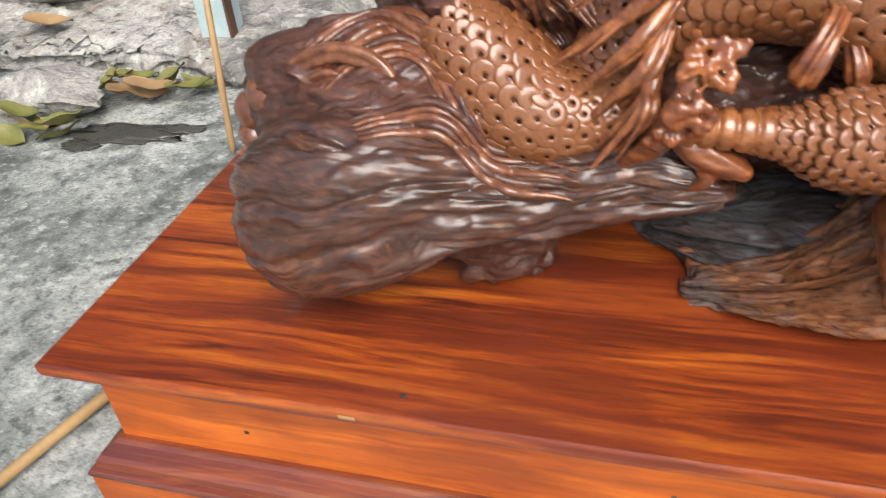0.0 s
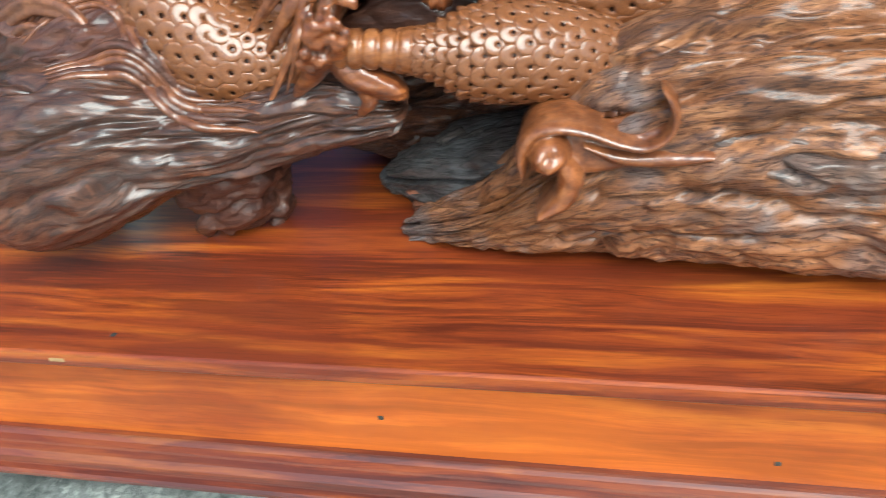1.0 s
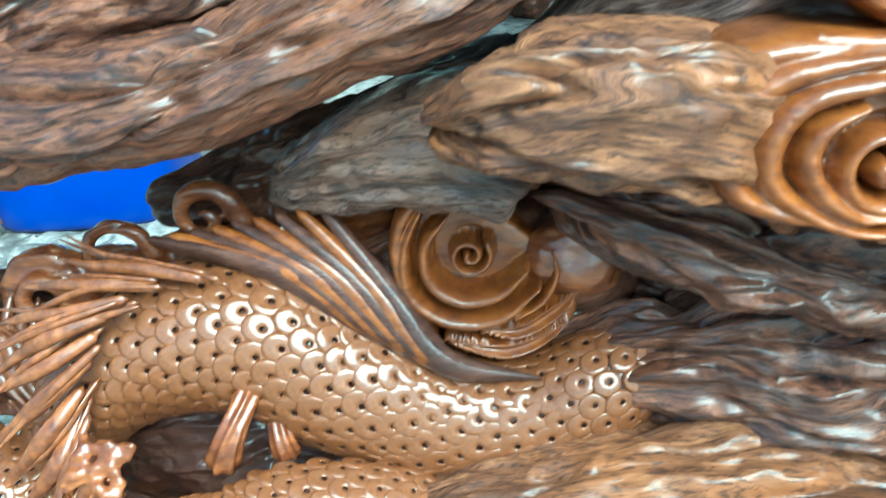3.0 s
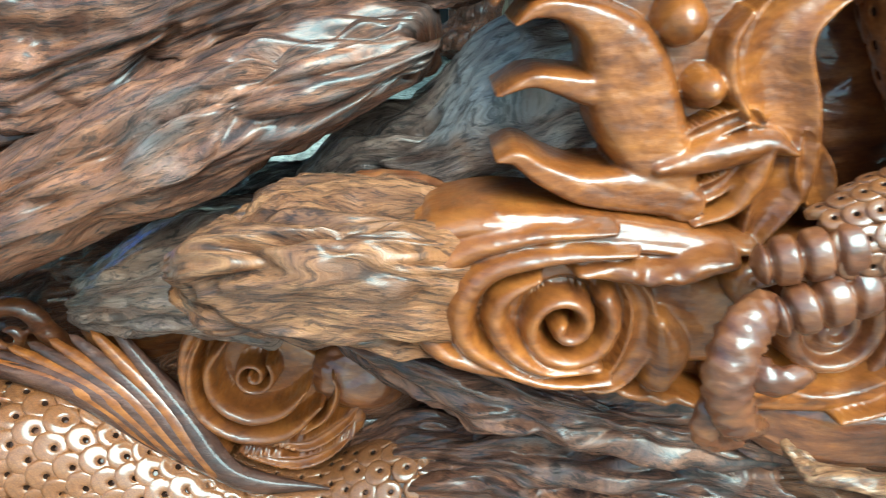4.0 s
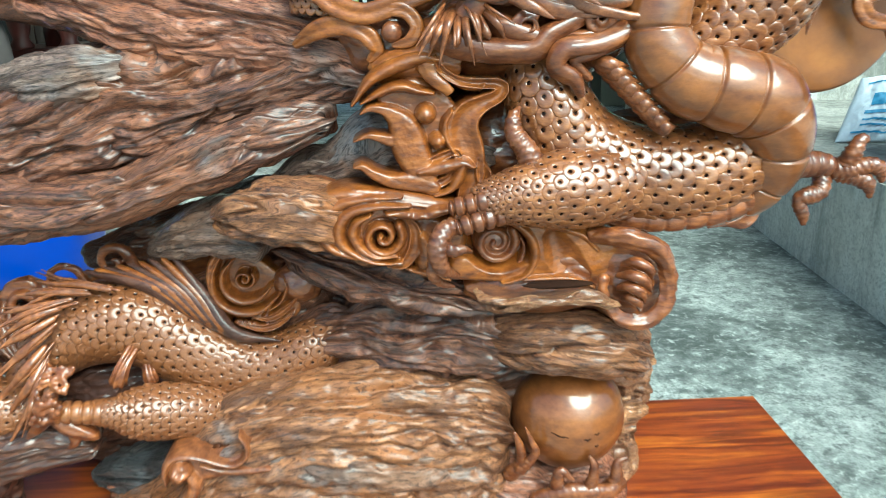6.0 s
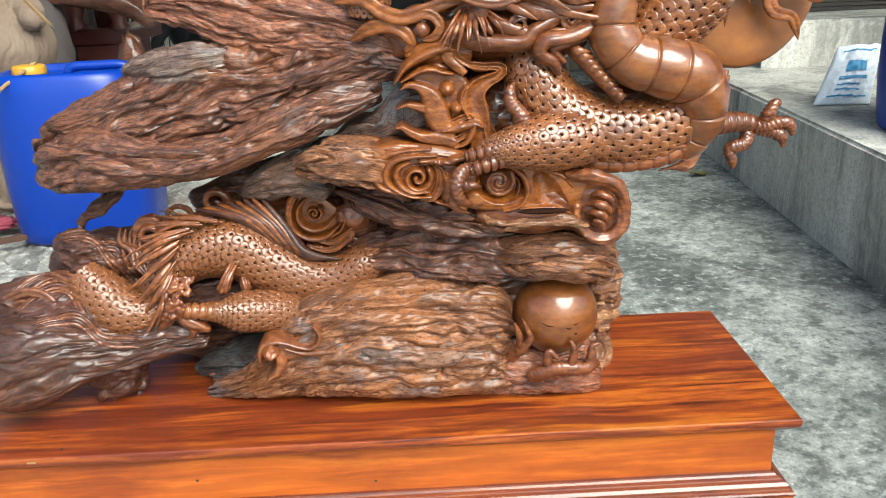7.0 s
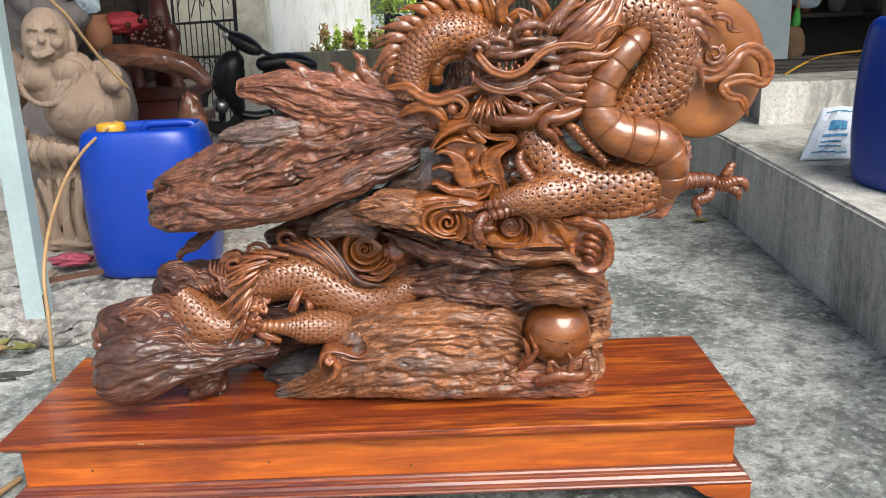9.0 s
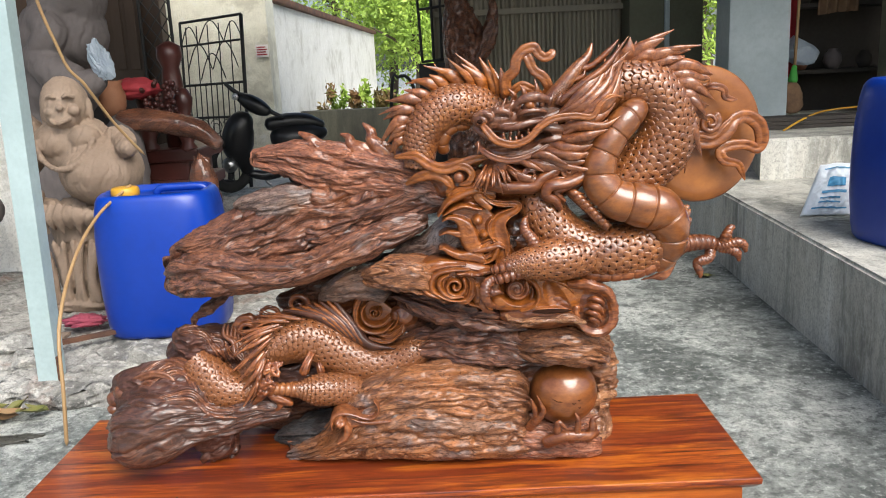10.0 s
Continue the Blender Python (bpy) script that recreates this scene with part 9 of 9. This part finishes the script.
tagged(fuse("root_stump", stump_forms, M_LOG_DARK, None, "", 0.012, 1, 85, 0.02, 75), "dark tangled root stump standing before the shutter", "root stump")

# ---- yard: gate, scooter, notice, trees ----
gate = thing("iron_gate", (-1.318, 6.4, 0.537), "open black wrought iron gate with scroll bars", "gate")
g0, g1, g2, g3 = Vector((-1.537, 6.5, 1.614)), Vector((-0.845, 6.1, 1.647)), Vector((-1.596, 6.5, 0.57)), Vector((-0.907, 6.1, 0.638))
g2.z = g3.z = 0.05
def gp(u, v):
    return g2.lerp(g3, u).lerp(g0.lerp(g1, u), v)
for a, b, r in ((gp(0, 0), gp(0, 1), 0.013), (gp(1, 0), gp(1, 1), 0.018), (gp(0, 1), gp(1, 1), 0.013), (gp(0, 0.03), gp(1, 0.03), 0.016), (gp(0, 0.3), gp(1, 0.3), 0.012), (gp(0, 0.42), gp(1, 0.42), 0.012), (gp(0, 0.62), gp(1, 0.62), 0.012), (gp(0, 0.86), gp(1, 0.86), 0.010)):
    put("rail", rod(a, b, r, 8), M_IRON, gate)
for k in range(1, 11):
    put("bar", rod(gp(k / 11, 0.03), gp(k / 11, 0.97 if k % 2 else 0.62), 0.0055, 6), M_IRON, gate)
for k in range(5):
    for v in (0.36,):
        c = gp(0.1 + 0.2 * k, v)
        d = (g1 - g0).normalized()
        ring_pts = [(*(c + d * (0.03 + 0.006 * t) * math.cos(t) + Vector((0, 0, (0.03 + 0.006 * t) * math.sin(t)))), 0.0045) for t in np.linspace(0, 9.0, 20)]
        put("scroll_bar", tube(ring_pts, 30, 6), M_IRON, gate)
for u0, u1, v0, v1 in ((0.08, 0.5, 0.70, 0.86), (0.5, 0.92, 0.70, 0.86), (0.29, 0.71, 0.64, 0.80), (0.0, 0.29, 0.86, 0.97), (0.29, 0.71, 0.86, 0.99), (0.71, 1.0, 0.86, 0.97)):
    put("arch_bar", tube([(*gp(u0 + (u1 - u0) * f, v0 + (v1 - v0) * math.sin(math.pi * f)), 0.0055) for f in np.linspace(0, 1, 9)], 24, 6), M_IRON, gate)
notice = thing("notice", (-0.876, 6.98, 1.335), "white paper notice with red print on the pillar", "notice")
nlo, nhi = Vector((-0.936, 6.985, 1.27)), Vector((-0.807, 6.985, 1.394))
part("sheet", box((nlo.x, 6.98, nlo.z), (nhi.x, 6.99, nhi.z), 0.001), M_PAPER, notice)
for k in range(4):
    z = nlo.z + (nhi.z - nlo.z) * (0.16 + 0.2 * k)
    part("print_bar", box((nlo.x + 0.012, 6.976, z), (nhi.x - 0.012 - 0.015 * (k % 2), 6.9795, z + 0.012), 0.0005), M_RED, notice, "red printed bar")

scooter = thing("scooter", (-0.658, 5.6, 0.119), "black motor scooter parked in the yard", "scooter")
for name, pts, m, n in (
    ("front_fork", [(-0.823, 5.5, 0.541, 0.031), (-0.903, 5.5, 0.347, 0.031), (-0.939, 5.5, 0.198, 0.026)], M_BIKE, 12),
    ("handlebar", [(-0.88, 5.4, 1.044, 0.015), (-0.787, 5.45, 0.953, 0.02), (-0.661, 5.5, 0.874, 0.025), (-0.523, 5.5, 0.78, 0.02), (-0.42, 5.5, 0.727, 0.015)], M_BIKE, 12),
    ("headlight_cowl", [(-0.798, 5.45, 0.94, 0.03), (-0.698, 5.45, 0.878, 0.066), (-0.597, 5.45, 0.815, 0.066), (-0.513, 5.45, 0.773, 0.03)], M_BIKE, 24),
    ("leg_shield", [(-0.707, 5.45, 0.782, 0.061), (-0.793, 5.45, 0.666, 0.122), (-0.838, 5.5, 0.492, 0.134), (-0.802, 5.55, 0.336, 0.072), (-0.787, 5.55, 0.234, 0.041)], M_BIKE, 30),
    ("seat", [(-0.615, 5.6, 0.661, 0.052), (-0.463, 5.65, 0.679, 0.072), (-0.27, 5.7, 0.677, 0.067), (-0.104, 5.75, 0.625, 0.031)], M_BIKE, 24),
    ("rear_body", [(-0.574, 5.6, 0.569, 0.072), (-0.425, 5.65, 0.538, 0.124), (-0.24, 5.7, 0.555, 0.104), (-0.083, 5.75, 0.573, 0.031)], M_BIKE, 28),
    ("footboard", [(-0.785, 5.55, 0.254, 0.036), (-0.648, 5.6, 0.221, 0.047), (-0.504, 5.65, 0.238, 0.047)], M_BIKE, 16),
    ("exhaust", [(-0.471, 5.5, 0.276, 0.031), (-0.339, 5.6, 0.277, 0.046), (-0.146, 5.7, 0.337, 0.036)], M_CHROME, 16),
    ("stand", [(-0.659, 5.6, 0.211, 0.016), (-0.633, 5.6, 0.159, 0.016), (-0.596, 5.6, 0.127, 0.016)], M_CHROME, 8),
):
    put(name, tube(pts, 40, n), m, scooter)
def wheel(c, r):
    t = np.linspace(0, 2 * math.pi, 33)
    turn = 0.9
    w = put("wheel", tube([(c[0] + r * math.cos(a) * math.cos(turn), c[1] + r * math.cos(a) * math.sin(turn), c[2] + r * math.sin(a), 0.045) for a in t], 60, 14, round_end=(0, 0)), M_RUBBER, scooter)
    put("hub", blob(c, (0.07, 0.07, 0.07), 12, 16, 0.02), M_CHROME, w)
wheel(Vector((-0.911, 5.45, 0.343)), 0.20)
wheel(Vector((-0.287, 5.75, 0.277)), 0.20)
put("mirror", blob((-0.797, 5.4, 0.923), (0.03, 0.012, 0.03), 12, 14, 0.03), M_CHROME, scooter)

second_gate = thing("iron_gate", (0.87, 5.9, 0.782), "dark iron gate leaf beside the shutter", "gate")
for a, b in (((0.78, 5.9, 1.678), (0.801, 5.9, 1.128)), ((0.775, 5.9, 1.591), (1.029, 5.9, 1.617)), ((0.801, 5.9, 1.138), (1.017, 5.9, 1.157)), ((0.9, 5.9, 1.672), (0.904, 5.9, 1.143)), ((0.981, 5.9, 1.668), (0.976, 5.9, 1.149))):
    put("bar", rod(a, b, 0.012, 8), M_IRON, second_gate)
lo, hi = Vector((0.766, 5.92, 0.684)), Vector((1.067, 5.92, 1.125))
part("panel", box((lo.x, 5.90, 0.0), (hi.x, 5.94, hi.z), 0.004), M_IRON, second_gate)
rail_chair = tagged(put("iron_hoop", tube([(0.42, 6.2, 0.0, 0.013), (0.495, 6.2, 0.945, 0.016), (0.552, 6.2, 1.01, 0.016), (0.648, 6.2, 1, 0.016), (0.711, 6.2, 0.787, 0.016), (0.72, 6.2, 0.0, 0.013)], 60, 8), M_IRON), "dark iron hoop of a chair back", "chair part")


def foliage(name, centre, size, n, leaf_size, material, seed):
    """Many small bent leaves scattered in clumps."""
    rng = np.random.default_rng(seed)
    clumps = rng.normal(0, 0.42, (max(6, n // 60), 3)).clip(-1, 1)
    c = clumps[rng.integers(0, len(clumps), n)] + rng.normal(0, 0.13, (n, 3))
    p = np.array(centre) + c * np.array(size)
    u = rng.normal(size=(n, 3)); u /= np.linalg.norm(u, axis=1)[:, None]
    v = np.cross(u, rng.normal(size=(n, 3))); v /= np.linalg.norm(v, axis=1)[:, None]
    L = leaf_size * rng.uniform(0.6, 1.3, (n, 1))
    quads = np.stack([p - u * L, p + v * L * 0.35, p + u * L, p - v * L * 0.35], 1).reshape(-1, 3)
    return quads, [(4 * i, 4 * i + 1, 4 * i + 2, 4 * i + 3) for i in range(n)], None


def tree(at, height, spread, seed, n):
    ob = thing("tree", at, "leafy green tree in sunlight beyond the yard wall", "tree", "trees beyond the yard")
    x, y, z = at
    put("trunk", tube([(x, y, z, 0.16), (x + 0.1, y, z + height * 0.3, 0.13), (x - 0.05, y, z + height * 0.6, 0.09), (x + 0.1, y, z + height * 0.9, 0.03)], 40, 14, bark(0.15, 2, 2, seed)), M_BARK, ob)
    rng = random.Random(seed)
    for k in range(7):
        a, h = rng.uniform(0, 6.28), height * rng.uniform(0.35, 0.8)
        put("limb", tube([(x, y, z + h, 0.06), (x + 0.5 * spread * math.cos(a), y + 0.5 * spread * math.sin(a), z + h + 0.4, 0.035), (x + spread * math.cos(a), y + spread * math.sin(a), z + h + 0.7, 0.01)], 14, 8), M_BARK, ob)
    tagged(put("crown", foliage("crown", (x, y, z + height * 0.72), (spread, spread, height * 0.5), n, 0.075, M_GREEN, seed), M_GREEN, ob, smooth=False), "", kind="stuff")


tree((0.35, 19.0, 0), 3.6, 1.5, 3, 12000)
tree((-0.5, 22.0, 0), 4.6, 1.8, 4, 12000)
tree((1.6, 20.0, 0), 4.0, 1.7, 5, 12000)
tree((5.5, 13.0, 0), 3.0, 1.3, 6, 5200)
tree((-2.2, 24.0, 0), 6.0, 2.2, 7, 9000)
for k in range(7):
    f = k / 6
    c = Vector((-0.52, 9.0, 0.75)).lerp(Vector((0.5, 9.6, 0.85)), f)
    shrub = thing("potted_shrub", (c.x, c.y, 0), "small reddish-green potted shrub along the wall", "shrub", "shrubs along the yard wall")
    put("pot", lathe([(0.10, 0), (0.14, 0.25), (0.15, 0.28), (0.12, 0.28)], 20, (c.x, c.y, 0)), M_CARDBOARD, shrub)
    put("foliage", foliage("foliage", (c.x, c.y, 0.58), (0.20, 0.20, 0.42), 420, 0.05, M_GREEN, 40 + k), M_GREEN if k % 2 else M_SHRUB, shrub, smooth=False)
